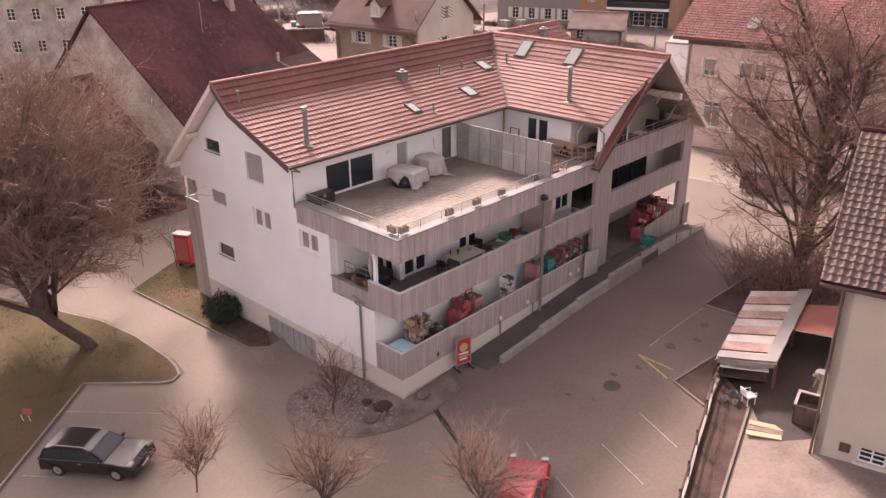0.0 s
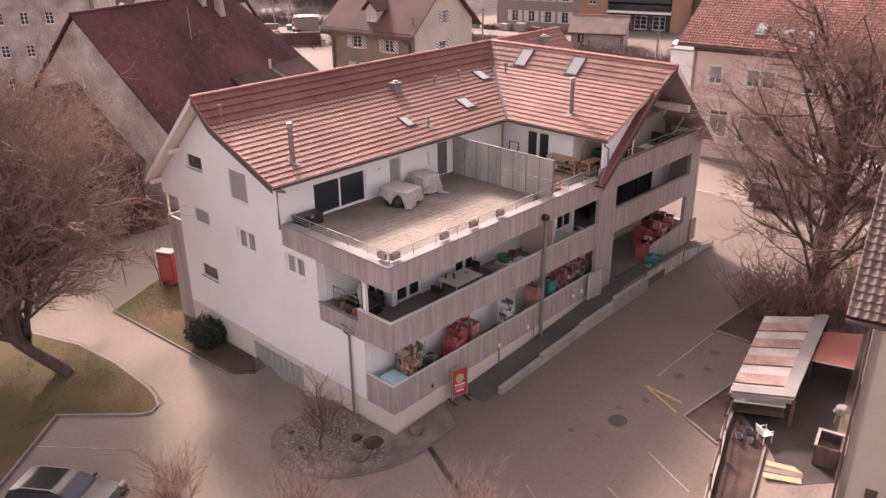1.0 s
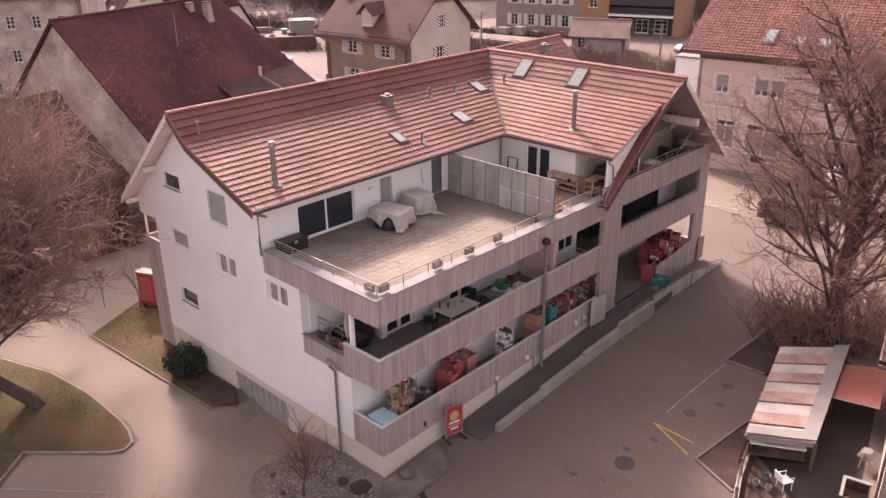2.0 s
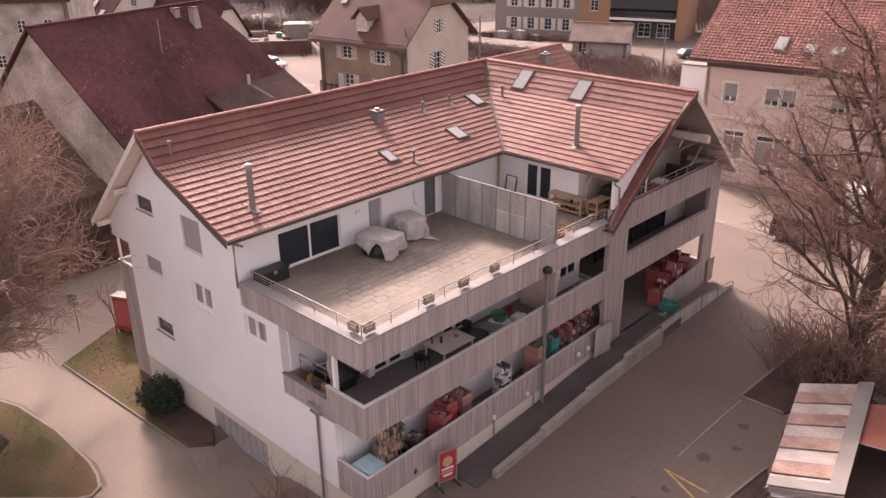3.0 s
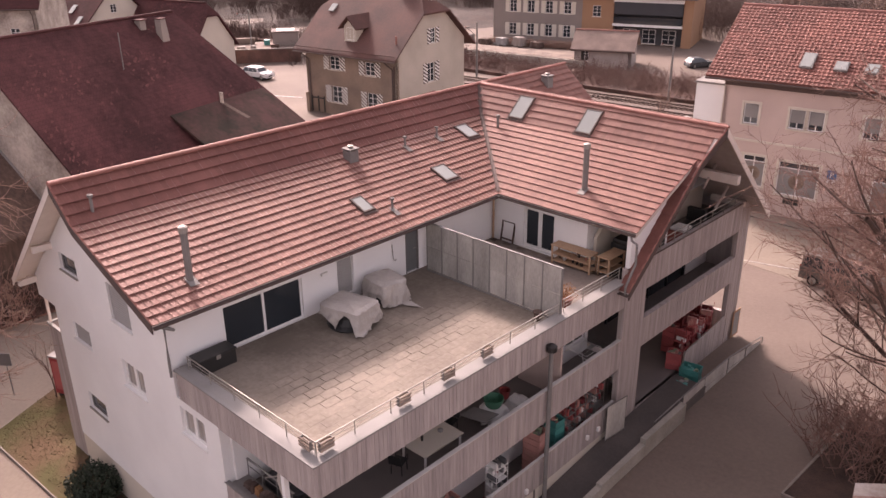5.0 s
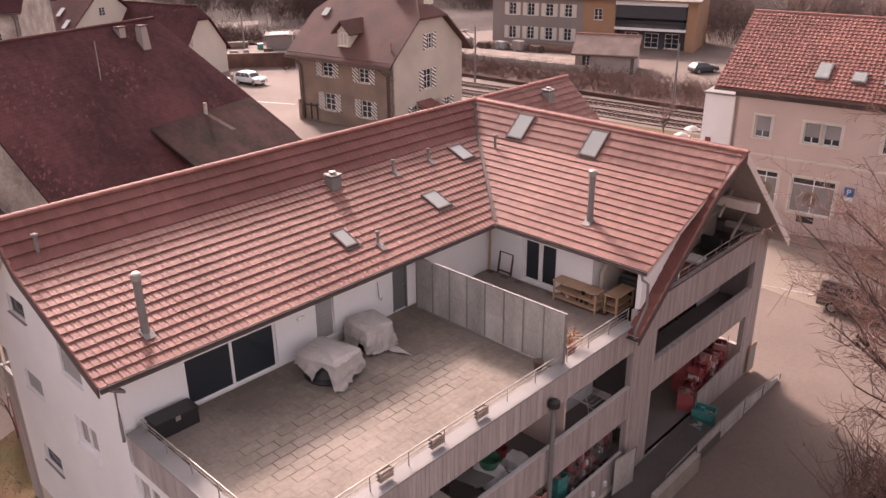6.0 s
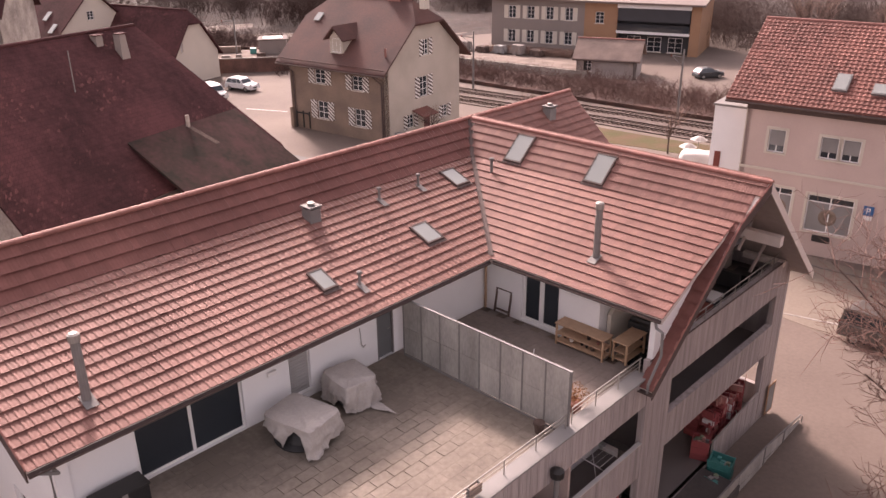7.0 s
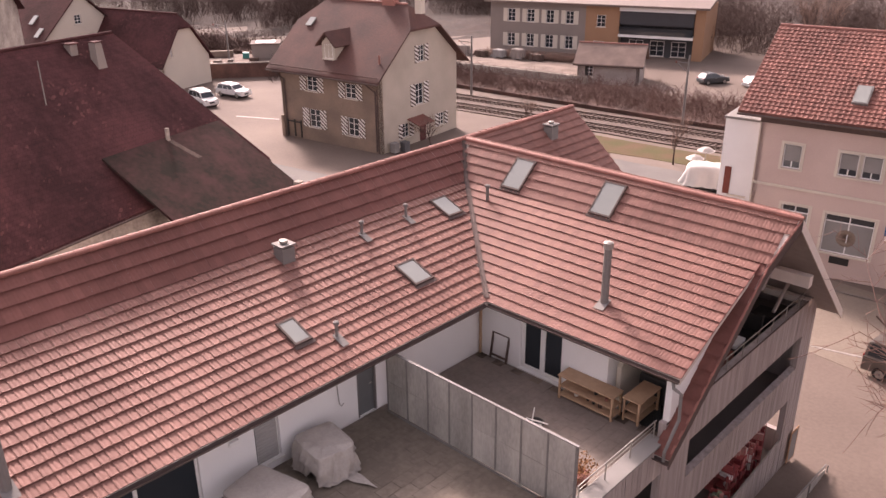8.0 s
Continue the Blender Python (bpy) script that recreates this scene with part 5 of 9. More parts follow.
# ---- on the balcony ----
tb = thing("balcony_table", "pale table with small things on it against the rail", "table", at=(-25.4, 28.0, FL1))
part("tabletop", B(-26.0, 27.1, FL1 + 0.72, -24.75, 29.0, FL1 + 0.76, bev=0.01), CREAM_WALL, tb)
for x in (-25.9, -24.85):
    for y in (27.2, 28.9):
        part("leg", B(x - 0.03, y - 0.03, FL1, x + 0.03, y + 0.03, FL1 + 0.72), WHITE_PAINT, tb)


def chair(m, seat_mat, frame_mat, label, group=""):
    ob = thing("garden_chair", label, "chair", m=m, group=group)
    part("seat", B(-0.23, -0.23, 0.42, 0.23, 0.23, 0.46, bev=0.015), seat_mat, ob)
    part("backrest", B(-0.23, 0.2, 0.5, 0.23, 0.24, 0.88, pose(0, 0, 0, -8, 0, 0), bev=0.015), seat_mat, ob)
    for x in (-0.2, 0.2):
        for y in (-0.2, 0.2):
            part("leg", T([(x, y, 0), (x * 0.95, y * 0.95, 0.42)], 0.018, 6), frame_mat, ob)
        part("armrest", T([(x * 1.15, -0.2, 0.42), (x * 1.15, -0.2, 0.64), (x * 1.15, 0.26, 0.66)], 0.016, 6), frame_mat, ob)
    return ob


chair(pose(-25.6, 26.7, FL1, 0, 0, 200), BLACK_PLASTIC, DARK_METAL, "dark garden chair beside the pale balcony table")
chair(pose(-25.9, 29.5, FL1, 0, 0, 10), BLACK_PLASTIC, DARK_METAL, "dark garden chair behind the pale balcony table")
for i, (dx, dy, r, h, mt_) in enumerate(((-0.2, 0.5, 0.05, 0.22, DARK_METAL), (-0.4, 0.7, 0.07, 0.15, ZINC), (-0.1, 1.3, 0.1, 0.1, COPING), (-0.45, 0.2, 0.04, 0.3, BARK))):
    solo("jar", lathe(bmesh.new(), [(r * 0.8, 0), (r, h * 0.3), (r, h * 0.8), (r * 0.6, h)], 12, Matrix.Translation((-25.3 + dx, 27.2 + dy, FL1 + 0.762))), mt_, "small jar standing on the balcony table", "jar", group="jars on the balcony table")
GREEN_PLASTIC = mat("green_plastic", (0.05, 0.18, 0.11), (0.035, 0.13, 0.08), rough=0.5, scale=3, bump=0.03)
bsk = thing("laundry_basket", "green basket piled on a white sack by the balcony rail", "basket", at=(-25.3, 31.2, FL1))
part("basket", lathe(bmesh.new(), [(0.28, 0.62), (0.36, 0.95), (0.38, 0.95), (0.38, 0.9), (0.3, 0.66)], 18, Matrix.Translation((-25.2, 31.1, FL1))), GREEN_PLASTIC, bsk)
part("sack", tarp(0.9, 0.8, 0.6, 21), WHITE_PAINT, bsk, "slumped white sack", smooth=True).matrix_basis = Matrix.Translation((-25.2, 31.1, FL1))
bsk2 = part("sack", tarp(0.7, 0.6, 0.45, 22), WHITE_PAINT, None, "", smooth=True)
bsk2.matrix_basis = Matrix.Translation((-25.0, 32.3, FL1))
tagged(bsk2, "slumped white cloth sack beside the balcony rail", "sack")
solo("bucket", lathe(bmesh.new(), [(0.16, 0), (0.2, 0.3), (0.22, 0.3), (0.22, 0.34), (0.18, 0.32), (0.14, 0.05)], 16, Matrix.Translation((-25.25, 31.8, FL1 + 0.6))), mat("dark_red_plastic", (0.2, 0.03, 0.03), rough=0.5), "dark red bucket on the pile of sacks", "bucket")
solo("drying_cloth", P([(-25.8, 29.9, FL1 + 0.5), (-24.6, 29.9, FL1 + 0.75), (-24.6, 30.7, FL1 + 0.7), (-25.8, 30.7, FL1 + 0.45)], (0, 0, 0.03)), COPING, "pale cloth spread over a low stand", "cloth")
dr = thing("drying_rack", "thin white wire drying rack on the balcony", "drying rack", at=(-24.9, 36.4, FL1))
part("frame", T([(-25.4, 35.9, FL1 + 0.9), (-24.4, 35.9, FL1 + 0.9), (-24.4, 36.9, FL1 + 0.9), (-25.4, 36.9, FL1 + 0.9), (-25.4, 35.9, FL1 + 0.9)], 0.015, 6), WHITE_PAINT, dr)
for i in range(5):
    part("wire", T([(-25.4 + i * 0.2, 35.9, FL1 + 0.9), (-25.4 + i * 0.2, 36.9, FL1 + 0.9)], 0.006, 4), WHITE_PAINT, dr)
for a, b in ((35.95, 36.8), (36.8, 35.95)):
    part("leg", T([(-25.35, a, FL1 + 0.9), (-24.45, b, FL1)], 0.014, 6), WHITE_PAINT, dr)
for i in range(6):
    r = rndp.uniform(0.1, 0.2)
    solo("dry_pot_plant", tarp(2 * r, 2 * r, rndp.uniform(0.15, 0.3), 40 + i), (BARK, EARTH, DRY_LEAF)[i % 3], "withered brown plant clump on the sheet ledge", "plant", group="withered plants on the ledge").matrix_basis = Matrix.Translation((-28.3 + i * 0.3, SY + 0.46, 5.36))
sf = thing("outdoor_sofa", "dark wicker corner sofa on the shaded balcony", "sofa", at=(-27.4, 23.7, FL1))
part("base", B(-28.3, 23.2, FL1, -26.6, 24.0, FL1 + 0.35, bev=0.03), BLACK_PLASTIC, sf)
part("backrest", B(-28.3, 24.02, FL1 + 0.2, -26.6, 24.2, FL1 + 0.75, bev=0.03), BLACK_PLASTIC, sf)
part("cushion", B(-28.25, 23.25, FL1 + 0.355, -26.65, 23.98, FL1 + 0.47, bev=0.03), SLATE_WALL, sf)
ps = thing("folded_parasol", "folded grey parasol on a stand at the balcony corner", "parasol", at=(-26.6, SY + 0.55, FL1))
part("pole", T([(-26.6, SY + 0.6, FL1), (-26.6, SY + 0.6, FL1 + 2.0)], 0.03, 8), STEEL, ps)
part("canopy", T([(-26.6, SY + 0.62, FL1 + 0.9), (-26.65, SY + 0.62, FL1 + 1.4), (-26.6, SY + 0.6, FL1 + 1.95)], [0.06, 0.12, 0.05], 10), TARP, ps)
part("crank_arm", T([(-26.6, SY + 0.6, FL1 + 1.6), (-27.3, SY + 0.5, FL1 + 1.2)], 0.025, 6), STEEL, ps)

# loft balcony
ls = thing("loft_lounger", "dark lounge chair with white cushions on the loft balcony", "chair", at=(-25.0, 45.0, 8.35))
part("frame", B(-25.5, 43.6, 8.35, -24.6, 45.6, 8.75, bev=0.04), BLACK_PLASTIC, ls)
part("cushion", B(-25.4, 43.7, 8.76, -24.7, 44.5, 8.9, bev=0.04), WHITE_PAINT, ls)
part("backrest", B(-25.5, 45.4, 8.76, -24.6, 45.65, 9.4, bev=0.04), BLACK_PLASTIC, ls)
solo("sun_sail", P([(-24.6, 42.6, 10.75), (-25.9, 43.2, 11.0), (-25.9, 46.6, 11.15), (-24.6, 46.4, 10.95)], (0, 0, 0.02)), COPING, "pale cloth sail stretched under the gable roof", "sun sail")
solo("loft_table", B(-25.3, 46.2, 8.35, -24.5, 47.0, 9.05, bev=0.03), BLACK_PLASTIC, "dark low table on the loft balcony", "table")
RUST = mat("terracotta_cloth", (0.22, 0.06, 0.045), (0.15, 0.045, 0.035), rough=0.9, scale=2, bump=0.1)
solo("loft_bench", B(-25.6, 41.6, 8.36, -24.5, 43.2, 9.0, bev=0.05), RUST, "dark red covered bench on the loft balcony", "bench")


# ---- on the shop gallery and the pavement ----
def plastic(name, c):
    return mat(name, c, tuple(v * 0.75 for v in c), rough=0.45, scale=3, bump=0.03, rand=0.12)


BLUE_P, RED_P, TEAL_P, ORANGE_P, YELLOW_P, GREY_P = (plastic(n, c) for n, c in (("light_blue_plastic", (0.36, 0.56, 0.6)), ("red_plastic", (0.42, 0.1, 0.1)), ("teal_plastic", (0.05, 0.26, 0.24)),
    ("salmon_plastic", (0.5, 0.25, 0.22)), ("yellow_goods", (0.48, 0.36, 0.22)), ("grey_plastic", (0.14, 0.14, 0.145))))
MAROON_P, GREENISH = plastic("maroon_plastic", (0.2, 0.035, 0.04)), plastic("sage_goods", (0.2, 0.24, 0.16))


def crate_stack(x, y, z, w, d, n, h, material, label, group, turn=0.0):
    """A stack of open crates, each with a rim and a hollow."""
    ob = thing("crate_stack", label, "crates", m=pose(x, y, z, 0, 0, turn), group=group)
    for i in range(n):
        m = Matrix.Translation((0, 0, i * h)) @ pose(0, 0, 0, 0, 0, random.uniform(-3, 3))
        bm = bmesh.new()
        box(bm, -w / 2, -d / 2, 0, w / 2, d / 2, 0.02, m)
        for q in ((-w / 2, -d / 2, w / 2, -d / 2 + 0.02), (-w / 2, d / 2 - 0.02, w / 2, d / 2), (-w / 2, -d / 2 + 0.02, -w / 2 + 0.02, d / 2 - 0.02), (w / 2 - 0.02, -d / 2 + 0.02, w / 2, d / 2 - 0.02)):
            box(bm, q[0], q[1], 0.02, q[2], q[3], h - 0.03, m)
        c = part("crate", bm, material, ob)
        for sg in (-1, 1):
            part("crate_rim", B(-w / 2 - 0.015, sg * d / 2 - 0.015, h - 0.045, w / 2 + 0.015, sg * d / 2 + 0.015, h - 0.01, m), material, c)
    rnd = random.Random(int(abs(y) * 37))
    for i in range(9):
        gx, gy, gs = rnd.uniform(-0.36, 0.36) * w, rnd.uniform(-0.34, 0.34) * d, rnd.uniform(0.06, 0.1)
        part("ware", B(gx - gs, gy - gs, (n - 1) * h + 0.025, gx + gs, gy + gs, (n - 1) * h + 0.13 + rnd.uniform(0.02, 0.2), pose(0, 0, 0, 0, 0, rnd.uniform(-9, 9)), bev=0.02), rnd.choice((COPING, ORANGE_P, material, GREENISH)), ob)
    return ob


def display_rack(x, y, z, w, d, h, levels, goods, label, turn=0.0, frame_mat=None, seed=1):
    """A wire shelf rack filled with small goods."""
    rnd = random.Random(seed)
    ob = thing("display_rack", label, "rack", m=pose(x, y, z, 0, 0, turn), group="display racks of the shop")
    for sx in (-1, 1):
        for sy in (-1, 1):
            part("upright", T([(sx * w / 2, sy * d / 2, 0), (sx * w / 2, sy * d / 2, h)], 0.014, 5), frame_mat or STEEL, ob)
    for i in range(levels):
        zz = 0.12 + (h - 0.2) * i / levels
        part("shelf", B(-w / 2, -d / 2, zz, w / 2, d / 2, zz + 0.02), frame_mat or ZINC, ob)
        n = max(2, int(w / 0.14))
        for k in range(n):
            hx = (h - 0.2) / levels * rnd.uniform(0.45, 0.85)
            gx = -w / 2 + w * (k + 0.5) / n
            g_ = rnd.choice(goods)
            if rnd.random() < 0.5:
                bm = B(gx - 0.05, -d / 2 + 0.03, zz + 0.021, gx + 0.05, d / 2 - 0.03, zz + 0.021 + hx, bev=0.01)
            else:
                bm = lathe(bmesh.new(), [(0.045, 0), (0.055, hx * 0.5), (0.05, hx * 0.8), (0.02, hx)], 10, Matrix.Translation((gx, -d / 4 + rnd.uniform(0, d / 3), zz + 0.021)))
            part("ware", bm, g_, ob)
    return ob


SX = -24.75
cb_ = thing("cool_box", "light blue lidded plastic box behind the shop rail", "box", at=(-24.6, 22.95, FL0))
part("body", B(-25.15, 22.4, FL0, -24.2, 23.25, FL0 + 0.98, bev=0.03), BLUE_P, cb_)
part("lid", B(-25.18, 22.37, FL0 + 0.985, -24.17, 23.28, FL0 + 1.12, bev=0.04), BLUE_P, cb_)
display_rack(-25.0, 24.2, FL0, 1.2, 0.6, 2.15, 5, [YELLOW_P, ORANGE_P, GREENISH, COPING], "tall rack crowded with yellow and brown goods", 80, seed=2)
display_rack(-24.6, 23.7, FL0, 0.9, 0.5, 1.75, 4, [ORANGE_P, YELLOW_P, WOOD], "rack with orange and brown goods", 85, seed=3)
crate_stack(SX, 25.3, FL0, 0.6, 0.5, 4, 0.28, GREY_P, "stack of grey plastic crates behind the shop rail", "crates of the shop", 10)
solo("waste_bag", tarp(0.9, 0.8, 0.75, 77), BLACK_PLASTIC, "slumped black sack behind the shop rail", "sack").matrix_basis = Matrix.Translation((-24.6, 24.9, FL0))
crate_stack(SX + 0.1, 26.7, FL0, 0.8, 0.6, 5, 0.3, RED_P, "stack of red plastic crates behind the shop rail", "crates of the shop", 6)
crate_stack(SX - 0.25, 27.4, FL0, 0.8, 0.6, 6, 0.28, RED_P, "tall stack of red plastic crates behind the shop rail", "crates of the shop", -4)
crate_stack(SX - 0.2, 28.3, FL0, 0.7, 0.6, 6, 0.27, ORANGE_P, "stack of salmon crates behind the shop rail", "crates of the shop", 3)
ns = thing("round_sign", "small round red sign on the shop wall", "sign", at=(-25.7, 28.7, 3.0))
part("disc", T([(-25.74, 28.75, 3.2), (-25.7, 28.75, 3.2)], 0.3, 20), RED_P, ns)
part("bar", B(-25.698, 28.55, 3.15, -25.69, 28.95, 3.25), WHITE_PAINT, ns)
card_stand = display_rack(-24.7, 30.75, FL0 + 0.1, 0.62, 0.55, 1.95, 6, [WHITE_PAINT, WHITE_PAINT, GREY_P, MAROON_P], "white card display stand with a dark red foot", 88, WHITE_PAINT, seed=4)
part("back_panel", B(-0.28, 0.25, 0.0, 0.28, 0.27, 1.9), WHITE_PAINT, card_stand)
part("foot", B(-0.45, -0.4, -0.1, 0.45, 0.4, -0.002, bev=0.02), MAROON_P, card_stand, "dark red foot")
crate_stack(SX, 33.15, FL0, 0.75, 0.6, 7, 0.28, ORANGE_P, "tall stack of salmon crates behind the shop rail", "crates of the shop", 4)
crate_stack(SX, 34.4, FL0, 0.6, 0.55, 6, 0.31, TEAL_P, "tall stack of teal crates behind the shop rail", "crates of the shop", -3)
for i in range(4):
    display_rack(SX - 0.1, 35.2 + i * 0.72, FL0, 0.65, 0.6, 2.05 + 0.1 * (i % 2), 5, [RED_P, GREY_P, MAROON_P, ORANGE_P, ORANGE_P, WHITE_PAINT], "wire trolley with dark and red goods", 90, ZINC, 10 + i)
display_rack(-25.3, 40.2, FL0, 0.9, 0.6, 1.8, 4, [WHITE_PAINT, RED_P, COPING, GREENISH], "rack with white and red goods at the shop entrance", 90, seed=21)
for i in range(4):
    display_rack(-24.8, 45.1 + i * 0.8, FL0, 0.72, 0.55, 1.75 + 0.25 * (i % 2), 4, [RED_P, RED_P, ORANGE_P, MAROON_P, WHITE_PAINT], "rack of bright red wares behind the boarded panel", 90 + 6 * i, RED_P, 30 + i)
    crate_stack(-25.5, 45.2 + i * 0.8, FL0, 0.6, 0.55, 5 + i % 2, 0.3, (RED_P, MAROON_P)[i % 2], "stack of red crates behind the boarded panel", "crates of the shop", 5 * i)
crate_stack(-24.55, 43.9, FL0, 0.7, 0.55, 3, 0.3, RED_P, "low stack of bright red crates at the shop entrance", "crates of the shop", 20)
crate_stack(-23.5, 43.6, 1.45, 0.9, 0.7, 3, 0.3, TEAL_P, "low stack of teal crates beside the ramp railing", "crates of the shop", 12)
crate_stack(-23.35, 42.8, 1.45, 0.6, 0.5, 2, 0.28, TEAL_P, "low stack of teal crates beside the ramp railing", "crates of the shop", -8)
solo("white_box", B(-23.6, 42.0, 1.45, -23.2, 42.4, 1.85, bev=0.02), WHITE_PAINT, "small white box beside the teal crates", "box")

# advertising stand on the pavement
ad = thing("sandwich_board", "red poster stand with yellow shapes beside the plinth", "sign", m=pose(-23.45, 25.85, ground_z(-23.45, 25.85) + 0.08, 0, 0, 76))
fr_ = bmesh.new()
for q in ((-0.45, 0.1, -0.39, 1.75), (0.39, 0.1, 0.45, 1.75), (-0.39, 1.69, 0.39, 1.75), (-0.39, 0.25, 0.39, 0.31)):
    box(fr_, q[0], -0.03, q[1], q[2], 0.03, q[3])
part("frame", fr_, STEEL, ad)
part("poster", B(-0.39, -0.012, 0.31, 0.39, 0.012, 1.69), plastic("poster_red", (0.5, 0.05, 0.055)), ad)
part("poster_shape", T([(0.0, -0.013, 1.2), (0.0, -0.018, 1.2)], 0.24, 18), YELLOW_P, ad)
for i, (w_, z_) in enumerate(((0.28, 0.82), (0.32, 0.66), (0.22, 0.5))):
    part("poster_bar", B(-w_, -0.018, z_, w_, -0.0125, z_ + 0.09), (WHITE_PAINT, YELLOW_P, WHITE_PAINT)[i], ad)
for sg in (-1, 1):
    part("foot", B(sg * 0.4 - 0.03, -0.35, 0.0, sg * 0.4 + 0.03, 0.35, 0.06), DARK_METAL, ad)
# framed poster at the wing's north corner
pf = thing("wall_poster", "orange framed poster panel at the wing corner", "sign", m=pose(-23.93, 48.75, 1.6, 0, 0, 90))
part("frame", B(-0.05, -0.05, 0.0, 0.75, -0.02, 1.5), ORANGE_WALL, pf)
part("poster", B(0.05, -0.06, 0.1, 0.65, -0.051, 1.4), COPING, pf)

# pavement strip, low wall, ramp railing and steps
pv = bmesh.new()
ys_ = np.linspace(26.5, 43.0, 12)
lo, hi = [], []
for y in ys_:
    z = ground_z(-23.2, y) + 0.06 + 0.45 * max(0, (y - 33) / 10)
    lo.append((pv.verts.new((-23.98, y, z)), pv.verts.new((-22.42, y, z))))
    hi.append((pv.verts.new((-23.98, y, z - 1.5)), pv.verts.new((-22.42, y, z - 1.5))))
for i in range(len(ys_) - 1):
    pv.faces.new((lo[i][0], lo[i][1], lo[i + 1][1], lo[i + 1][0]))
    pv.faces.new((lo[i][1], hi[i][1], hi[i + 1][1], lo[i + 1][1]))
pv.faces.new((lo[0][0], hi[0][0], hi[0][1], lo[0][1]))
pv.faces.new((lo[-1][0], lo[-1][1], hi[-1][1], hi[-1][0]))
solo("pavement", pv, PATCH, "dark asphalt ramp between shop rail and low wall", "pavement", kind="structure")
LW = [(27.4, 30.6, 0.35), (30.6, 34.0, 0.5), (34.0, 37.2, 0.62), (37.2, 40.6, 0.85)]
lw = thing("low_wall", "stepped pale concrete wall along the ramp", "wall", at=(-22.3, 27.4, ground_z(-22.3, 27.4)))
for a, b, h in LW:
    za, zb = ground_z(-22.25, a), ground_z(-22.25, b)
    part("wall_block", P([(-22.4, a + 0.01, za - 0.5), (-22.4, b - 0.01, zb - 0.5), (-22.4, b - 0.01, zb + h), (-22.4, a + 0.01, za + h)], (0.26, 0, 0)), CONCRETE, lw)
landing = bmesh.new()
box(landing, -23.95, 42.5, -0.5, -22.45, 45.4, 1.45)
solo("landing", landing, CONCRETE, "concrete landing at the shop entrance", "landing", kind="structure")
st = thing("outdoor_steps", "grey metal steps down to the street", "steps", at=(-23.2, 47.0, ground_z(-23.2, 47.0)))
for i in range(4):
    y = 45.5 + i * 0.75
    part("tread", B(-23.85, y, 1.15 - i * 0.06 - 0.05 - i * 0.02, -22.65, y + 0.45, 1.22 - i * 0.08), ZINC, st)
for x in (-23.88, -22.6):
    part("stringer", P([(x, 45.4, 1.0), (x, 48.7, 0.75), (x, 48.7, 1.0), (x, 45.4, 1.25)], (0.04, 0, 0)), DARK_METAL, st)
rr = thing("ramp_railing", "grey steel railing along ramp and steps", "railing", at=(-22.5, 41.0, ground_z(-22.5, 41.0)))
part("handrail", T([(-22.5, 38.5, 2.35), (-22.5, 42.5, 2.5), (-22.5, 45.4, 2.45), (-22.58, 49.4, 1.9)], 0.03, 8), ZINC, rr)
part("lower_rail", T([(-22.5, 40.6, 1.75), (-22.5, 42.5, 1.85), (-22.5, 45.4, 1.8), (-22.58, 49.4, 1.25)], 0.02, 6), ZINC, rr)
for y, zt in ((38.5, 2.35), (40.6, 2.43), (43.0, 2.5), (45.4, 2.45), (47.4, 2.17), (49.4, 1.9)):
    part("post", T([(-22.5, y, 0.9), (-22.5, y, zt)], 0.028, 6), ZINC, rr)
part("panel", P([(-22.5, 41.0, 1.5), (-22.5, 45.3, 1.5), (-22.5, 45.3, 2.4), (-22.5, 41.0, 2.4)], (0.015, 0, 0)), PARTITION, rr, "grey sheet infill panel")
part("panel", P([(-22.52, 45.5, 1.1), (-22.56, 49.3, 0.75), (-22.56, 49.3, 1.75), (-22.52, 45.5, 2.35)], (0.015, 0, 0)), PARTITION, rr, "grey sheet infill panel")
gt_ = thing("mesh_gate", "open grey wire gate at the end of the shop rail", "gate", m=pose(-23.75, 36.7, 1.75, 0, 0, 84))
part("gate_frame", T([(0, 0, 0), (1.3, 0, 0.0), (1.3, 0, 1.65), (0, 0, 1.65), (0, 0, 0)], 0.025, 6), ZINC, gt_)
part("gate_panel", B(0.03, -0.006, 0.03, 1.27, 0.006, 1.62), PARTITION, gt_)
for y, z in ((29.3, 1.9), (31.6, 2.0), (35.6, 2.3), (36.4, 2.3)):
    pp = thing("rail_lamp", "small white lamp box on the boarded rail", "lamp", at=(-23.95, y, z), group="lamp boxes on the rail")
    part("case", B(-23.97, y - 0.07, z, -23.86, y + 0.07, z + 0.2, bev=0.02), WHITE_PAINT, pp)
for y in (29.3, 32.1):
    solo("drain_pipe", T([(-23.92, y, ground_z(-23.92, y) + 0.1), (-23.92, y, 1.85)], 0.035, 6), ZINC, "thin grey pipe on the boarded rail", "pipe")


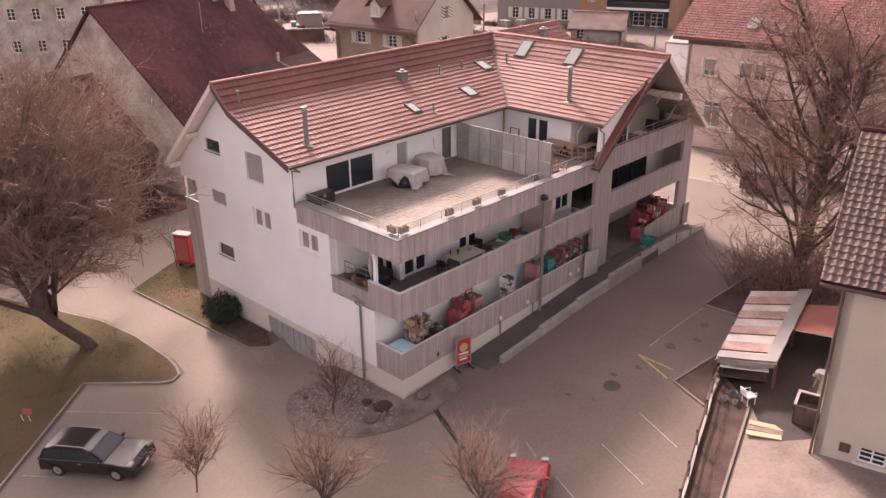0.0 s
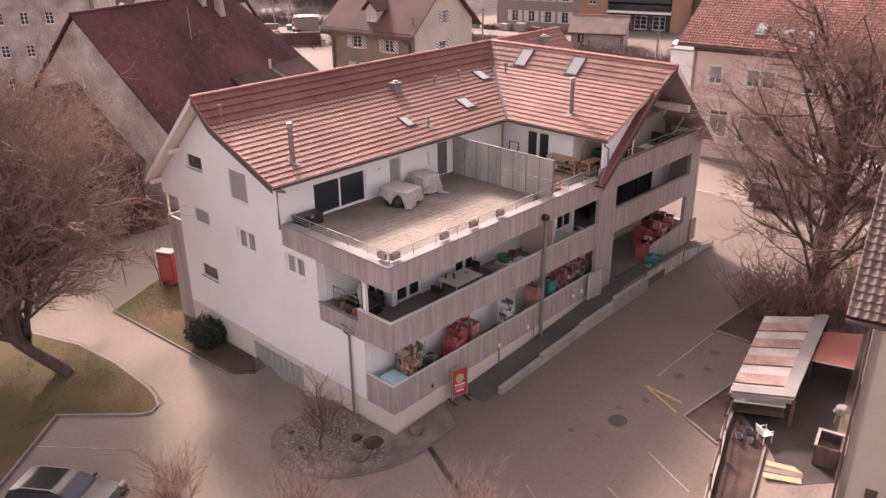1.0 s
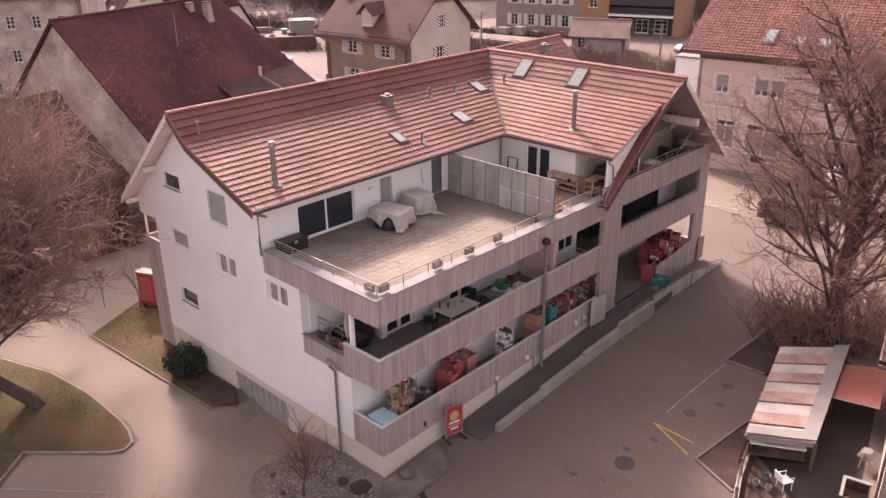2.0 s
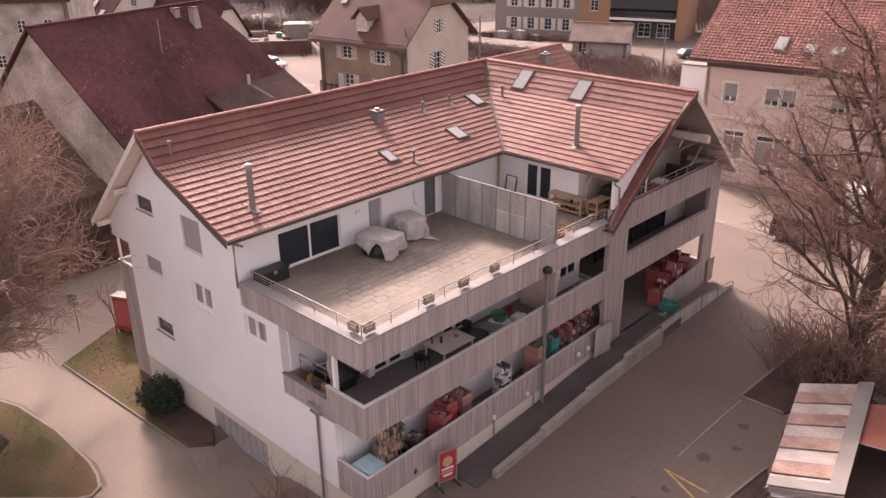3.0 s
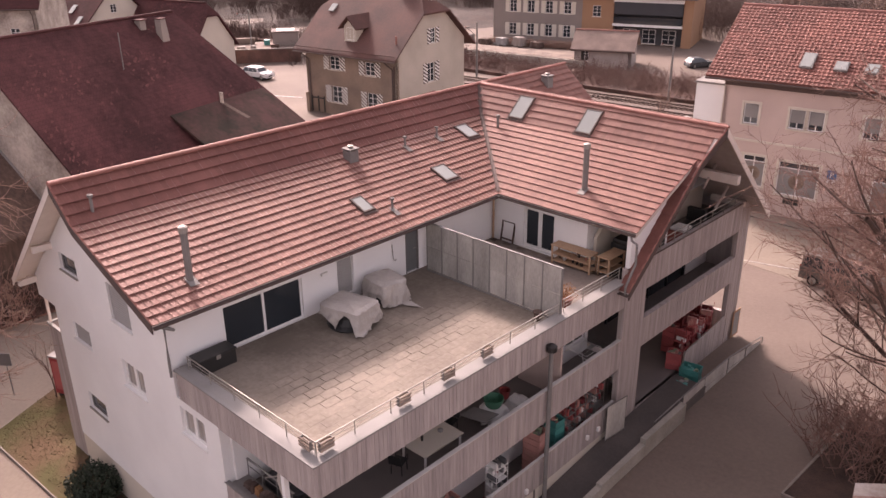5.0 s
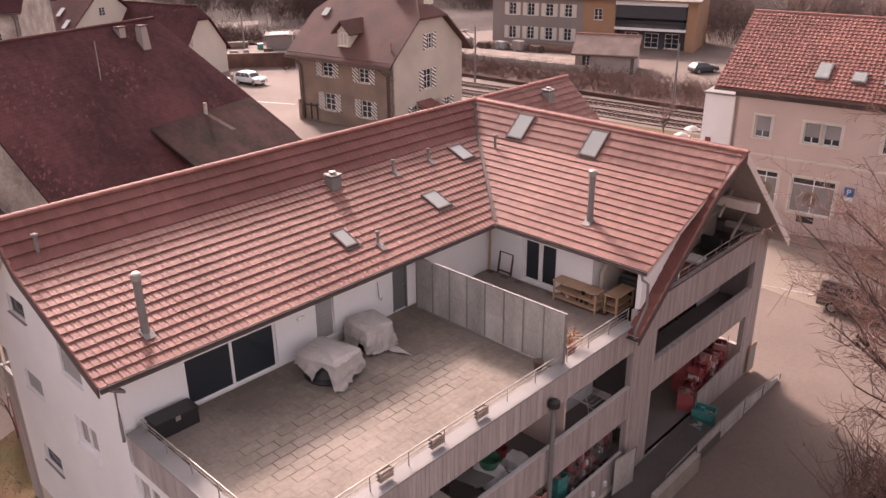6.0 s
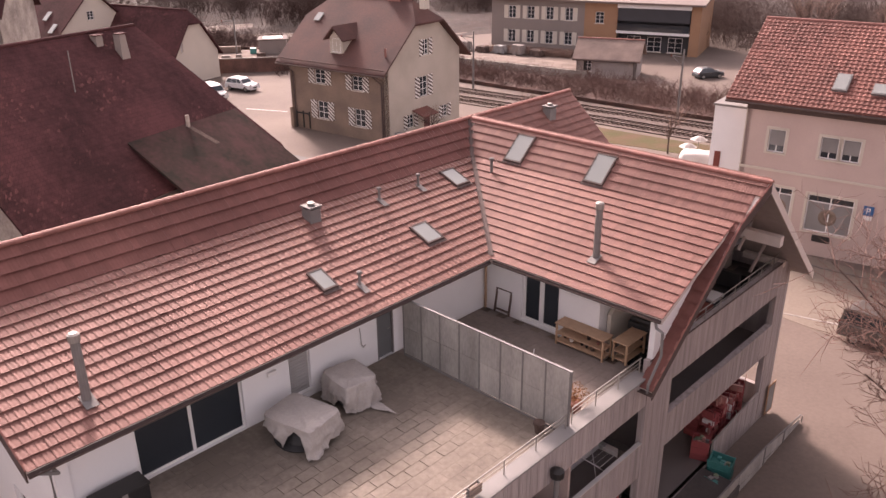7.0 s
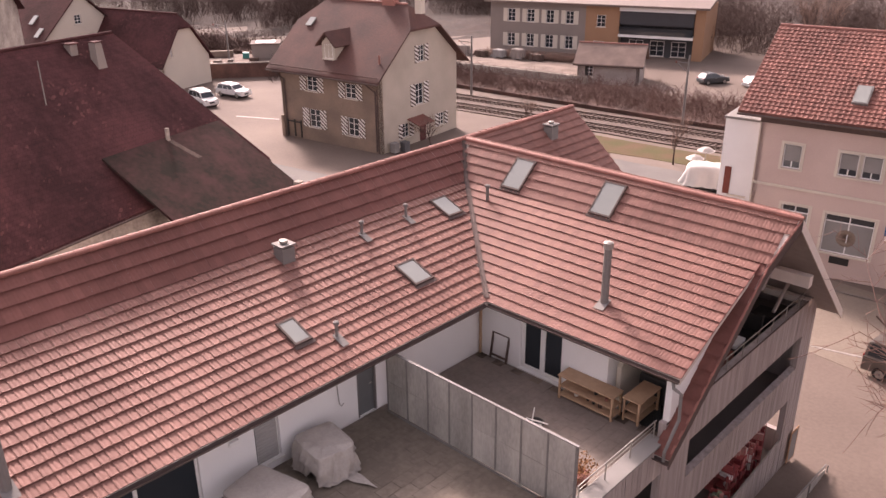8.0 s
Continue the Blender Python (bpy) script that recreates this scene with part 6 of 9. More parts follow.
# ---- neighbouring houses ----
def stripes_mat():
    mt = mat("striped_shutter", (0.7, 0.68, 0.65), (0.6, 0.58, 0.55), rough=0.6)
    nt = mt.node_tree
    N, L = nt.nodes.new, nt.links.new
    geo, dot, fr, gt, mx = N("ShaderNodeNewGeometry"), N("ShaderNodeVectorMath"), N("ShaderNodeMath"), N("ShaderNodeMath"), N("ShaderNodeMix")
    dot.operation, fr.operation, gt.operation, mx.data_type = "DOT_PRODUCT", "FRACT", "GREATER_THAN", "RGBA"
    dot.inputs[1].default_value = (1.7, 1.7, 2.6)
    gt.inputs[1].default_value = 0.5
    L(geo.outputs["Position"], dot.inputs[0])
    L(dot.outputs["Value"], fr.inputs[0])
    L(fr.outputs[0], gt.inputs[0])
    L(gt.outputs[0], mx.inputs[0])
    mx.inputs[6].default_value, mx.inputs[7].default_value = (0.7, 0.68, 0.64, 1), (0.1, 0.07, 0.06, 1)
    L(mx.outputs[2], nt.nodes["Principled BSDF"].inputs["Base Color"])
    return mt


STRIPED = stripes_mat()


def dressed_window(parent, m, w, h, style, shutter=None):
    """m: lower left corner on the outer face; x along, y into the wall, z up."""
    fr = bmesh.new()
    t = 0.07
    for q in ((0, 0, w, t), (0, h - t, w, h), (0, t, t, h - t), (w - t, t, w, h - t), (w / 2 - 0.035, t, w / 2 + 0.035, h - t)):
        box(fr, q[0], 0.12, q[1], q[2], 0.19, q[3], m)
    if style == "plain":
        for f_ in (0.36, 0.68):
            box(fr, t, 0.125, h * f_ - 0.025, w / 2 - 0.035, 0.185, h * f_ + 0.025, m)
            box(fr, w / 2 + 0.035, 0.125, h * f_ - 0.025, w - t, 0.185, h * f_ + 0.025, m)
    win = part("window", fr, WHITE_PAINT, parent)
    part("pane", B(t, 0.15, t, w - t, 0.165, h - t, m), GLASS, win)
    if style == "surround":
        sr = bmesh.new()
        for q in ((-0.16, -0.05, 0, h + 0.16), (w, -0.05, w + 0.16, h + 0.16), (0, h, w, h + 0.16)):
            box(sr, q[0], -0.04, q[1], q[2], 0.1, q[3], m)
        part("surround", sr, CREAM_WALL, win)
        if w < 1.5:
            part("blind", B(t, 0.1, h * 0.3, w - t, 0.118, h - t, m), COPING, win, "half lowered pale blind")
        else:
            # added pale sheet before the pane, painting the glass's reflection
            part("display_panel", B(t, 0.13, t, w - t, 0.148, h * 0.8, m), COPING, win, "pale panel for the reflection on the glass")
            part("transom", B(t, 0.1, h * 0.8, w - t, 0.16, h * 0.8 + 0.07, m), WHITE_PAINT, win)
            part("wreath", lathe(bmesh.new(), [(0.25, 0.0), (0.34, 0.02), (0.42, 0.04), (0.5, 0.02), (0.55, 0.0)], 18, m @ Matrix.Translation((w * 0.48, 0.128, h * 0.42)) @ pose(0, 0, 0, 90, 0, 0)), OCHRE_WALL, win, "brown round wreath")
    part("sill", B(-0.14, -0.09, -0.1, w + 0.14, 0.1, -0.005, m), CREAM_WALL, win)
    if shutter:
        for x in (-w * 0.6, w + 0.02):
            part("shutter", B(x, -0.06, -0.04, x + w * 0.58, -0.008, h + 0.04, m), shutter, win)
    return win


def gable_house(name, label, m, w, d, h, rise, over, wall, roofm, front=(), right=(), left=(), shutter=None, style="plain", z0=-2.0, clip=0.0, eave_over=None, gable_wall=None):
    """x along the ridge (0 to w), y across (0 to d), z from the ground. front: the face at y=0; right: the gable at x=w; left: at x=0."""
    ob = thing(name, label, "house", m=m)
    eo = over if eave_over is None else eave_over
    s = rise / (d / 2)
    top = h + rise

    def gtop(x):
        return min(h + s * min(x, d - x), top - clip) - 0.05

    cut = d / 2 - clip / s
    gb = [0, d / 2, d] if not clip else [0, d / 2 - clip / s, d / 2 + clip / s, d]
    rightm = Matrix.Translation((w, 0, 0)) @ pose(0, 0, 0, 0, 0, 90)
    leftm = Matrix.Translation((0, d, 0)) @ pose(0, 0, 0, 0, 0, -90)
    part("wall", column_wall(bmesh.new(), Matrix.Identity(4), [0, w], lambda x: h, z0, 0.3, [q[:4] for q in front]), wall, ob)
    part("wall", column_wall(bmesh.new(), rightm, gb, gtop, z0, 0.3, [q[:4] for q in right]), gable_wall or wall, ob)
    part("wall", column_wall(bmesh.new(), leftm, gb, gtop, z0, 0.3, [q[:4] for q in left]), wall, ob)
    part("wall", B(0.3, d - 0.3, z0, w - 0.3, d, h), wall, ob)
    part("core", B(0.5, 0.5, z0, w - 0.5, d - 0.5, h - 0.2), DARK, ob)
    for mm, qs in ((Matrix.Identity(4), front), (rightm, right), (leftm, left)):
        for q in qs:
            dressed_window(ob, mm @ Matrix.Translation((q[0], 0, q[1])), q[2] - q[0], q[3] - q[1], style, shutter)
    rf = None
    back = clip / s if clip else 0.0
    for sg in (0, 1):
        ya, yb = (-eo, d / 2) if not sg else (d + eo, d / 2)
        za = h - s * eo
        yc = cut if not sg else d - cut
        if clip:
            poly = [(-over, ya, za), (w + over, ya, za), (w + over, yc, top - clip), (w + over - back * 0.9, yb, top), (-over + back * 0.9, yb, top), (-over, yc, top - clip)]
        else:
            poly = [(-over, ya, za), (w + over, ya, za), (w + over, yb, top), (-over, yb, top)]
        o = part("roof", P(poly, (0, 0, 0.2)), roofm, ob)
        rf = rf or o
    if clip:
        for xa, xb in ((w + over, w + over - back * 0.9), (-over, -over + back * 0.9)):
            part("half_hip", P([(xa, cut, top - clip), (xa, d - cut, top - clip), (xb, d / 2, top)], (0, 0, 0.2)), roofm, ob)
    rp, rq = (-over + back * 0.9, d / 2, top + 0.2), (w + over - back * 0.9, d / 2, top + 0.2)
    part("ridge_cap", T([rp, rq], 0.13, 8), RIDGE_TILE if roofm not in (OLD_TILE, BARN_TILE) else OLD_TILE, ob)
    gt = part("gutter", T([(-over, -eo - 0.06, h - s * eo + 0.02), (w + over, -eo - 0.06, h - s * eo + 0.02)], 0.08, 8), GUTTER, ob)
    part("downpipe", T([(w - 0.4, -eo - 0.06, h - s * eo), (w - 0.35, -0.1, h - s * eo - 0.7), (w - 0.35, -0.1, z0 + 1)], 0.05, 6), GUTTER, gt)
    return ob, rf


def turned(x, y, z, yaw):
    return pose(x, y, z, 0, 0, yaw)


# old barn
BY = 107.0
bx, by = -66.0 + 8.5 * math.cos(radians(17)), 28.7 + 8.5 * math.sin(radians(17))
barn, barn_roof = gable_house("barn", "old stone barn with a huge dark moss-stained tile roof", turned(bx, by, -0.6, BY), 21.5, 17.0, 6.7, 8.5, 0.35, STONE_WALL, BARN_TILE, z0=-1.5,
                              eave_over=0.5)
part("roof_patch", P([(9.6, 2.3, 9.1), (20.3, 2.3, 9.1), (20.3, -5.0, 4.6), (9.6, -5.0, 4.6)], (0, 0, 0.2)), mat("lean_to_sheet", (0.07, 0.035, 0.033), (0.03, 0.024, 0.02), rough=0.95, spec=0.1, scale=0.45, fine=3, bump=0.4, mix=1.3), barn, "flatter dark lean-to roof")
part("lean_to_wall", B(9.7, -4.7, -1.5, 20.2, -0.3, 4.4), STONE_WALL, barn)
ch = part("chimney", P([(14.2, 6.6, 13.0), (15.0, 6.6, 13.0), (14.85, 6.75, 15.2), (14.35, 6.75, 15.2)], (0, 0.6, 0)), GREY_WALL, barn, "stained tapering chimney")
part("chimney_cap", B(14.27, 6.66, 15.205, 14.93, 7.3, 15.27), OLD_TILE, ch)
ch = part("chimney", B(13.1, 7.6, 14.0, 13.65, 8.15, 15.2), GREY_WALL, barn, "stained rendered chimney")
part("chimney_cap", B(13.0, 7.5, 15.205, 13.75, 8.25, 15.28), OLD_TILE, ch)
part("antenna", T([(9.0, 5.52, 12.2), (9.0, 5.52, 15.0)], 0.035, 6), ZINC, barn)
part("vent_pipe", T([(14.9, 2.1, 8.9), (14.9, 2.1, 9.95)], 0.14, 8), STONE_WALL, barn)
part("patch_rib", P([(14.75, 2.0, 8.92), (15.15, 2.0, 8.92), (15.8, 0.2, 7.81), (15.4, 0.2, 7.81)], (0, 0, 0.206)), BARK, barn, "brown sheet strip below the vent")
part("vent_pipe", B(19.7, -4.6, 4.6, 20.2, -4.1, 5.7), STONE_WALL, barn, "stub of a stained chimney")
part("annex_roof", P([(-0.02, 9.6, 10.0), (-9.0, 9.6, 10.0), (-9.0, 3.4, 4.2), (-0.02, 3.4, 4.2)], (0, 0, 0.2)), BARK, barn, "brown weathered roof of the low annex")
part("annex_roof", P([(-0.02, 9.6, 10.0), (-9.0, 9.6, 10.0), (-9.0, 15.8, 4.2), (-0.02, 15.8, 4.2)], (0, 0, 0.2)), BARK, barn, "brown weathered roof of the low annex")
part("annex_wall", P([(-8.6, 4.0, -1.5), (-8.6, 15.2, -1.5), (-8.6, 15.2, 4.6), (-8.6, 9.6, 9.9), (-8.6, 4.0, 4.6)], (8.5, 0, 0)), BARK, barn, "dark boarded wall of the low annex")
part("flashing", P([(-0.03, 8.8, 9.46), (-0.03, 4.0, 4.97), (-0.2, 4.0, 4.97), (-0.2, 8.8, 9.46)], (0, 0, 0.04)), COPING, barn, "pale flashing strip")
for ob in barn.children:   # the north end runs askew under its verge
    for v in ob.data.vertices:
        if v.co.z > 6.5 and v.co.x > 17:
            v.co.x = min(v.co.x, 21.4 - 0.45 * (v.co.z - 6.5))

# station house
SEYE = 8.0
villa, villa_roof = gable_house("station_house", "old ochre station house with striped shutters and red half-hip roof", turned(-85.0, 68.7, 0.41, SEYE), 13.3, 12.6, 8.0, 5.2, 0.75, OCHRE_WALL, MID_TILE,
    front=[(3.65, 5.15, 5.1, 6.6), (8.82, 5.0, 10.2, 6.45), (3.78, 1.45, 5.26, 3.3), (8.98, 1.3, 10.37, 3.12)],
    right=[(6.0, 8.0, 7.0, 9.6), (5.4, 3.8, 6.75, 5.9), (3.2, 0.9, 4.3, 2.3), (9.3, 0.9, 10.3, 2.2)], shutter=STRIPED, clip=2.0, eave_over=1.25, gable_wall=BEIGE_WALL)
dm = part("dormer", P([(5.85, 0.3, 8.0), (7.55, 0.3, 8.0), (7.55, 0.3, 10.0), (6.7, 0.3, 10.8), (5.85, 0.3, 10.0)], (0, 3.0, 0)), BEIGE_WALL, villa, "small gabled dormer")
part("dormer_roof", P([(5.45, -0.2, 9.7), (6.7, -0.2, 10.95), (6.7, -0.2, 11.15), (5.35, -0.2, 9.8)], (0, 4.2, 0)), MID_TILE, dm)
part("dormer_roof", P([(7.95, -0.2, 9.7), (6.7, -0.2, 10.95), (6.7, -0.2, 11.15), (8.05, -0.2, 9.8)], (0, 4.2, 0)), MID_TILE, dm)
dressed_window(dm, Matrix.Translation((6.15, 0.18, 8.55)), 1.1, 1.35, "plain")
VS = 5.2 / 6.3
sk = part("skylight", B(0, 0, 0.2, 0.8, 1.1, 0.3, Matrix.Translation((0.9, 3.4, 8.0 + 3.4 * VS)) @ Matrix.Rotation(math.atan(VS), 4, "X")), SKYGLASS, villa)
part("vent_pipe", T([(12.9, 0.5, 8.3), (12.9, 0.5, 9.4)], 0.1, 8), RIDGE_TILE, villa)
for x, w_, h_ in ((8.9, 1.6, 0.9), (13.0, 0.7, 0.9)):
    part("chimney", B(x, 6.0, 12.6, x + w_, 6.7, 13.3 + h_), RIDGE_TILE if w_ > 1 else CREAM_WALL, villa)
part("snow_rail", T([(-0.5, -0.95, 7.55), (13.8, -0.95, 7.55)], 0.05, 6), MID_TILE, villa)
for x, z0_ in ((0.25, -0.6), (12.4, 0.2)):
    part("downpipe", T([(x, -1.25, 7.0), (x + 0.35, -0.14, 6.0), (x + 0.35, -0.14, z0_)], 0.09, 8), GUTTER, villa)
part("buttress", P([(0.0, -0.05, -1.0), (0.45, -0.05, -1.0), (0.45, -0.05, 1.2), (0.2, -0.05, 2.2), (0.0, -0.05, 2.2)], (0, -0.35, 0)), OCHRE_WALL, villa)
part("porch_roof", P([(13.3, 4.0, 2.6), (14.8, 4.0, 2.1), (14.8, 6.6, 2.1), (13.3, 6.6, 2.6)], (0, 0, 0.1)), RED_TILE, villa, "small red porch roof")
part("entrance_door", B(13.31, 6.0, -0.4, 13.35, 7.0, 1.9), mat("dark_red_door", (0.12, 0.03, 0.03), rough=0.6), villa)
fr_ = bmesh.new()
for x in (0.9, 1.9, 2.8):
    box(fr_, x - 0.06, -0.4, 0.2, x + 0.06, -0.28, 2.0)
box(fr_, 0.9, -0.38, 1.7, 2.8, -0.3, 1.85)
part("trellis", fr_, DARK_METAL, villa)

# rose coloured shop house
shop, shop_roof = gable_house("shop_house", "rose rendered shop house with large windows and tiled roof", turned(-31 - 3.6 * math.cos(radians(8)), 68.5 - 3.6 * math.sin(radians(8)), 1.2, 8.0), 24.0, 13.0, 10.1, 3.75, 1.3, PINK_WALL, RED_TILE,
    front=[(1.5, 6.55, 2.55, 8.05), (4.65, 6.6, 5.7, 8.0), (5.9, 6.6, 6.95, 8.0), (9.4, 6.55, 10.45, 8.05), (12.4, 6.6, 13.45, 8.0), (13.65, 6.6, 14.7, 8.0), (18.0, 6.55, 19.05, 8.05),
           (1.9, 2.0, 3.5, 4.3), (4.45, 1.75, 7.2, 4.2), (10.6, 1.75, 13.3, 4.2), (15.0, 1.75, 17.7, 4.2)],
    style="surround", eave_over=0.75)
# the eave's shadow on the wall is painted as this dark band
part("cornice", B(-0.05, -0.14, 9.2, 24.05, -0.005, 9.6), GUTTER, shop, "cornice band coloured dark for the eave's shadow")
part("string_course", B(-0.05, -0.08, 5.3, 24.05, -0.005, 5.45), CREAM_WALL, shop)
part("cellar_vent", B(5.1, -0.02, 1.1, 6.2, 0.02, 1.55), DARK_METAL, shop)
part("corner_pilaster", B(-0.06, -0.06, -1, 0.0, 0.3, 9.2), CREAM_WALL, shop)
sg = thing("parking_sign", "blue parking sign with a white plate on the wall", "sign", m=turned(-31, 68.5, 1.2, 8.0))
part("plate", B(4.15, -0.12, 3.5, 4.75, -0.09, 4.1), mat("sign_blue", (0.02, 0.12, 0.3), rough=0.4), sg)
part("lower_plate", B(4.2, -0.12, 3.2, 4.7, -0.09, 3.45), WHITE_PAINT, sg)
part("bracket", B(4.4, -0.09, 3.3, 4.5, 0.0, 4.0), ZINC, sg)
txt = bpy.data.curves.new("letter", "FONT")
txt.body, txt.size, txt.extrude = "P", 0.55, 0.004
txt.materials.append(WHITE_PAINT)
tob = new("letter", txt)
tob.parent, tob.matrix_basis = sg, Matrix.Translation((4.3, -0.125, 3.6)) @ pose(0, 0, 0, 90, 0, 0)
tob["label"] = "white letter P"
for q in ((5.1, 0.6), (7.3, 0.6), (9.2, 0.6)):
    a = math.atan2(3.75, 6.5)
    m = Matrix.Translation((q[0] - 0.5, q[1], 10.1 + q[1] * 3.75 / 6.5 + 0.25)) @ Matrix.Rotation(a, 4, "X")
    h_ = 1.55 if q[0] < 6 else 0.95
    s_ = part("skylight", B(0, 0, -0.05, 0.86, h_, 0.16, m), ZINC, shop)
    part("pane", B(0.08, 0.08, 0.165, 0.78, h_ - 0.08, 0.18, m), SKYGLASS, s_)
ax = part("annex", B(-2.4, 0.9, -1.5, -0.06, 7.0, 8.9), WHITE_RENDER, shop, "white rendered stair annex with flat roof")
part("annex_roof", B(-2.5, 0.8, 8.91, -0.06, 7.1, 9.05), ZINC, ax)
dressed_window(ax, Matrix.Translation((-1.6, 0.85, 4.0)), 0.9, 1.8, "plain")
part("shutter", B(-2.05, 0.82, 4.0, -1.65, 0.88, 5.8), RUST, ax)

# near house with brown tiles
near, near_roof = gable_house("near_house", "beige rendered house with brown pantile roof", turned(-7.75, 29.75, 1.45, 12.0), 13.0, 11.0, 7.9, 4.1, 0.9, BEIGE_WALL, OLD_TILE, front=[(1.6, 0.25, 2.6, 0.95)], left=[], eave_over=0.35)

# houses beyond the barn
gable_house("row_house", "pale gabled house with dark red half-hip roof", turned(-115.4, 77.1, 0.5, 14.0) @ Matrix.Translation((-24, -6.3, 0)), 24.0, 8.2, 3.7, 5.5, 0.5, CREAM_WALL, BARN_TILE, clip=1.6, right=[(1.5, 4.2, 1.9, 5.4)], front=[(3, 1.0, 4, 2.4), (8, 1.0, 9, 2.4)])
far1, far1r = gable_house("row_house", "large house with dark red roof and skylights", turned(-152.0, 56.0, 0.4, 10.0), 26.0, 14.0, 5.5, 6.5, 0.5, CREAM_WALL, OLD_TILE, right=[(6.0, 8.0, 7.0, 9.2)])
for x, y in ((17.0, 2.2), (21.0, 2.6), (24.0, 1.2)):
    a = math.atan2(6.5, 7.0)
    part("skylight", B(0, 0, 0.2, 0.9, 1.5, 0.3, Matrix.Translation((x, y, 5.5 + y * 6.5 / 7)) @ Matrix.Rotation(a, 4, "X")), SKYGLASS, far1)
gable_house("farm_house", "long cream farm house with small windows", turned(-118.0, 32.0, -0.3, 52.0), 20.0, 12.0, 13.0, 5.0, 0.6, STONE_WALL, OLD_TILE, z0=-1, right=[(3, 5, 4, 6.6), (6, 5, 7, 6.6)],
            front=[(2 + 3 * i, z, 3 + 3 * i, z + 1.5) for i in range(6) for z in (1.0, 5.0, 9.0)])
gable_house("cottage", "low cottage with a red tile roof among shrubs", turned(-67.2, 14.0, -1.2, 70.0), 6.0, 4.0, 2.0, 1.1, 0.4, CREAM_WALL, RIDGE_TILE, front=[(1.0, 0.6, 2.0, 1.6), (3.8, 0.6, 4.8, 1.6)])

# grey apartment block by the railway
gbm = turned(-105.1, 125.8, 0.4, 18.0)
GBW = 34.5
blk = thing("railway_block", "grey and orange two-storey block with a dark glazed balcony", "building", m=gbm)
gw = [(3.05 + 3.3 * i, z, 4.35 + 3.3 * i, z + 2.0) for i in range(4) for z in (0.7, 4.6)]
part("wall", column_wall(bmesh.new(), Matrix.Identity(4), [0, 16.2], lambda x: 7.6, -1, 0.3, gw), GREY_WALL, blk, "grey rendered wall")
for q in gw:
    dressed_window(blk, Matrix.Translation((q[0], 0, q[1])), 1.3, 2.0, "plain", CREAM_WALL)
ow = [(18.0, 4.4, 19.4, 6.2), (17.6, 0.9, 19.4, 2.2)]
part("wall", column_wall(bmesh.new(), Matrix.Identity(4), [16.2, 21.6], lambda x: 7.6, -1, 0.3, ow), ORANGE_WALL, blk, "orange rendered wall")
for q in ow:
    dressed_window(blk, Matrix.Translation((q[0], 0, q[1])), q[2] - q[0], q[3] - q[1], "plain")
part("wall", B(21.6, 1.6, -1, 33.0, 1.9, 7.6), SLATE_WALL, blk, "dark slate coloured wall")
part("wall", B(33.0, 0, -1, GBW, 12, 7.6), ORANGE_WALL, blk)
part("core", B(0.35, 0.4, -1, 21.5, 12, 7.5), GREY_WALL, blk)
part("core", B(21.6, 2.0, -1, 32.9, 12, 7.5), GREY_WALL, blk)
part("balcony_slab", B(21.6, -0.4, 3.1, 33.0, 1.58, 3.5), WHITE_PAINT, blk)
part("balcony_slab", B(21.6, -0.4, 7.0, 33.0, 1.58, 7.6), WHITE_PAINT, blk)
part("balcony_glass", B(21.7, -0.35, 3.52, 32.9, -0.3, 4.6), GLASS, blk)
for i in range(3):
    dressed_window(blk, Matrix.Translation((23.0 + 3.3 * i, 1.45, 0.2)), 2.2, 2.3, "plain")
part("awning", B(21.7, -0.25, 5.0, 32.9, -0.15, 6.95), SLATE_WALL, blk, "dark closed awning")
part("roof", P([(-0.8, -1.0, 7.62), (GBW + 0.6, -1.0, 7.62), (GBW + 0.6, 13.0, 9.2), (-0.8, 13.0, 9.2)], (0, 0, 0.3)), mat("pale_roof", (0.2, 0.15, 0.132), (0.14, 0.11, 0.098), rough=0.8), blk)

# railway shed
SHED_WALL = mat("pale_grey_boards", (0.4, 0.35, 0.32), (0.28, 0.24, 0.22), rough=0.9, scale=0.8, fine=6, bump=0.15, mix=1.0)
shd, _ = gable_house("railway_shed", "old pale grey railway shed with a faded sheet roof", turned(-77.5, 111.3, 0.35, 24.0), 8.2, 6.2, 2.9, 1.9, 0.5, SHED_WALL, mat("pale_old_roof", (0.23, 0.165, 0.14), (0.13, 0.095, 0.08), rough=0.9, scale=0.6, mix=1.0),
                     front=[(1.0, 1.0, 2.1, 2.5)], eave_over=0.6)
tagged(shd, "old pale grey railway shed with a faded sheet roof", "shed")
part("side_door", B(-0.05, 2.2, -0.4, 0.0, 3.6, 2.2), DARK, shd)

# ---- street, parking bays and the neighbour's yard ----
for a, b in (((-14.78, 25.13), (-12.13, 24.05)), ((-14.63, 27.92), (-12.18, 26.82)), ((-17.46, 23.28), (-16.47, 22.79)), ((-15.1, 22.3), (-12.6, 21.2)), ((-33.5, 13.85), (-32.9, 14.29)), ((-37.2, 11.3), (-33.5, 13.85)), ((-33.9, 7.93), (-32.0, 9.2))):
    mark([a, b], LINE_PAINT, "worn white parking line on the asphalt", 0.06)
mark([(-17.16, 31.99), (-15.02, 30.99)], YELLOW_PAINT, "worn yellow line on the asphalt", 0.1)
mark([(-17.16, 31.99), (-15.16, 31.77)], YELLOW_PAINT, "worn yellow line on the asphalt", 0.1)
mark([(-16.88, 38.24), (-17.1, 33.0)], LINE_PAINT, "faint parking line on the asphalt", 0.06)
mark([(-46.0, 56.0), (-36.0, 57.8), (-26.9, 59.4), (-23.1, 60.1), (-8.0, 62.6)], LINE_PAINT, "white centre line on the main street", 0.16)
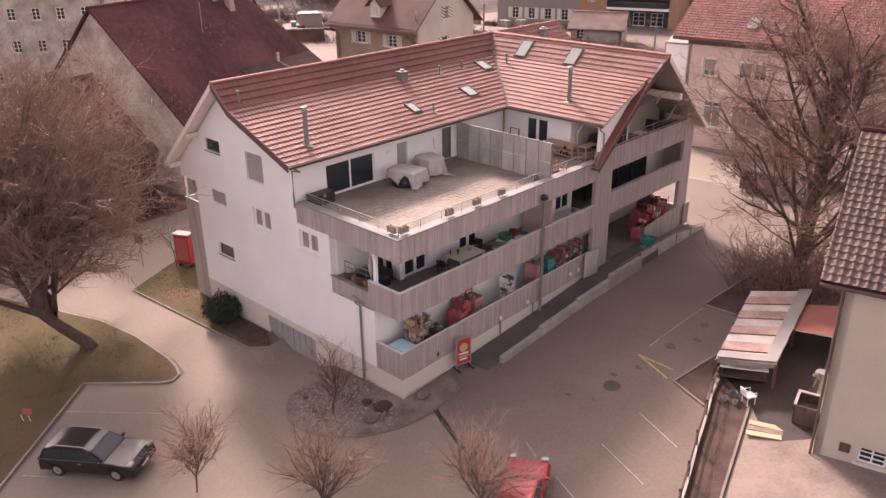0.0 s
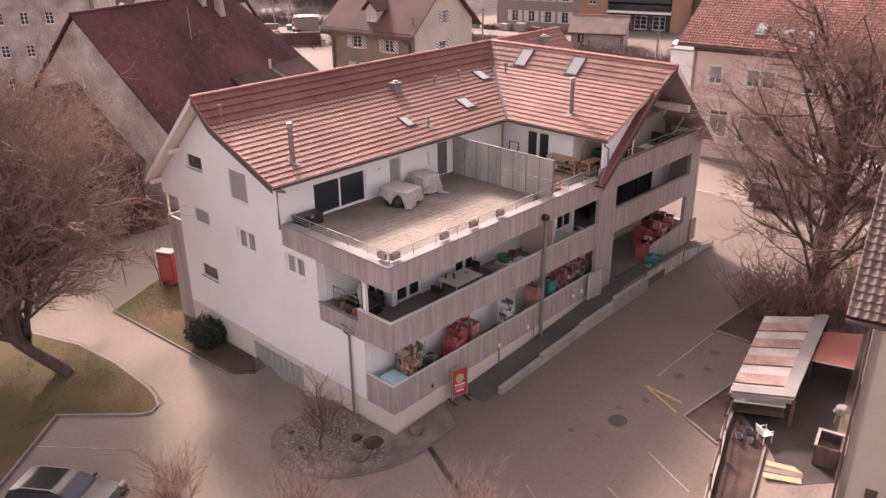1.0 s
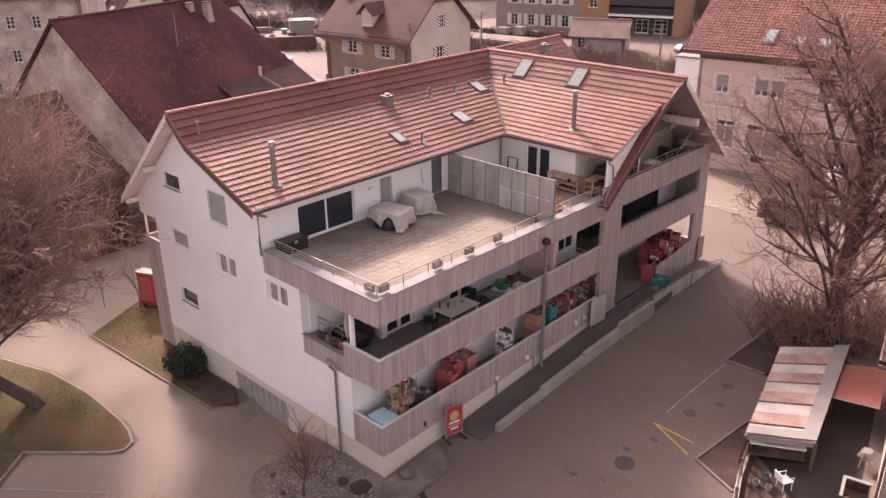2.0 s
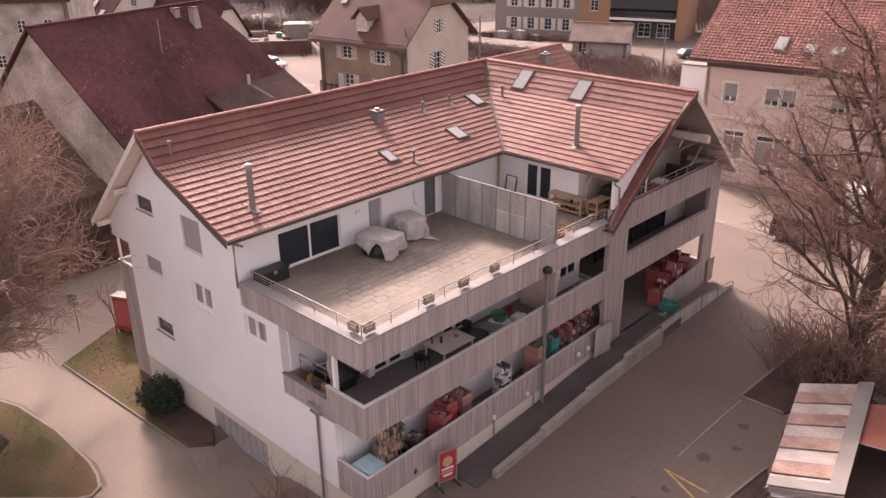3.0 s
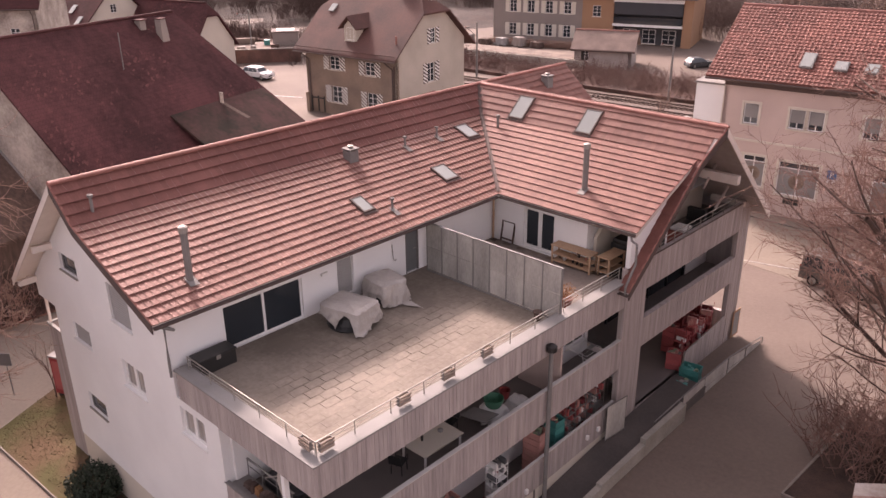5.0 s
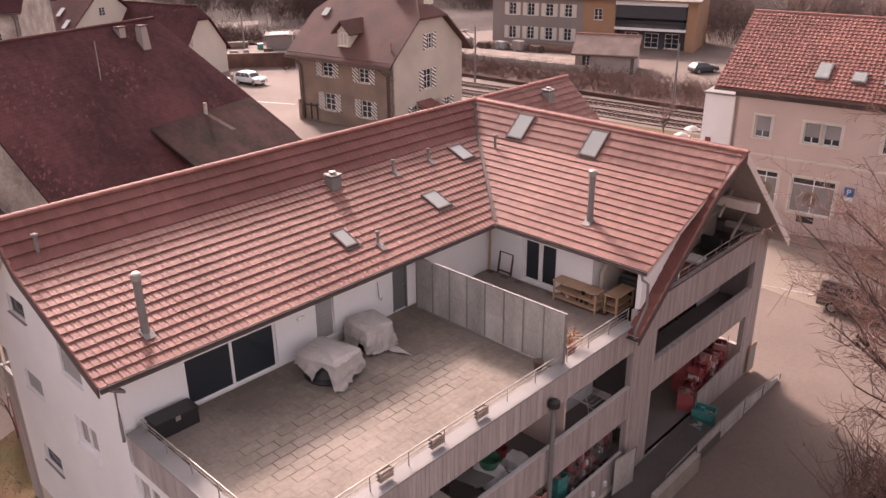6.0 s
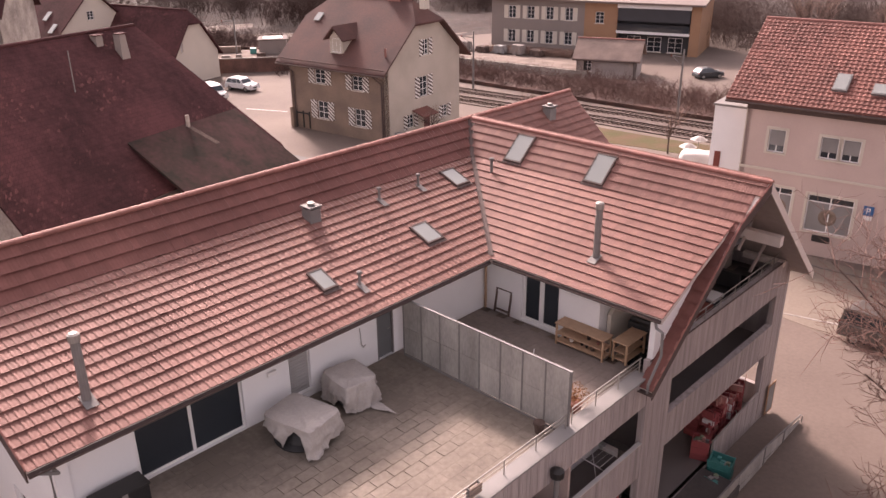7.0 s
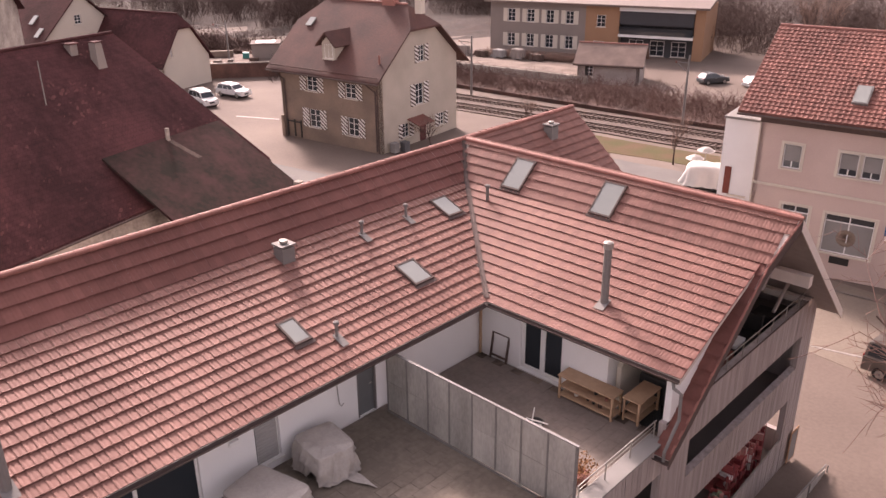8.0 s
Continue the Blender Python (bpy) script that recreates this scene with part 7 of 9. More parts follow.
sheet("street", [(-70, 66.5), (-20, 57.5), (10, 52), (10, 66), (-20, 67.2), (-40, 70), (-70, 76)], 0.012, PAVING, "pale worn asphalt of the main street", "street")
kerb([(-40, 68.6), (-28, 66.9), (-8, 67.4)], "pale kerb stones in front of the shop house")
sheet("drive", [(-62, 19.5), (-53.8, 14.3), (-44.7, 16.95), (-37, 17.25), (-35.2, 16.9), (-34.9, 15.9), (-38.6, 13.1), (-33.7, 7.0), (-26, -2.5), (-10, -2), (-14.5, 18), (-18.9, 21.0), (-22.0, 22.4), (-22.6, 21.0), (-24.0, 19.6), (-27.5, 18.1), (-28.6, 18.7), (-28.8, 19.4), (-28.6, 20.7), (-28.4, 22.4), (-33.9, 22.4), (-33.9, 21.35), (-34.5, 20.3), (-46.9, 19.7), (-49.2, 25), (-46.5, 31), (-47, 45), (-56, 45), (-60, 30)], 0.008, PAVING, "pale asphalt drive beside the lawn", "drive")
solo("drain_channel", ribbon(bmesh.new(), dense([(-22.25, 22.6), (-19.0, 21.2)]), 0.32, 0.008, drop=0.1), DARK_METAL, "dark cast iron drain channel across the drive", "drain", kind="structure")
rnd_ = random.Random(9)


def blob(x, y, r, material, label, seed):
    pts = [(x + r * (0.8 + 0.3 * math.sin(3 * a + seed) * math.cos(2 * a)) * math.cos(a), y + 0.75 * r * (0.85 + 0.25 * math.cos(2 * a + seed)) * math.sin(a)) for a in np.linspace(0, 2 * math.pi, 15)[:-1]]
    sheet("asphalt_stain", pts, 0.011, material, label, "stain", cell=0.5)


solo("manhole_cover", lathe(bmesh.new(), [(0.42, -0.05), (0.42, 0.012), (0.36, 0.014), (0.36, 0.01)], 20, stand(-16.77, 28.99, 0)), DARK_METAL, "round dark manhole cover in the asphalt", "manhole cover")
for i, (x, y, r) in enumerate(((-17.2, 29.8, 0.22), (-16.6, 31.0, 0.25), (-16.9, 27.6, 0.15), (-16.3, 33.6, 0.35), (-15.9, 36.5, 0.3), (-18.0, 27.2, 0.18), (-15.5, 34.9, 0.25))):
    blob(x, y, r, PATCH, "dark oil stain on the asphalt", i)
sheet("soil_bed", [(-16.99, 38.5), (-15.0, 38.4), (-13.2, 41.5), (-13.0, 46.0), (-16.6, 46.0)], 0.06, EARTH, "bare dark soil bed round the tall tree", "soil bed", rough=0.05)
kerb([(-16.6, 46.0), (-16.99, 38.5), (-15.0, 38.4)], "low concrete edging round the soil bed", 0.1, 0.1)
sheet("soil_bed", [(-14.61, 30.89), (-12.7, 30.1), (-13.2, 32.9), (-14.04, 34.45)], 0.05, EARTH, "bare soil triangle beside the parking", "soil bed", rough=0.04)
kerb([(-14.04, 34.45), (-14.61, 30.89), (-12.62, 30.03)], "low concrete edging round the soil triangle", 0.1, 0.1)
sheet("soil_bed", [(-12.85, 32.3), (-12.2, 29.3), (-11.2, 26.2), (-9.2, 20.0), (-8.0, 20.5), (-9.55, 25.6), (-11.05, 31.0)], 0.06, EARTH, "long bare soil strip behind the fence", "soil bed", rough=0.06)
sheet("yard", [(-10.9, 31.0), (-9.4, 25.5), (-7.9, 20.5), (0, 18), (6, 36), (-10, 44), (-12.6, 44), (-12.3, 36)], 0.03, YARD, "pale concrete yard beside the beige house", "yard")
kerb([(-11.0, 31.0), (-9.5, 25.5), (-8.0, 20.4)], "narrow concrete edging of the yard", 0.1, 0.14)
sheet("lawn", [(-13.0, 46.5), (-10.0, 44.2), (4, 39), (8, 50), (-12, 52)], 0.05, GRASS, "patch of winter grass behind the beige house", "lawn", rough=0.05)

# dark sheet on the yard: shade under the canopy painted as floor colour
sheet("yard_passage", [(-12.9, 32.7), (-14.6, 39.3), (-12.4, 42.0), (-10.5, 40.0), (-9.0, 33.2), (-8.05, 30.6), (-9.0, 29.75), (-10.3, 30.4), (-11.05, 31.3)], 0.036, mat("shaded_floor", (0.05, 0.038, 0.034), (0.026, 0.02, 0.019), rough=0.85, scale=0.6, fine=6, bump=0.3, mix=1.1), "passage floor with the canopy's shade coloured in", "floor")

# fence along the soil strip
fn = thing("fence", "old dark wooden fence with a concrete foot", "fence", at=(-12.2, 29.3, ground_z(-12.2, 29.3)))
FL = [(-13.3, 33.2), (-12.75, 30.9), (-12.2, 29.3), (-11.55, 27.2), (-10.9, 25.3), (-9.4, 20.5)]
part("concrete_foot", ribbon(bmesh.new(), dense(FL, 0.6), 0.2, 0.25), CONCRETE, fn)
fpts = dense(FL, 1.5)
for x, y in fpts:
    part("post", B(x - 0.05, y - 0.05, ground_z(x, y) + 0.2, x + 0.05, y + 0.05, ground_z(x, y) + 1.0), BARK, fn)
for a, b in zip(fpts, fpts[1:]):
    for z in (0.5, 0.85):
        p, q = Vector((*a, ground_z(*a) + z)), Vector((*b, ground_z(*b) + z))
        part("rail", T([p, q], 0.035, 5), BARK, fn)

# canopy with a corrugated roof
cz = 3.0
CA, CBb, CC, CD = Vector((-13.1, 31.75, 2.85)), Vector((-10.8, 32.93, 2.95)), Vector((-12.36, 41.1, 3.1)), Vector((-14.8, 39.2, 3.0))
cn = thing("canopy", "old lean-to canopy with a stained corrugated sheet roof", "canopy", at=(-12.5, 35.5, ground_z(-12.5, 35.5)))
nb, RUSTY = 9, mat("rusty_sheet", (0.42, 0.3, 0.26), (0.22, 0.13, 0.11), rough=0.85, scale=1.2, fine=9, bump=0.2, mix=1.0)
SHEETM = mat("pale_sheet_roof", (0.52, 0.48, 0.45), (0.33, 0.27, 0.24), rough=0.6, scale=0.9, fine=7, bump=0.1, mix=1.2)
for i in range(nb):
    t0, t1 = i / nb, (i + 1) / nb
    a, b = CA.lerp(CD, t0), CBb.lerp(CC, t0)
    c, d = CBb.lerp(CC, t1 - 0.004), CA.lerp(CD, t1 - 0.004)
    up = Vector((0, 0, 0.06 if i % 2 else 0.0))
    part("roof_sheet", P([a + up, b + up, c + up, d + up], (0, 0, 0.05)), RUSTY if i % 2 else SHEETM, cn)
part("roof_edge", P([CA + Vector((0, 0, 0.11)), CBb + Vector((0, 0, 0.11)), CBb.lerp(CC, 0.07) + Vector((0, 0, 0.11)), CA.lerp(CD, 0.07) + Vector((0, 0, 0.11))], (0, 0, 0.04)), COPING, cn)
part("roof_edge", P([CBb + Vector((0, 0, 0.12)), CC + Vector((0, 0, 0.12)), CC.lerp(CD, 0.22) + Vector((0, 0, 0.12)), CBb.lerp(CA, 0.22) + Vector((0, 0, 0.12))], (0, 0, 0.04)), COPING, cn)
for p in (CA, CBb, CC, CD, CA.lerp(CD, 0.5), CBb.lerp(CC, 0.5)):
    part("post", B(p.x - 0.06, p.y - 0.06, ground_z(p.x, p.y), p.x + 0.06, p.y + 0.06, p.z), BARK, cn)
part("front_beam", P([CA - Vector((0, 0, 0.2)), CBb - Vector((0, 0, 0.2)), CBb - Vector((0, 0, 0.02)), CA - Vector((0, 0, 0.02))], (0, 0.08, 0)), COPING, cn)
part("side_wall", P([CA.lerp(CD, 0.05) - Vector((0, 0, 2.2)), CD - Vector((0, 0, 2.2)), CD - Vector((0, 0, 0.1)), CA.lerp(CD, 0.05) - Vector((0, 0, 0.1))], (0.06, 0, 0)), BARK, cn)
part("back_wall", P([CD - Vector((0, 0, 2.2)), CC - Vector((0, 0, 2.2)), CC - Vector((0, 0, 0.1)), CD - Vector((0, 0, 0.1))], (0, 0.06, 0)), BARK, cn)
ct_ = thing("potting_counter", "white plank counter with pots under the canopy edge", "counter", at=(-12.0, 32.2, ground_z(-12.0, 32.2)))
for d_, z_, h_, mt_ in ((0.0, 0.85, 0.06, WHITE_PAINT), (0.0, 0.35, 0.04, BARK)):
    a_, b_ = CA + Vector((0.15, 0.25, 0)), CBb + Vector((-0.3, 0.1, 0))
    zz = ground_z(-12.0, 32.2) + z_
    part("board", P([(a_.x, a_.y, zz), (b_.x, b_.y, zz), (b_.x - 0.3, b_.y + 0.6, zz), (a_.x - 0.3, a_.y + 0.6, zz)], (0, 0, h_)), mt_, ct_)
for f_ in (0.05, 0.95):
    q_ = (CA + Vector((0.0, 0.5, 0))).lerp(CBb + Vector((-0.4, 0.4, 0)), f_)
    part("leg", B(q_.x - 0.05, q_.y - 0.05, ground_z(q_.x, q_.y), q_.x + 0.05, q_.y + 0.05, ground_z(-12.0, 32.2) + 0.85), BARK, ct_)
for i in range(7):
    q_ = (CA + Vector((0.1, 0.5, 0))).lerp(CBb + Vector((-0.5, 0.4, 0)), 0.08 + 0.13 * i)
    r_ = 0.07 + 0.02 * (i % 3)
    solo("flower_pot", lathe(bmesh.new(), [(r_ * 0.7, 0), (r_, r_ * 1.7), (r_ * 1.08, r_ * 1.7), (r_ * 1.08, r_ * 2), (r_ * 0.9, r_ * 2)], 12, Matrix.Translation((q_.x, q_.y, ground_z(-12.0, 32.2) + 0.912))), (RIDGE_TILE, GREY_P, GREENISH, MAROON_P)[i % 4], "small flower pot on the plank counter", "flower pot", group="pots on the counter")
aw = thing("awning", "faded salmon red awning between canopy and house", "awning", at=(-10.8, 38.2, 3.2))
part("cloth", P([(-11.75, 36.6, 2.95), (-9.6, 36.3, 3.45), (-10.3, 39.6, 3.5), (-12.1, 39.6, 3.0)], (0, 0, 0.03)), mat("salmon_cloth", (0.25, 0.085, 0.064), (0.18, 0.06, 0.047), rough=0.85, scale=1.5, bump=0.1), aw)
part("rod", T([(-11.75, 36.58, 2.94), (-9.6, 36.28, 3.44)], 0.03, 6), STEEL, aw)
chair(pose(-11.2, 31.35, ground_z(-11.2, 31.35) + 0.03, 0, 0, 150), WHITE_PAINT, WHITE_PAINT, "white plastic garden chair in the yard")
for i, (x, y, r, h) in enumerate(((-11.9, 31.35, 0.16, 0.28), (-12.1, 30.9, 0.14, 0.2), (-11.6, 30.9, 0.12, 0.22))):
    solo("bucket", lathe(bmesh.new(), [(r * 0.8, 0), (r, h), (r * 1.06, h), (r * 0.9, h * 0.95), (r * 0.75, 0.03)], 14, Matrix.Translation((x, y, ground_z(x, y) + 0.06))), (GREY_P, COPING, COPING)[i], "pale bucket on the bare soil", "bucket", group="buckets in the yard")
for i in range(3):
    solo("plank", B(-0.7, -0.16, 0, 0.7, 0.16, 0.04, pose(-9.9 + 0.1 * i, 30.3 - 0.36 * i, ground_z(-9.9, 30.2) + 0.035, 0, 0, 20 + 3 * i)), WOOD if i != 1 else YARD, "loose wooden board lying in the yard", "board", group="boards in the yard")
wb = thing("workbench", "dark open box with a pale rim beside the house", "box", m=pose(-8.85, 31.8, ground_z(-8.85, 31.8), 0, 0, 12))
part("side", B(-0.45, -0.6, 0, -0.4, 0.6, 0.9), DARK_METAL, wb)
part("side", B(0.4, -0.6, 0, 0.45, 0.6, 0.9), DARK_METAL, wb)
part("end", B(-0.4, -0.6, 0, 0.4, -0.55, 0.9), BARK, wb)
part("end", B(-0.4, 0.55, 0, 0.4, 0.6, 0.9), BARK, wb)
part("shelf", B(-0.4, -0.55, 0.45, 0.4, 0.55, 0.5), BARK, wb)
part("rim", B(-0.5, 0.5, 0.905, 0.5, 0.65, 0.96), COPING, wb)
part("rim", B(-0.5, -0.65, 0.905, -0.38, 0.5, 0.96), COPING, wb)
yt = thing("stool", "small yellow wooden stool beside the house wall", "stool", m=pose(-9.3, 34.4, ground_z(-9.3, 34.4), 0, 0, 30))
part("seat", lathe(bmesh.new(), [(0.2, 0.5), (0.24, 0.52), (0.24, 0.55), (0.1, 0.56)], 16), YELLOW_P, yt)
for a in range(4):
    part("leg", T([(0.17 * math.cos(a * 1.57 + 0.4), 0.17 * math.sin(a * 1.57 + 0.4), 0.5), (0.24 * math.cos(a * 1.57 + 0.4), 0.24 * math.sin(a * 1.57 + 0.4), 0)], 0.02, 6), YELLOW_P, yt)
solo("sack", tarp(0.4, 0.4, 0.25, 90), COPING, "pale bundle lying on the yellow stool", "bundle").matrix_basis = Matrix.Translation((-9.3, 34.4, ground_z(-9.3, 34.4) + 0.56))
# side of the beige house: window with an orange blind
part("side_window", B(-0.06, 5.0, 2.3, -0.01, 7.4, 5.0), WHITE_PAINT, near, "white framed side window")
part("side_blind", B(-0.09, 5.3, 2.5, -0.065, 7.1, 4.7), ORANGE_P, near, "orange window blind")
part("corner_pipe", T([(-0.08, -0.08, 7.5), (-0.08, -0.08, -1)], 0.05, 8), GUTTER, near)
part("wall_vent", B(0.9, -0.05, 0.55, 1.3, -0.005, 0.95), BARK, near)

# signs and stand by the grass bed
zb = ground_z(-47.2, 24.0)
vm = thing("poster_stand", "red glass fronted poster stand on the grass bed", "poster stand", m=pose(-47.0, 23.9, ground_z(-47.0, 23.9) + 0.1, 0, 0, 25))
part("cabinet", B(-0.55, -0.3, 0.25, 0.55, 0.3, 2.3, bev=0.03), plastic("cabinet_red", (0.3, 0.03, 0.035)), vm)
part("front_panel", B(-0.45, -0.312, 0.5, 0.45, -0.302, 2.1), RED_P, vm)
part("top", B(-0.6, -0.35, 2.305, 0.6, 0.35, 2.4, bev=0.02), COPING, vm)
for x in (-0.45, 0.45):
    part("leg", B(x - 0.05, -0.2, 0, x + 0.05, 0.2, 0.25), DARK_METAL, vm)
sp = thing("traffic_sign", "small sign on a thin grey pole beside the kerb", "sign", m=pose(-49.7, 22.1, ground_z(-49.7, 22.1), 0, 0, 40))
part("pole", T([(0, 0, 0), (0, 0, 2.5)], 0.03, 6), ZINC, sp)
part("plate", B(-0.3, -0.05, 1.8, 0.3, -0.03, 2.5, bev=0.02), GREY_P, sp)
ls_ = thing("lawn_sign", "small tilted red sign on white legs in the lawn", "sign", m=pose(-37.9, 9.7, ground_z(-37.9, 9.7) + 0.08, 0, 0, 35))
part("plate", B(-0.25, -0.02, 0.35, 0.25, 0.0, 0.65, pose(0, 0, 0, -15, 0, 0)), RED_P, ls_)
part("leg", T([(-0.2, 0, 0), (-0.2, -0.08, 0.4)], 0.02, 6), WHITE_PAINT, ls_)
part("leg", T([(0.2, 0, 0), (0.2, -0.08, 0.4)], 0.02, 6), WHITE_PAINT, ls_)
# stones on the island
for i, (x, y, r) in enumerate(((-24.3, 21.1, 0.42), (-24.1, 20.2, 0.4), (-25.2, 20.9, 0.25), (-27.2, 20.4, 0.18), (-26.6, 18.9, 0.16), (-23.4, 22.9, 0.35), (-27.9, 19.3, 0.15))):
    bm = bmesh.new()
    bmesh.ops.create_icosphere(bm, subdivisions=2, radius=r)
    for v in bm.verts:
        v.co *= 1 + 0.35 * noise.noise(v.co * 3 / r * 0.4 + Vector((i * 7, 0, 0)))
        v.co.z *= 0.4
        v.co += Vector((x, y, ground_z(x, y) + 0.2))
    solo("boulder", bm, GRAVEL if i % 2 else EARTH, "flat grey boulder lying on the gravel island", "stone", group="boulders on the island", smooth=True)
pb = bmesh.new()
for i in range(1500):
    a, q = rnd_.uniform(0, 6.28), math.sqrt(rnd_.random())
    x, y = -25.8 + 3.0 * q * math.cos(a), 20.0 + 2.2 * q * math.sin(a)
    if not inside(x, y, ISLAND + [(-23.9, 25.2), (-23.9, 22.1), (-28.4, 22.1)]):
        continue
    r = rnd_.uniform(0.03, 0.08)
    z = ground_z(x, y) + 0.14 + 0.12 * noise.noise(Vector((x * 0.7, y * 0.7, 3)))
    vs_ = [pb.verts.new((x + r * dx * rnd_.uniform(0.7, 1.3), y + r * dy * rnd_.uniform(0.7, 1.3), z + r * dz)) for dx, dy, dz in ((1, 0, 0), (0, 1, 0), (-1, 0, 0), (0, -1, 0), (0, 0, 0.8))]
    for k in range(4):
        pb.faces.new((vs_[k], vs_[(k + 1) % 4], vs_[4]))
solo("pebbles", pb, mat("pebbles", (0.28, 0.23, 0.195), (0.14, 0.115, 0.1), rough=0.9, scale=5, bump=0, rand=0.4, island=True), "loose grey pebbles on the gravel island", "gravel", kind="stuff")


# ---- trees and shrubs, bare in winter ----
class Wood:
    """Collects tapered branch segments as one mesh."""

    def __init__(self):
        self.v, self.f = [], []

    def limb(self, pts, r0, r1, n):
        k = len(self.v)
        m = len(pts)
        for i, p in enumerate(pts):
            d = (pts[min(i + 1, m - 1)] - pts[max(i - 1, 0)]).normalized()
            a = d.orthogonal().normalized()
            b = d.cross(a)
            r = r0 + (r1 - r0) * i / (m - 1)
            for j in range(n):
                t = 2 * math.pi * j / n
                self.v.append(tuple(p + a * (r * math.cos(t)) + b * (r * math.sin(t))))
        for i in range(m - 1):
            for j in range(n):
                q = (j + 1) % n
                self.f.append((k + i * n + j, k + i * n + q, k + (i + 1) * n + q, k + (i + 1) * n + j))

    def put(self, name, material, parent, kind=""):
        me = bpy.data.meshes.new(name)
        me.from_pydata(self.v, [], self.f)
        me.materials.append(material)
        me.shade_smooth()
        ob = new(name, me)
        ob.parent = parent
        ob.matrix_parent_inverse = BASE.get(parent.name, Matrix.Identity(4))
        return tagged(ob, kind=kind)


def grow(rnd, trunk, twigs, p, d, length, r, depth, top, up, wide, kids, ratio, lim=2, spire=False):
    """One branch and, from it, thinner ones."""
    m = 9 if spire and not depth else 5 if depth < 3 else 3
    pts = [p.copy()]
    q, e = p.copy(), d.copy()
    for i in range(m):
        e = (e + Vector((rnd.gauss(0, 1), rnd.gauss(0, 1), rnd.gauss(0, 0.8))) * ((0.13 if depth < 3 else 0.2) * (0.5 if spire else 1)) + Vector((0, 0, up))).normalized()
        q = q + e * (length / m)
        pts.append(q.copy())
    if top >= 5:
        r = max(r, 0.009 if spire else 0.014)
    r1 = r * (0.55 if depth < top else 0.3)
    wood = trunk if depth <= lim else twigs
    wood.limb(pts, r, r1, 8 if depth == 0 else 6 if depth == 1 else 4 if depth == 2 else 3)
    if depth >= top:
        return
    n = kids[depth]
    for i in range(n):
        f = 0.18 + 0.82 * (i + rnd.random()) / n if depth else (0.07 + 0.93 * (i + rnd.random()) / n if spire else 0.55 + 0.45 * (i + rnd.random()) / n)
        j = min(int(f * m), m - 1)
        s = pts[j].lerp(pts[j + 1], f * m - j)
        base = (pts[j + 1] - pts[j]).normalized()
        side = Vector((rnd.gauss(0, 1), rnd.gauss(0, 1), rnd.gauss(0, 0.6)))
        side = (side - side.dot(base) * base).normalized()
        a = rnd.uniform(0.35, 0.9) * wide
        grow(rnd, trunk, twigs, s, (base * math.cos(a) + side * math.sin(a)).normalized(), length * ratio[depth] * rnd.uniform(0.75, 1.2) * (1.15 - 0.6 * f if spire and not depth else 1), r * rnd.uniform(0.31, 0.48) * ((0.62 if spire else 1.15) if depth == 0 else 1), depth + 1, top, up, wide, kids, ratio, lim, spire)


def bare_tree(label, x, y, h, r, seed, kids, lean=(0, 0), up=0.05, wide=1.0, first=0.35, twig=None, group="", category="tree", ratio=(0.64, 0.64, 0.64, 0.64, 0.64), crown=None, spire=False):
    rnd = random.Random(seed)
    z = ground_z(x, y)
    ob = thing("tree", label, category, at=(x, y, z), group=group)
    tk, tw = Wood(), Wood()
    p = Vector((x, y, z - 0.3))
    d = Vector((lean[0], lean[1], 1)).normalized()
    grow(rnd, tk, tw, p, d, h * first, r, 0, len(kids), up, wide, kids, ratio, 2, spire)
    if crown:   # height of the whole tree, width of the crown, shift of its middle
        hh, ww, sx, sy = crown
        v = np.array(tw.v)
        lo, hi = np.percentile(v, 1, axis=0), np.percentile(v, 99, axis=0)
        kz, kw = hh / (hi[2] - z), ww / max(hi[0] - lo[0], hi[1] - lo[1])
        mx, my = (lo[0] + hi[0]) / 2 - x, (lo[1] + hi[1]) / 2 - y
        for w in (tk, tw):
            out = []
            for a, b, c in w.v:
                f = min(1.0, max(0.0, (c - z) / (hi[2] - z)))
                g = min(1.0, f / 0.45)
                k = 1 + (kw - 1) * min(1.0, f / 0.3)
                out.append((x + (a - x - mx * g) * k + sx * g, y + (b - y - my * g) * k + sy * g, z + (c - z) * kz))
            w.v = out
    tk.put("trunk", BARK, ob)
    tw.put("crown", twig or TWIG, ob, "stuff")
    return ob


def shrubs(name, label, spots, seed, twig, h, n, category="shrub"):
    """A thicket of bare stems: one object, too many to count."""
    rnd = random.Random(seed)
    w = Wood()
    for x, y, rad in spots:
        for _ in range(int(n * rad * rad)):
            a, q = rnd.uniform(0, 6.28), rad * math.sqrt(rnd.random())
            px, py = x + q * math.cos(a), y + q * math.sin(a)
            p = Vector((px, py, ground_z(px, py) - 0.1))
            hh = h * rnd.uniform(0.5, 1.1) * (1.05 - 0.4 * q / rad)
            e = Vector((rnd.gauss(0, 0.35), rnd.gauss(0, 0.35), 1)).normalized()
            pts = [p]
            for i in range(3):
                e = (e + Vector((rnd.gauss(0, 0.2), rnd.gauss(0, 0.2), 0))).normalized()
                pts.append(pts[-1] + e * hh / 3)
            w.limb(pts, 0.03, 0.012, 3)
            for k in range(6):
                s = pts[1 + k % 3]
                d = Vector((rnd.gauss(0, 1), rnd.gauss(0, 1), rnd.uniform(0.1, 1.2))).normalized()
                w.limb([s, s + d * hh * 0.2, s + d * hh * 0.3 + Vector((rnd.gauss(0, .1), rnd.gauss(0, .1), hh * 0.1))], 0.02, 0.008, 3)
    me = bpy.data.meshes.new(name)
    me.from_pydata(w.v, [], w.f)
    me.materials.append(twig)
    return tagged(new(name, me), label, category, kind="stuff")


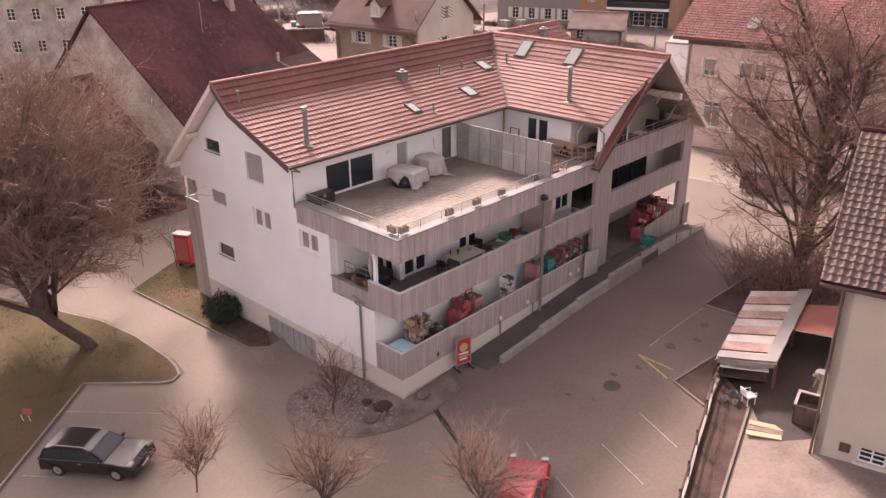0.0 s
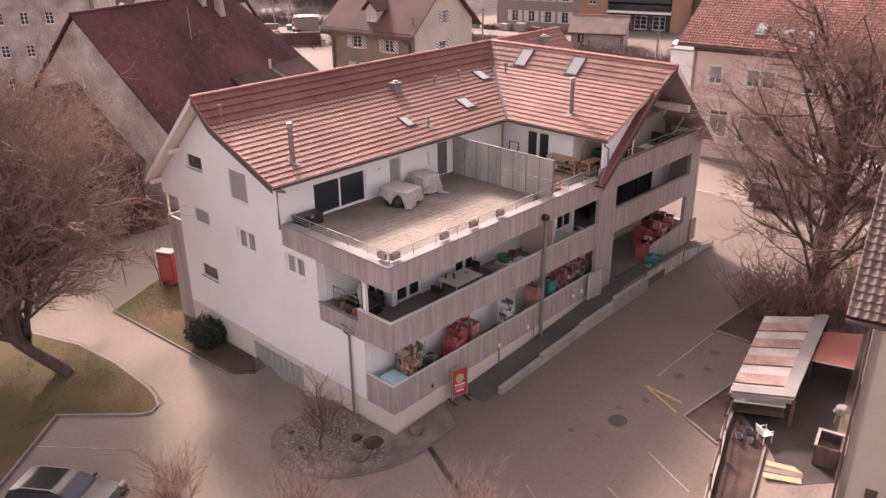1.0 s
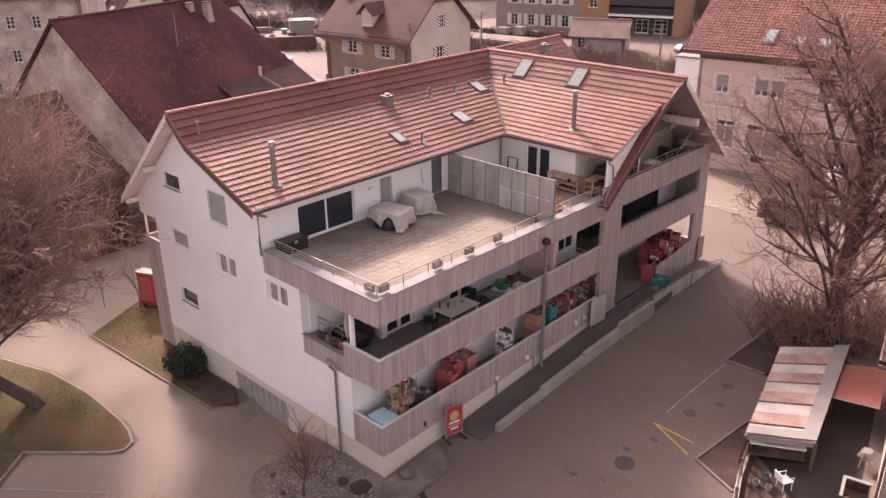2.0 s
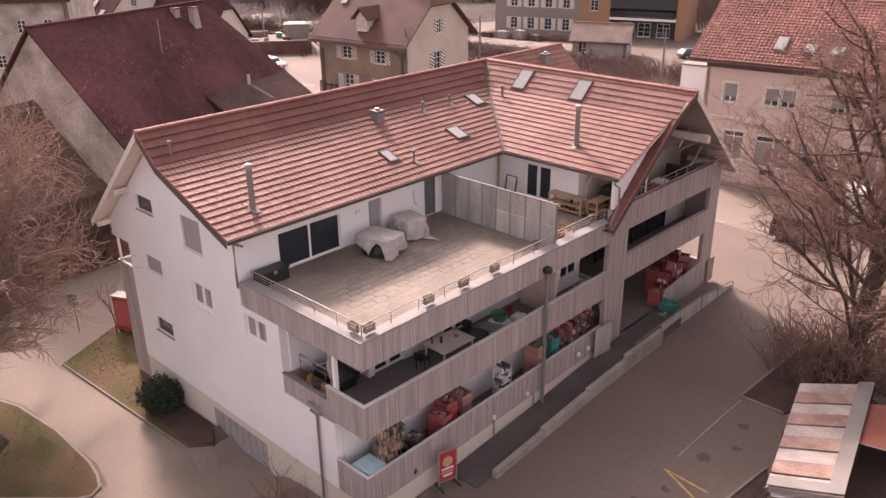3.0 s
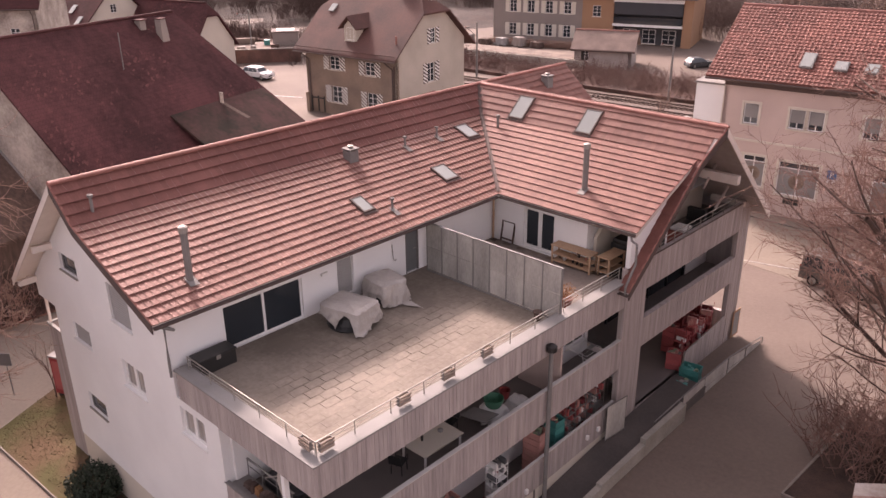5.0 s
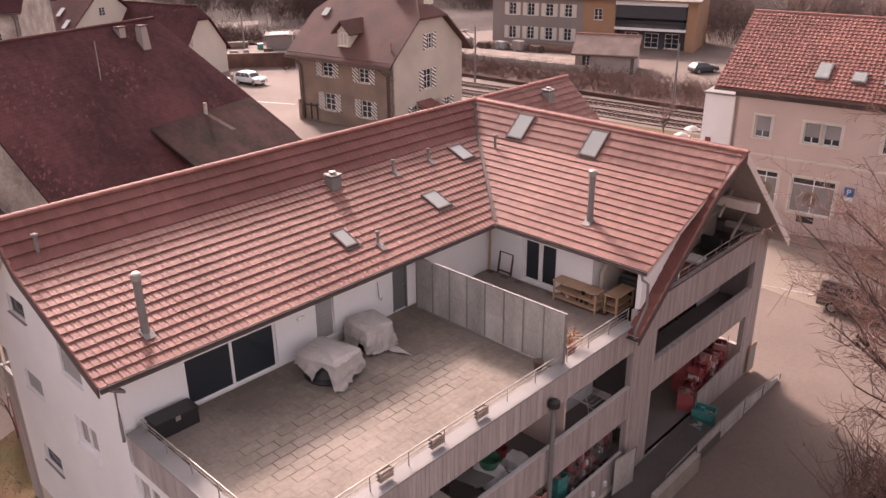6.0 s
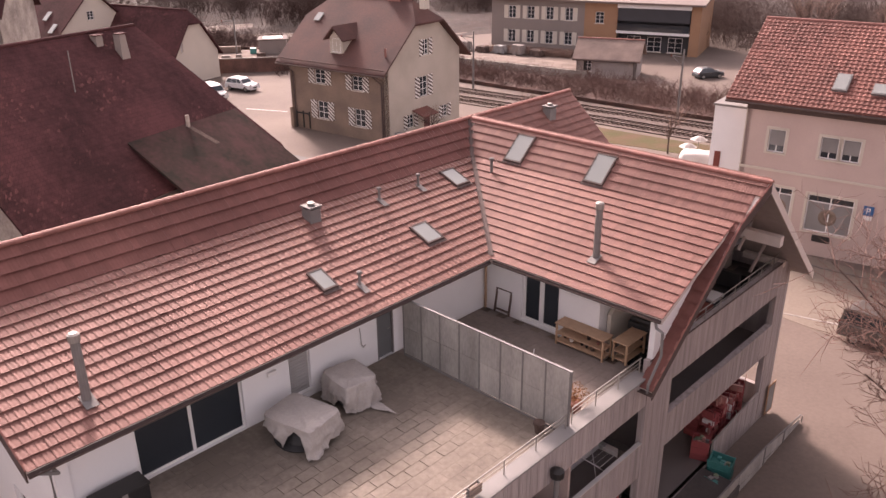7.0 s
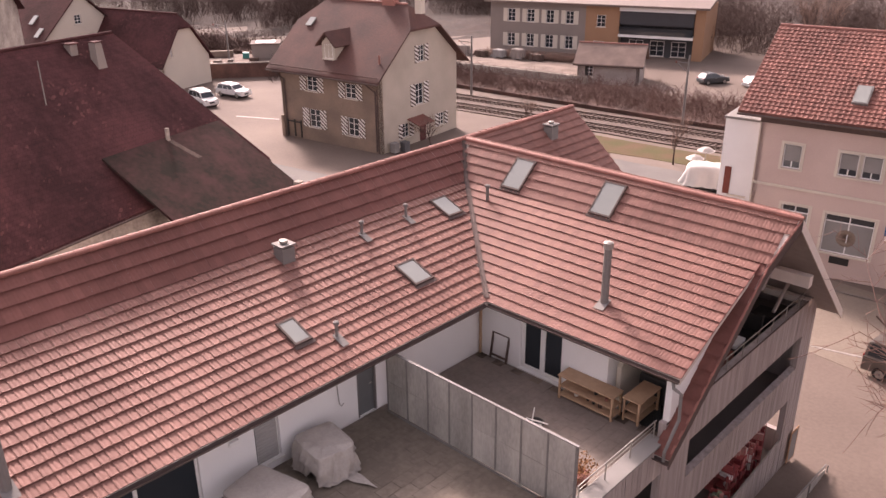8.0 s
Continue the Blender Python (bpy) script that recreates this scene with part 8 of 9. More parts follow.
bare_tree("large bare tree with a leaning trunk on the lawn", -42.2, 15.2, 15.0, 0.44, 11, [7, 9, 8, 7, 6], lean=(-0.62, -0.5), up=0.05, wide=1.1, first=0.2, ratio=(2.1, 0.58, 0.6, 0.55, 0.55), crown=(15.5, 16.5, -2.8, -2.2))
bare_tree("tall bare tree with dense reddish upright branches", -14.2, 43.4, 15.0, 0.44, 29, [26, 8, 6, 5, 4], lean=(-0.03, 0.03), up=0.05, wide=1.35, first=0.72, ratio=(0.62, 0.5, 0.5, 0.48, 0.5), twig=DARK_TWIG, crown=(16.5, 13.0, 0.4, 0.4), spire=True)
bare_tree("young bare tree on the gravel island", -25.95, 19.4, 5.6, 0.075, 5, [12, 8, 7, 4], up=0.05, wide=1.05, first=0.55, ratio=(0.5, 0.6, 0.55, 0.5), twig=RED_TWIG, group="young trees", crown=(3.9, 2.5, 0, 0))
for x, y, h, sd in ((-26.5, 12.45, 4.3, 6), (-20.75, 14.85, 4.4, 7), (-15.8, 18.4, 4.6, 8)):
    bare_tree("young bare tree with fine reddish twigs beside the parking", x, y, h, 0.04, sd, [18, 9, 7, 4], up=0.04, wide=1.05, first=0.3, ratio=(0.9, 0.6, 0.55, 0.5), twig=PALE_TWIG, group="young trees", crown=(h, 3.9, 0, 0))
bare_tree("slender young tree on the grass bed", -47.5, 23.4, 5.0, 0.05, 15, [5, 5, 4], up=0.08, wide=0.9, first=0.45, group="young trees")
bare_tree("small bare tree beside the station forecourt", -49.0, 85.5, 6.5, 0.1, 16, [7, 5, 5, 4], up=0.1, wide=0.9, first=0.4)
bare_tree("small bare tree against the station house", -69.5, 75.0, 6.0, 0.09, 17, [6, 5, 5, 4], up=0.08, wide=0.9, first=0.35)
bare_tree("bare tree beside the railway", -68.0, 88.0, 6.0, 0.1, 18, [7, 5, 5, 4], up=0.08, wide=1.0, first=0.35)
for i, (x, y) in enumerate(((-62.0, 148.0), (-58.0, 152.0), (-50.0, 150.0), (-44.0, 158.0), (-66.0, 160.0), (-36.0, 150.0))):
    bare_tree("tall bare tree beyond the railway", x, y, 13.0, 0.2, 60 + i, [7, 6, 5, 3], up=0.1, wide=0.8, first=0.4, group="far trees")

shrubs("thicket", "brown bare thicket between barn and lawn", [(-60 - 3.3 * i, 24 - 1.4 * i + (i % 2) * 2.5, 3.2) for i in range(8)] + [(-60, 20, 3.0), (-61, 33, 2.2)], 31, RED_TWIG, 3.2, 26.0, "thicket")
sheet("leaf_litter", [(-70, 17), (-62.5, 18.6), (-57.6, 24.0), (-56.6, 29.5), (-60, 32), (-66, 30)], 0.12, mat("leaf_litter", (0.19, 0.09, 0.07), (0.11, 0.058, 0.046), rough=0.95, scale=0.8, fine=14, bump=0.6, mix=1.2, dist=0.05), "reddish dead leaves under the thicket", "leaf litter", rough=0.2)
shrubs("barn_hedge", "dark dense hedge at the foot of the barn gable", [(-61.5 - 1.7 * i, 27.6 - 0.7 * i, 1.9) for i in range(6)] + [(-57.4 - 0.5 * i, 27.5 - 1.3 * i, 0.9) for i in range(8)], 36, WOODS, 2.6, 34.0, "hedge")
shrubs("suckers", "dense reddish suckers round the foot of the tall tree", [(-14.8, 43.2, 2.8), (-12.8, 44.6, 2.4)], 35, DARK_TWIG, 3.6, 22.0, "shrub")
shrubs("railway_scrub", "dark brown scrub along the railway bank", [(-112 + 2.9 * i, 99.5 + 0.16 * i + 3.2 * j, 2.6) for i in range(24) for j in range(3) if not (j == 2 and i < 13)], 32, SCRUB_STEM, 2.4, 9.0, "scrub")
shrubs("yard_scrub", "dark brown scrub beyond the station forecourt", [(-150 + 4.2 * i, 88.0 + 0.55 * i + 4.0 * j, 3.2) for i in range(14) for j in range(3) if not (4 < i < 10 and j < 2)] + [(-109.5, 85.5, 1.6), (-107.5, 87.5, 1.6)], 37, WOODS, 3.4, 7.0, "scrub")
shrubs("far_woods", "dense brown winter woods on the far slope", [(-185 + 8 * i, 150 + 9 * math.sin(i * 1.7) + (2.0 * i if i < 6 else 12), 8.0) for i in range(25)] + [(-196 + 9 * i, 118 + 3 * i + 8 * (i % 2), 6.0) for i in range(7)] + [(-150 + 6 * i, 116 + 4 * i, 4.5) for i in range(4)] + [(-205 + 9 * i, 104 + 2.2 * i + 5 * (i % 3), 5.5) for i in range(8)], 33, WOODS, 10.0, 3.9, "woods")
shrubs("hedge", "dark trimmed hedge beside the grey block", [(-100 + 1.1 * i, 119.5 + 0.35 * i, 0.9) for i in range(16)], 34, TWIG, 1.5, 60.0, "hedge")

# evergreen bush by the gable
LEAF = mat("evergreen_leaf", (0.035, 0.05, 0.03), (0.018, 0.028, 0.018), rough=0.7, scale=3, bump=0, rand=0.5, island=True)


def leafy_bush(x, y, r, h, seed, n):
    rnd = random.Random(seed)
    z = ground_z(x, y)
    ob = thing("bush", "rounded dark evergreen bush beside the plinth", "bush", at=(x, y, z))
    w = Wood()
    for i in range(14):
        a = rnd.uniform(0, 6.28)
        w.limb([Vector((x, y, z - 0.1)), Vector((x + 0.3 * r * math.cos(a), y + 0.3 * r * math.sin(a), z + 0.4 * h)), Vector((x + 0.7 * r * math.cos(a), y + 0.7 * r * math.sin(a), z + rnd.uniform(0.5, 0.9) * h))], 0.03, 0.01, 4)
    w.put("stems", BARK, ob)
    bm = bmesh.new()
    for i in range(n):
        d = Vector((rnd.gauss(0, 1), rnd.gauss(0, 1), rnd.gauss(0, 1))).normalized()
        k = (0.62 + 0.42 * rnd.random()) * (1 + 0.34 * noise.noise(d * 2.6 + Vector((seed, 0, 0))))
        c = Vector((x + d.x * r * k, y + d.y * r * k, z + h * 0.5 + d.z * h * 0.52 * k))
        if c.z < z:
            continue
        a_, b_ = (Vector((rnd.gauss(0, 1), rnd.gauss(0, 1), rnd.gauss(0, 1))).normalized() * s for s in (0.09, 0.04))
        bm.faces.new([bm.verts.new(q) for q in (c - a_, c + b_, c + a_, c - b_)])
    tagged(part("leaves", bm, LEAF, ob), kind="stuff")


leafy_bush(-38.3, 21.25, 1.05, 1.65, 3, 4200)


# blades and dead leaves on the lawn and the bed
BLADE = mat("grass_blades", (0.094, 0.082, 0.039), (0.11, 0.074, 0.046), rough=0.95, scale=0.35, bump=0, rand=0.14, island=True, mix=1.6)


def tufts(name, label, poly, h0, n, seed):
    rnd = random.Random(seed)
    xs, ys = [p[0] for p in poly], [p[1] for p in poly]
    vs, fs = [], []
    while len(fs) < n:
        x, y = rnd.uniform(min(xs), max(xs)), rnd.uniform(min(ys), max(ys))
        if not inside(x, y, poly):
            continue
        z = ground_z(x, y) + h0
        a, w, t = rnd.uniform(0, 6.28), rnd.uniform(0.015, 0.04), rnd.uniform(0.015, 0.05)
        c, s_ = math.cos(a) * w, math.sin(a) * w
        lx, ly = rnd.gauss(0, 0.06), rnd.gauss(0, 0.06)
        k = len(vs)
        vs += [(x - c, y - s_, z - 0.03), (x + c, y + s_, z - 0.03), (x + c * 0.4 + lx, y + s_ * 0.4 + ly, z + t), (x - c * 0.4 + lx, y - s_ * 0.4 + ly, z + t)]
        fs.append((k, k + 1, k + 2, k + 3))
    me = bpy.data.meshes.new(name)
    me.from_pydata(vs, [], fs)
    me.materials.append(BLADE)
    tagged(new(name, me), label, "grass", kind="stuff")


tufts("lawn_grass", "short dry winter grass and dead leaves", [(-26.5, -3.0), (-34.0, 6.95), (-39.0, 12.98), (-35.4, 15.7), (-35.4, 16.5), (-37.3, 16.95), (-44.6, 16.6), (-53.8, 13.9), (-58.0, 8.0), (-46.0, -4.0)], 0.09, 22000, 71)
tufts("bed_grass", "short brown winter grass on the bed", BED[1:5] + [(-41.4, 22.0), (-37.9, 21.9), (-37.6, 20.6)], 0.1, 6000, 72)


# ---- vehicles ----
TYRE = mat("tyre_rubber", (0.02, 0.02, 0.02), (0.015, 0.015, 0.015), rough=0.85, scale=8, bump=0.1)
LAMP_W = mat("clear_lamp", (0.3, 0.3, 0.29), rough=0.15, bump=0)
LAMP_R = mat("red_lamp", (0.3, 0.02, 0.02), rough=0.2, bump=0)
PLATE = mat("plate_white", (0.6, 0.6, 0.58), rough=0.5, bump=0)


def paint(name, c, rough=0.22, metal=0.3):
    return mat(name, c, tuple(v * 0.9 for v in c), rough=rough, metal=metal, scale=1.5, bump=0.0, spec=0.4)


STYLES = {  # lower outline, cabin outline (x along, z up), both for a car 1 long and 1 high
    "wagon": ([(0.0, 0.2), (0.0, 0.42), (0.02, 0.56), (0.03, 0.62), (0.70, 0.64), (0.95, 0.55), (1.0, 0.45), (1.0, 0.2)], [(0.02, 0.62), (0.08, 0.93), (0.2, 1.0), (0.5, 0.99), (0.58, 0.94), (0.72, 0.63)]),
    "hatch": ([(0.0, 0.2), (0.0, 0.45), (0.03, 0.6), (0.70, 0.64), (0.95, 0.55), (1.0, 0.42), (1.0, 0.2)], [(0.02, 0.6), (0.14, 0.95), (0.25, 1.0), (0.45, 0.99), (0.53, 0.94), (0.7, 0.63)]),
    "van": ([(0.0, 0.18), (0.0, 0.5), (0.01, 0.58), (0.80, 0.58), (0.96, 0.48), (1.0, 0.4), (1.0, 0.18)], [(0.01, 0.58), (0.03, 0.95), (0.1, 1.0), (0.6, 0.99), (0.68, 0.94), (0.82, 0.57)]),
    "suv": ([(0.0, 0.25), (0.0, 0.48), (0.02, 0.6), (0.70, 0.63), (0.95, 0.56), (1.0, 0.46), (1.0, 0.25)], [(0.02, 0.6), (0.09, 0.95), (0.2, 1.0), (0.52, 0.99), (0.6, 0.94), (0.72, 0.62)]),
}


def car(name, label, m, L, W, H, style, pm, category="car", group="", roof_bars=True):
    """A car, its tail at x=0 and its nose at x=L, on z=0."""
    ob = thing(name, label, category, m=m, group=group)
    low, cab = STYLES[style]
    arches = []
    r = 0.215 * H if H < 1.7 else 0.33
    wx = (0.19 * L, 0.81 * L)
    bm = bmesh.new()
    top = [(x * L, z * H) for x, z in low]
    under = []
    zb = low[0][1] * H
    for c in wx[::-1]:
        under += [(c + 1.12 * r * math.cos(t), max(zb, r + 1.12 * r * math.sin(t))) for t in np.linspace(0, math.pi, 9)]
    outline = top + [p for p in under]
    n = len(outline)
    rows = []
    for yy, inset in ((-W / 2, 0.05), (-W / 2 + 0.05, 0.0), (W / 2 - 0.05, 0.0), (W / 2, 0.05)):
        ring = []
        for x, z in outline:
            k = inset if z > zb + 0.02 else 0
            ring.append(bm.verts.new((min(max(x, k), L - k), yy, z - k * (0.6 if z > 0.5 * H else 0))))
        rows.append(ring)
    for a, b in zip(rows, rows[1:]):
        for i in range(n):
            bm.faces.new((a[i], a[(i + 1) % n], b[(i + 1) % n], b[i]))
    for rg in (rows[0], rows[-1]):
        f = bm.faces.new(rg)
    bmesh.ops.triangulate(bm, faces=[f for f in bm.faces if len(f.verts) > 4])
    body = part("body", bm, pm, ob)
    # cabin: roof, pillars as one shell, with panes set proud of it
    bm = bmesh.new()
    pts = [(x * L, z * H) for x, z in cab]

    def half(z):
        return W / 2 - 0.04 - 0.16 * max(0, (z - 0.6 * H) / (0.4 * H)) * (1.0 if H < 1.75 else 0.6)
    la, lb = [bm.verts.new((x, -half(z), z)) for x, z in pts], [bm.verts.new((x, half(z), z)) for x, z in pts]
    k = len(pts)
    for i in range(k - 1):
        bm.faces.new((la[i], la[i + 1], lb[i + 1], lb[i]))
    bm.faces.new(la)
    bm.faces.new(lb[::-1])
    bmesh.ops.bevel(bm, geom=[e for e in bm.edges if len(e.link_faces) == 2], offset=0.03, segments=2, affect="EDGES")
    cabin = part("cabin", bm, pm, ob, smooth=False)

    def lerp(a, b, t):
        return a[0] + (b[0] - a[0]) * t, a[1] + (b[1] - a[1]) * t
    zb_, zt = pts[0][1] + 0.05, pts[2][1] - 0.1

    def xat(z, side):
        seq = pts[:3] if side == 0 else pts[-1:-4:-1]
        for a, b in zip(seq, seq[1:]):
            if a[1] <= z <= b[1]:
                return a[0] + (b[0] - a[0]) * (z - a[1]) / (b[1] - a[1])
        return seq[-1][0]
    cuts = (0.0, 0.36, 0.68, 1.0) if style != "hatch" else (0.0, 0.4, 1.0)
    for sg in (-1, 1):
        for ca, cb in zip(cuts, cuts[1:]):
            q = []
            for c, z in ((ca, zb_), (cb, zb_), (cb, zt), (ca, zt)):
                xa, xb = xat(z, 0) + 0.12, xat(z, 1) - 0.12
                x = xa + (xb - xa) * c + (0.03 if c == ca else -0.03)
                q.append((x, sg * (half(z) + 0.006), z))
            part("side_window", P(q, (0, -sg * 0.02, 0)), GLASS, cabin)
    for name_, a, b in (("windscreen", pts[-1], pts[-2]), ("rear_window", pts[0], pts[1])):
        d = Vector((a[1] - b[1], 0, b[0] - a[0])).normalized()
        if (d.x > 0) != (name_ == "windscreen"):
            d = -d
        q = []
        for t, sg in ((0.12, -1), (0.12, 1), (0.9, 1), (0.9, -1)):
            x, z = lerp(a, b, t)
            q.append(Vector((x, sg * (half(z) - 0.08), z)) + d * 0.008)
        part(name_, P(q, -d * 0.02), GLASS, cabin)
    for x in wx:
        for sg in (-1, 1):
            w = part("wheel", T([(x, sg * (W / 2 - 0.2), r), (x, sg * (W / 2 - 0.01), r)], r, 20), TYRE, ob)
            part("rim", T([(x, sg * (W / 2 - 0.03), r), (x, sg * (W / 2 + 0.002), r)], r * 0.64, 14), STEEL, w)
            part("hub", T([(x, sg * (W / 2), r), (x, sg * (W / 2 + 0.012), r)], r * 0.2, 10), ZINC, w)
    for sg in (-1, 1):
        zf = low[-3][1] * H if style != "van" else low[-3][1] * H
        part("headlight", B(L - 0.22, sg * (W / 2 - 0.2) - 0.17, zf - 0.02, L - 0.015, sg * (W / 2 - 0.2) + 0.15, zf + 0.1, bev=0.03), LAMP_W, ob)
        part("tail_light", B(-0.012, sg * (W / 2 - 0.16) - 0.1, 0.5 * H, 0.1, sg * (W / 2 - 0.16) + 0.1, 0.6 * H, bev=0.02), LAMP_R, ob)
        part("mirror", B(0.66 * L, sg * (W / 2 + 0.1) - 0.09, 0.62 * H, 0.66 * L + 0.12, sg * (W / 2 + 0.1) + 0.09, 0.62 * H + 0.12, bev=0.03), pm, ob)
        part("door_seam", B(0.42 * L, sg * (W / 2 + 0.001) - 0.004, 0.24 * H, 0.42 * L + 0.012, sg * (W / 2 + 0.001) + 0.004, 0.6 * H), DARK_METAL, body)
        part("door_handle", B(0.44 * L, sg * (W / 2 + 0.012) - 0.012, 0.53 * H, 0.44 * L + 0.16, sg * (W / 2 + 0.012) + 0.012, 0.545 * H), STEEL, body)
        if roof_bars and style in ("wagon", "suv", "van"):
            z = H * 1.0
            part("roof_bar", T([(0.16 * L, sg * (half(z) - 0.06), z - 0.02), (0.2 * L, sg * (half(z) - 0.06), z + 0.05), (0.5 * L, sg * (half(z) - 0.06), z + 0.04), (0.53 * L, sg * (half(z) - 0.06), z - 0.02)], 0.018, 6), STEEL, ob)
    part("grille", B(L - 0.01, -0.35, 0.3 * H, L + 0.012, 0.35, 0.4 * H), BLACK_PLASTIC, ob)
    part("bumper", B(L - 0.1, -W / 2 + 0.06, 0.2 * H, L + 0.03, W / 2 - 0.06, 0.3 * H, bev=0.04), pm, ob)
    part("bumper", B(-0.04, -W / 2 + 0.06, 0.2 * H, 0.1, W / 2 - 0.06, 0.34 * H, bev=0.04), pm, ob)
    part("number_plate", B(L + 0.031, -0.25, 0.24 * H, L + 0.036, 0.25, 0.24 * H + 0.11), PLATE, ob)
    part("underbody", B(0.1 * L, -W / 2 + 0.22, 0.12, 0.9 * L, W / 2 - 0.22, 0.2 * H + 0.05), BLACK_PLASTIC, ob)
    return ob


car("station_wagon", "black station wagon parked beside the lawn kerb", stand(-33.75, 9.35, 31) @ Matrix.Translation((0, 0, 0)), 4.75, 1.85, 1.48, "wagon", paint("black_car_paint", (0.022, 0.02, 0.021), 0.2, 0.0))
car("hatchback", "red small car parked in a bay", stand(-14.2, 18.3, 118), 4.1, 1.72, 1.45, "hatch", paint("red_car_paint", (0.28, 0.01, 0.018), 0.5, 0.0))
car("delivery_van", "grey brown compact van standing on the street", stand(-24.0, 59.0, -6), 4.6, 1.85, 1.85, "van", paint("taupe_car_paint", (0.13, 0.113, 0.103), 0.3, 0.4), "van")
car("suv", "white sport utility car parked on the station forecourt", stand(-107.6, 75.2, 12), 4.5, 1.85, 1.65, "suv", paint("white_car_paint", (0.7, 0.69, 0.68), 0.3, 0.0), group="parked cars")
car("panel_van", "white panel van parked on the station forecourt", stand(-106.1, 70.6, -4), 4.4, 1.8, 1.85, "van", paint("white_van_paint", (0.68, 0.67, 0.66), 0.35, 0.0), "van", group="parked cars")
car("compact_car", "dark compact car parked beside the railway", stand(-64.6, 121.0, 60), 4.0, 1.75, 1.5, "hatch", paint("grey_car_paint", (0.08, 0.085, 0.09), 0.25, 0.4), group="parked cars")
car("compact_car", "silver compact car parked beside the railway", stand(-59.0, 122.5, 60), 4.0, 1.75, 1.45, "hatch", paint("silver_car_paint", (0.4, 0.4, 0.4), 0.3, 0.6), group="parked cars")
car("compact_car", "silver compact car standing far beyond the railway", stand(-66.6, 176.0, 20), 4.2, 1.75, 1.45, "hatch", bpy.data.materials["silver_car_paint"], group="parked cars")
car("compact_car", "dark compact car standing far beyond the railway", stand(-75.0, 176.0, 20), 4.2, 1.75, 1.45, "hatch", bpy.data.materials["grey_car_paint"], group="parked cars")
# box truck on the street
tr = thing("box_truck", "white box truck with a red cab on the street", "truck", m=stand(-21.2, 62.8, 8))
part("cargo_box", B(0, -1.15, 0.95, 4.6, 1.15, 3.1, bev=0.03), WHITE_PAINT, tr)
part("chassis", B(0.1, -0.9, 0.5, 6.2, 0.9, 0.9), DARK_METAL, tr)
cb = part("cab", P([(4.7, -1.05, 0.6), (6.5, -1.05, 0.6), (6.5, -1.05, 1.5), (6.2, -1.05, 2.35), (4.7, -1.05, 2.4)], (0, 2.1, 0)), paint("truck_red", (0.35, 0.04, 0.04), 0.35, 0.0), tr, "red driver cab")
part("side_window", B(5.1, -1.065, 1.55, 6.0, -1.052, 2.15), GLASS, cb)
part("side_window", B(5.1, 1.052, 1.55, 6.0, 1.065, 2.15), GLASS, cb)
part("windscreen", P([(6.48, -0.95, 1.6), (6.48, 0.95, 1.6), (6.25, 0.95, 2.25), (6.25, -0.95, 2.25)], (0.02, 0, 0.005)), GLASS, cb)
for x in (1.2, 5.6):
    for sg in (-1, 1):
        w = part("wheel", T([(x, sg * 0.85, 0.42), (x, sg * 1.1, 0.42)], 0.42, 18), TYRE, tr)
        part("rim", T([(x, sg * 1.1, 0.42), (x, sg * 1.11, 0.42)], 0.24, 12), STEEL, w)


# ---- railway and station forecourt ----
def far_line(x):
    return 93.5 + 0.13 * (x + 70) if x < -60 else 94.8 + 0.02 * (x + 60)


xs_ = list(range(-95, 21, 5))
sheet("track_bed", [(x, far_line(x) - 3.5) for x in xs_] + [(x, far_line(x) + 4.5) for x in xs_[::-1]], 0.1, mat("ballast", (0.12, 0.083, 0.068), (0.064, 0.045, 0.038), rough=0.95, scale=1.0, fine=8, bump=0.5, mix=1.0), "brown railway ballast", "track bed", cell=5.0)
RAIL = mat("rusty_rail", (0.15, 0.108, 0.09), (0.09, 0.064, 0.053), rough=0.6, metal=0.3, scale=2)
for off in (-1.6, 2.4):
    tr_ = thing("railway_track", "pair of rails on concrete sleepers", "railway track", at=(-70, far_line(-70) + off, 0.5), group="railway tracks")
    for g_ in (-0.72, 0.72):
        part("rail", ribbon(bmesh.new(), [(x, far_line(x) + off + g_) for x in xs_], 0.1, 0.32), RAIL, tr_)
    sl = bmesh.new()
    for i in range(180):
        x = -94 + i * 0.6
        box(sl, x - 0.13, far_line(x) + off - 1.2, ground_z(x, 95) + 0.05, x + 0.13, far_line(x) + off + 1.2, ground_z(x, 95) + 0.2)
    tagged(part("sleeper", sl, BARK, tr_), kind="stuff")
sheet("verge", [(-66, 84), (-52, 86), (-38, 86.5), (-38, 90.8), (-66, 90)], 0.03, GRASS, "dry grass verge beside the railway", "verge", cell=3.0)
sheet("forecourt", [(-125, 62), (-87, 60), (-70, 63), (-66, 78), (-58, 84), (-38, 84), (-37, 71), (-60, 66), (-60, 58), (-80, 52), (-125, 50)], 0.02, mat("pale_forecourt", (0.132, 0.12, 0.111), (0.092, 0.084, 0.079), rough=0.85, scale=0.3, fine=5, bump=0.15, mix=0.9), "pale forecourt of the station house", "forecourt", cell=3.0)
mark([(-96.0, 69.9), (-91.0, 72.2)], LINE_PAINT, "white parking line on the forecourt", 0.35)
mark([(-101.0, 66.5), (-98.5, 67.7)], LINE_PAINT, "white parking line on the forecourt", 0.25)
mark([(-96.0, 78.0), (-84.0, 84.0)], LINE_PAINT, "white kerb line beside the railway", 0.3)
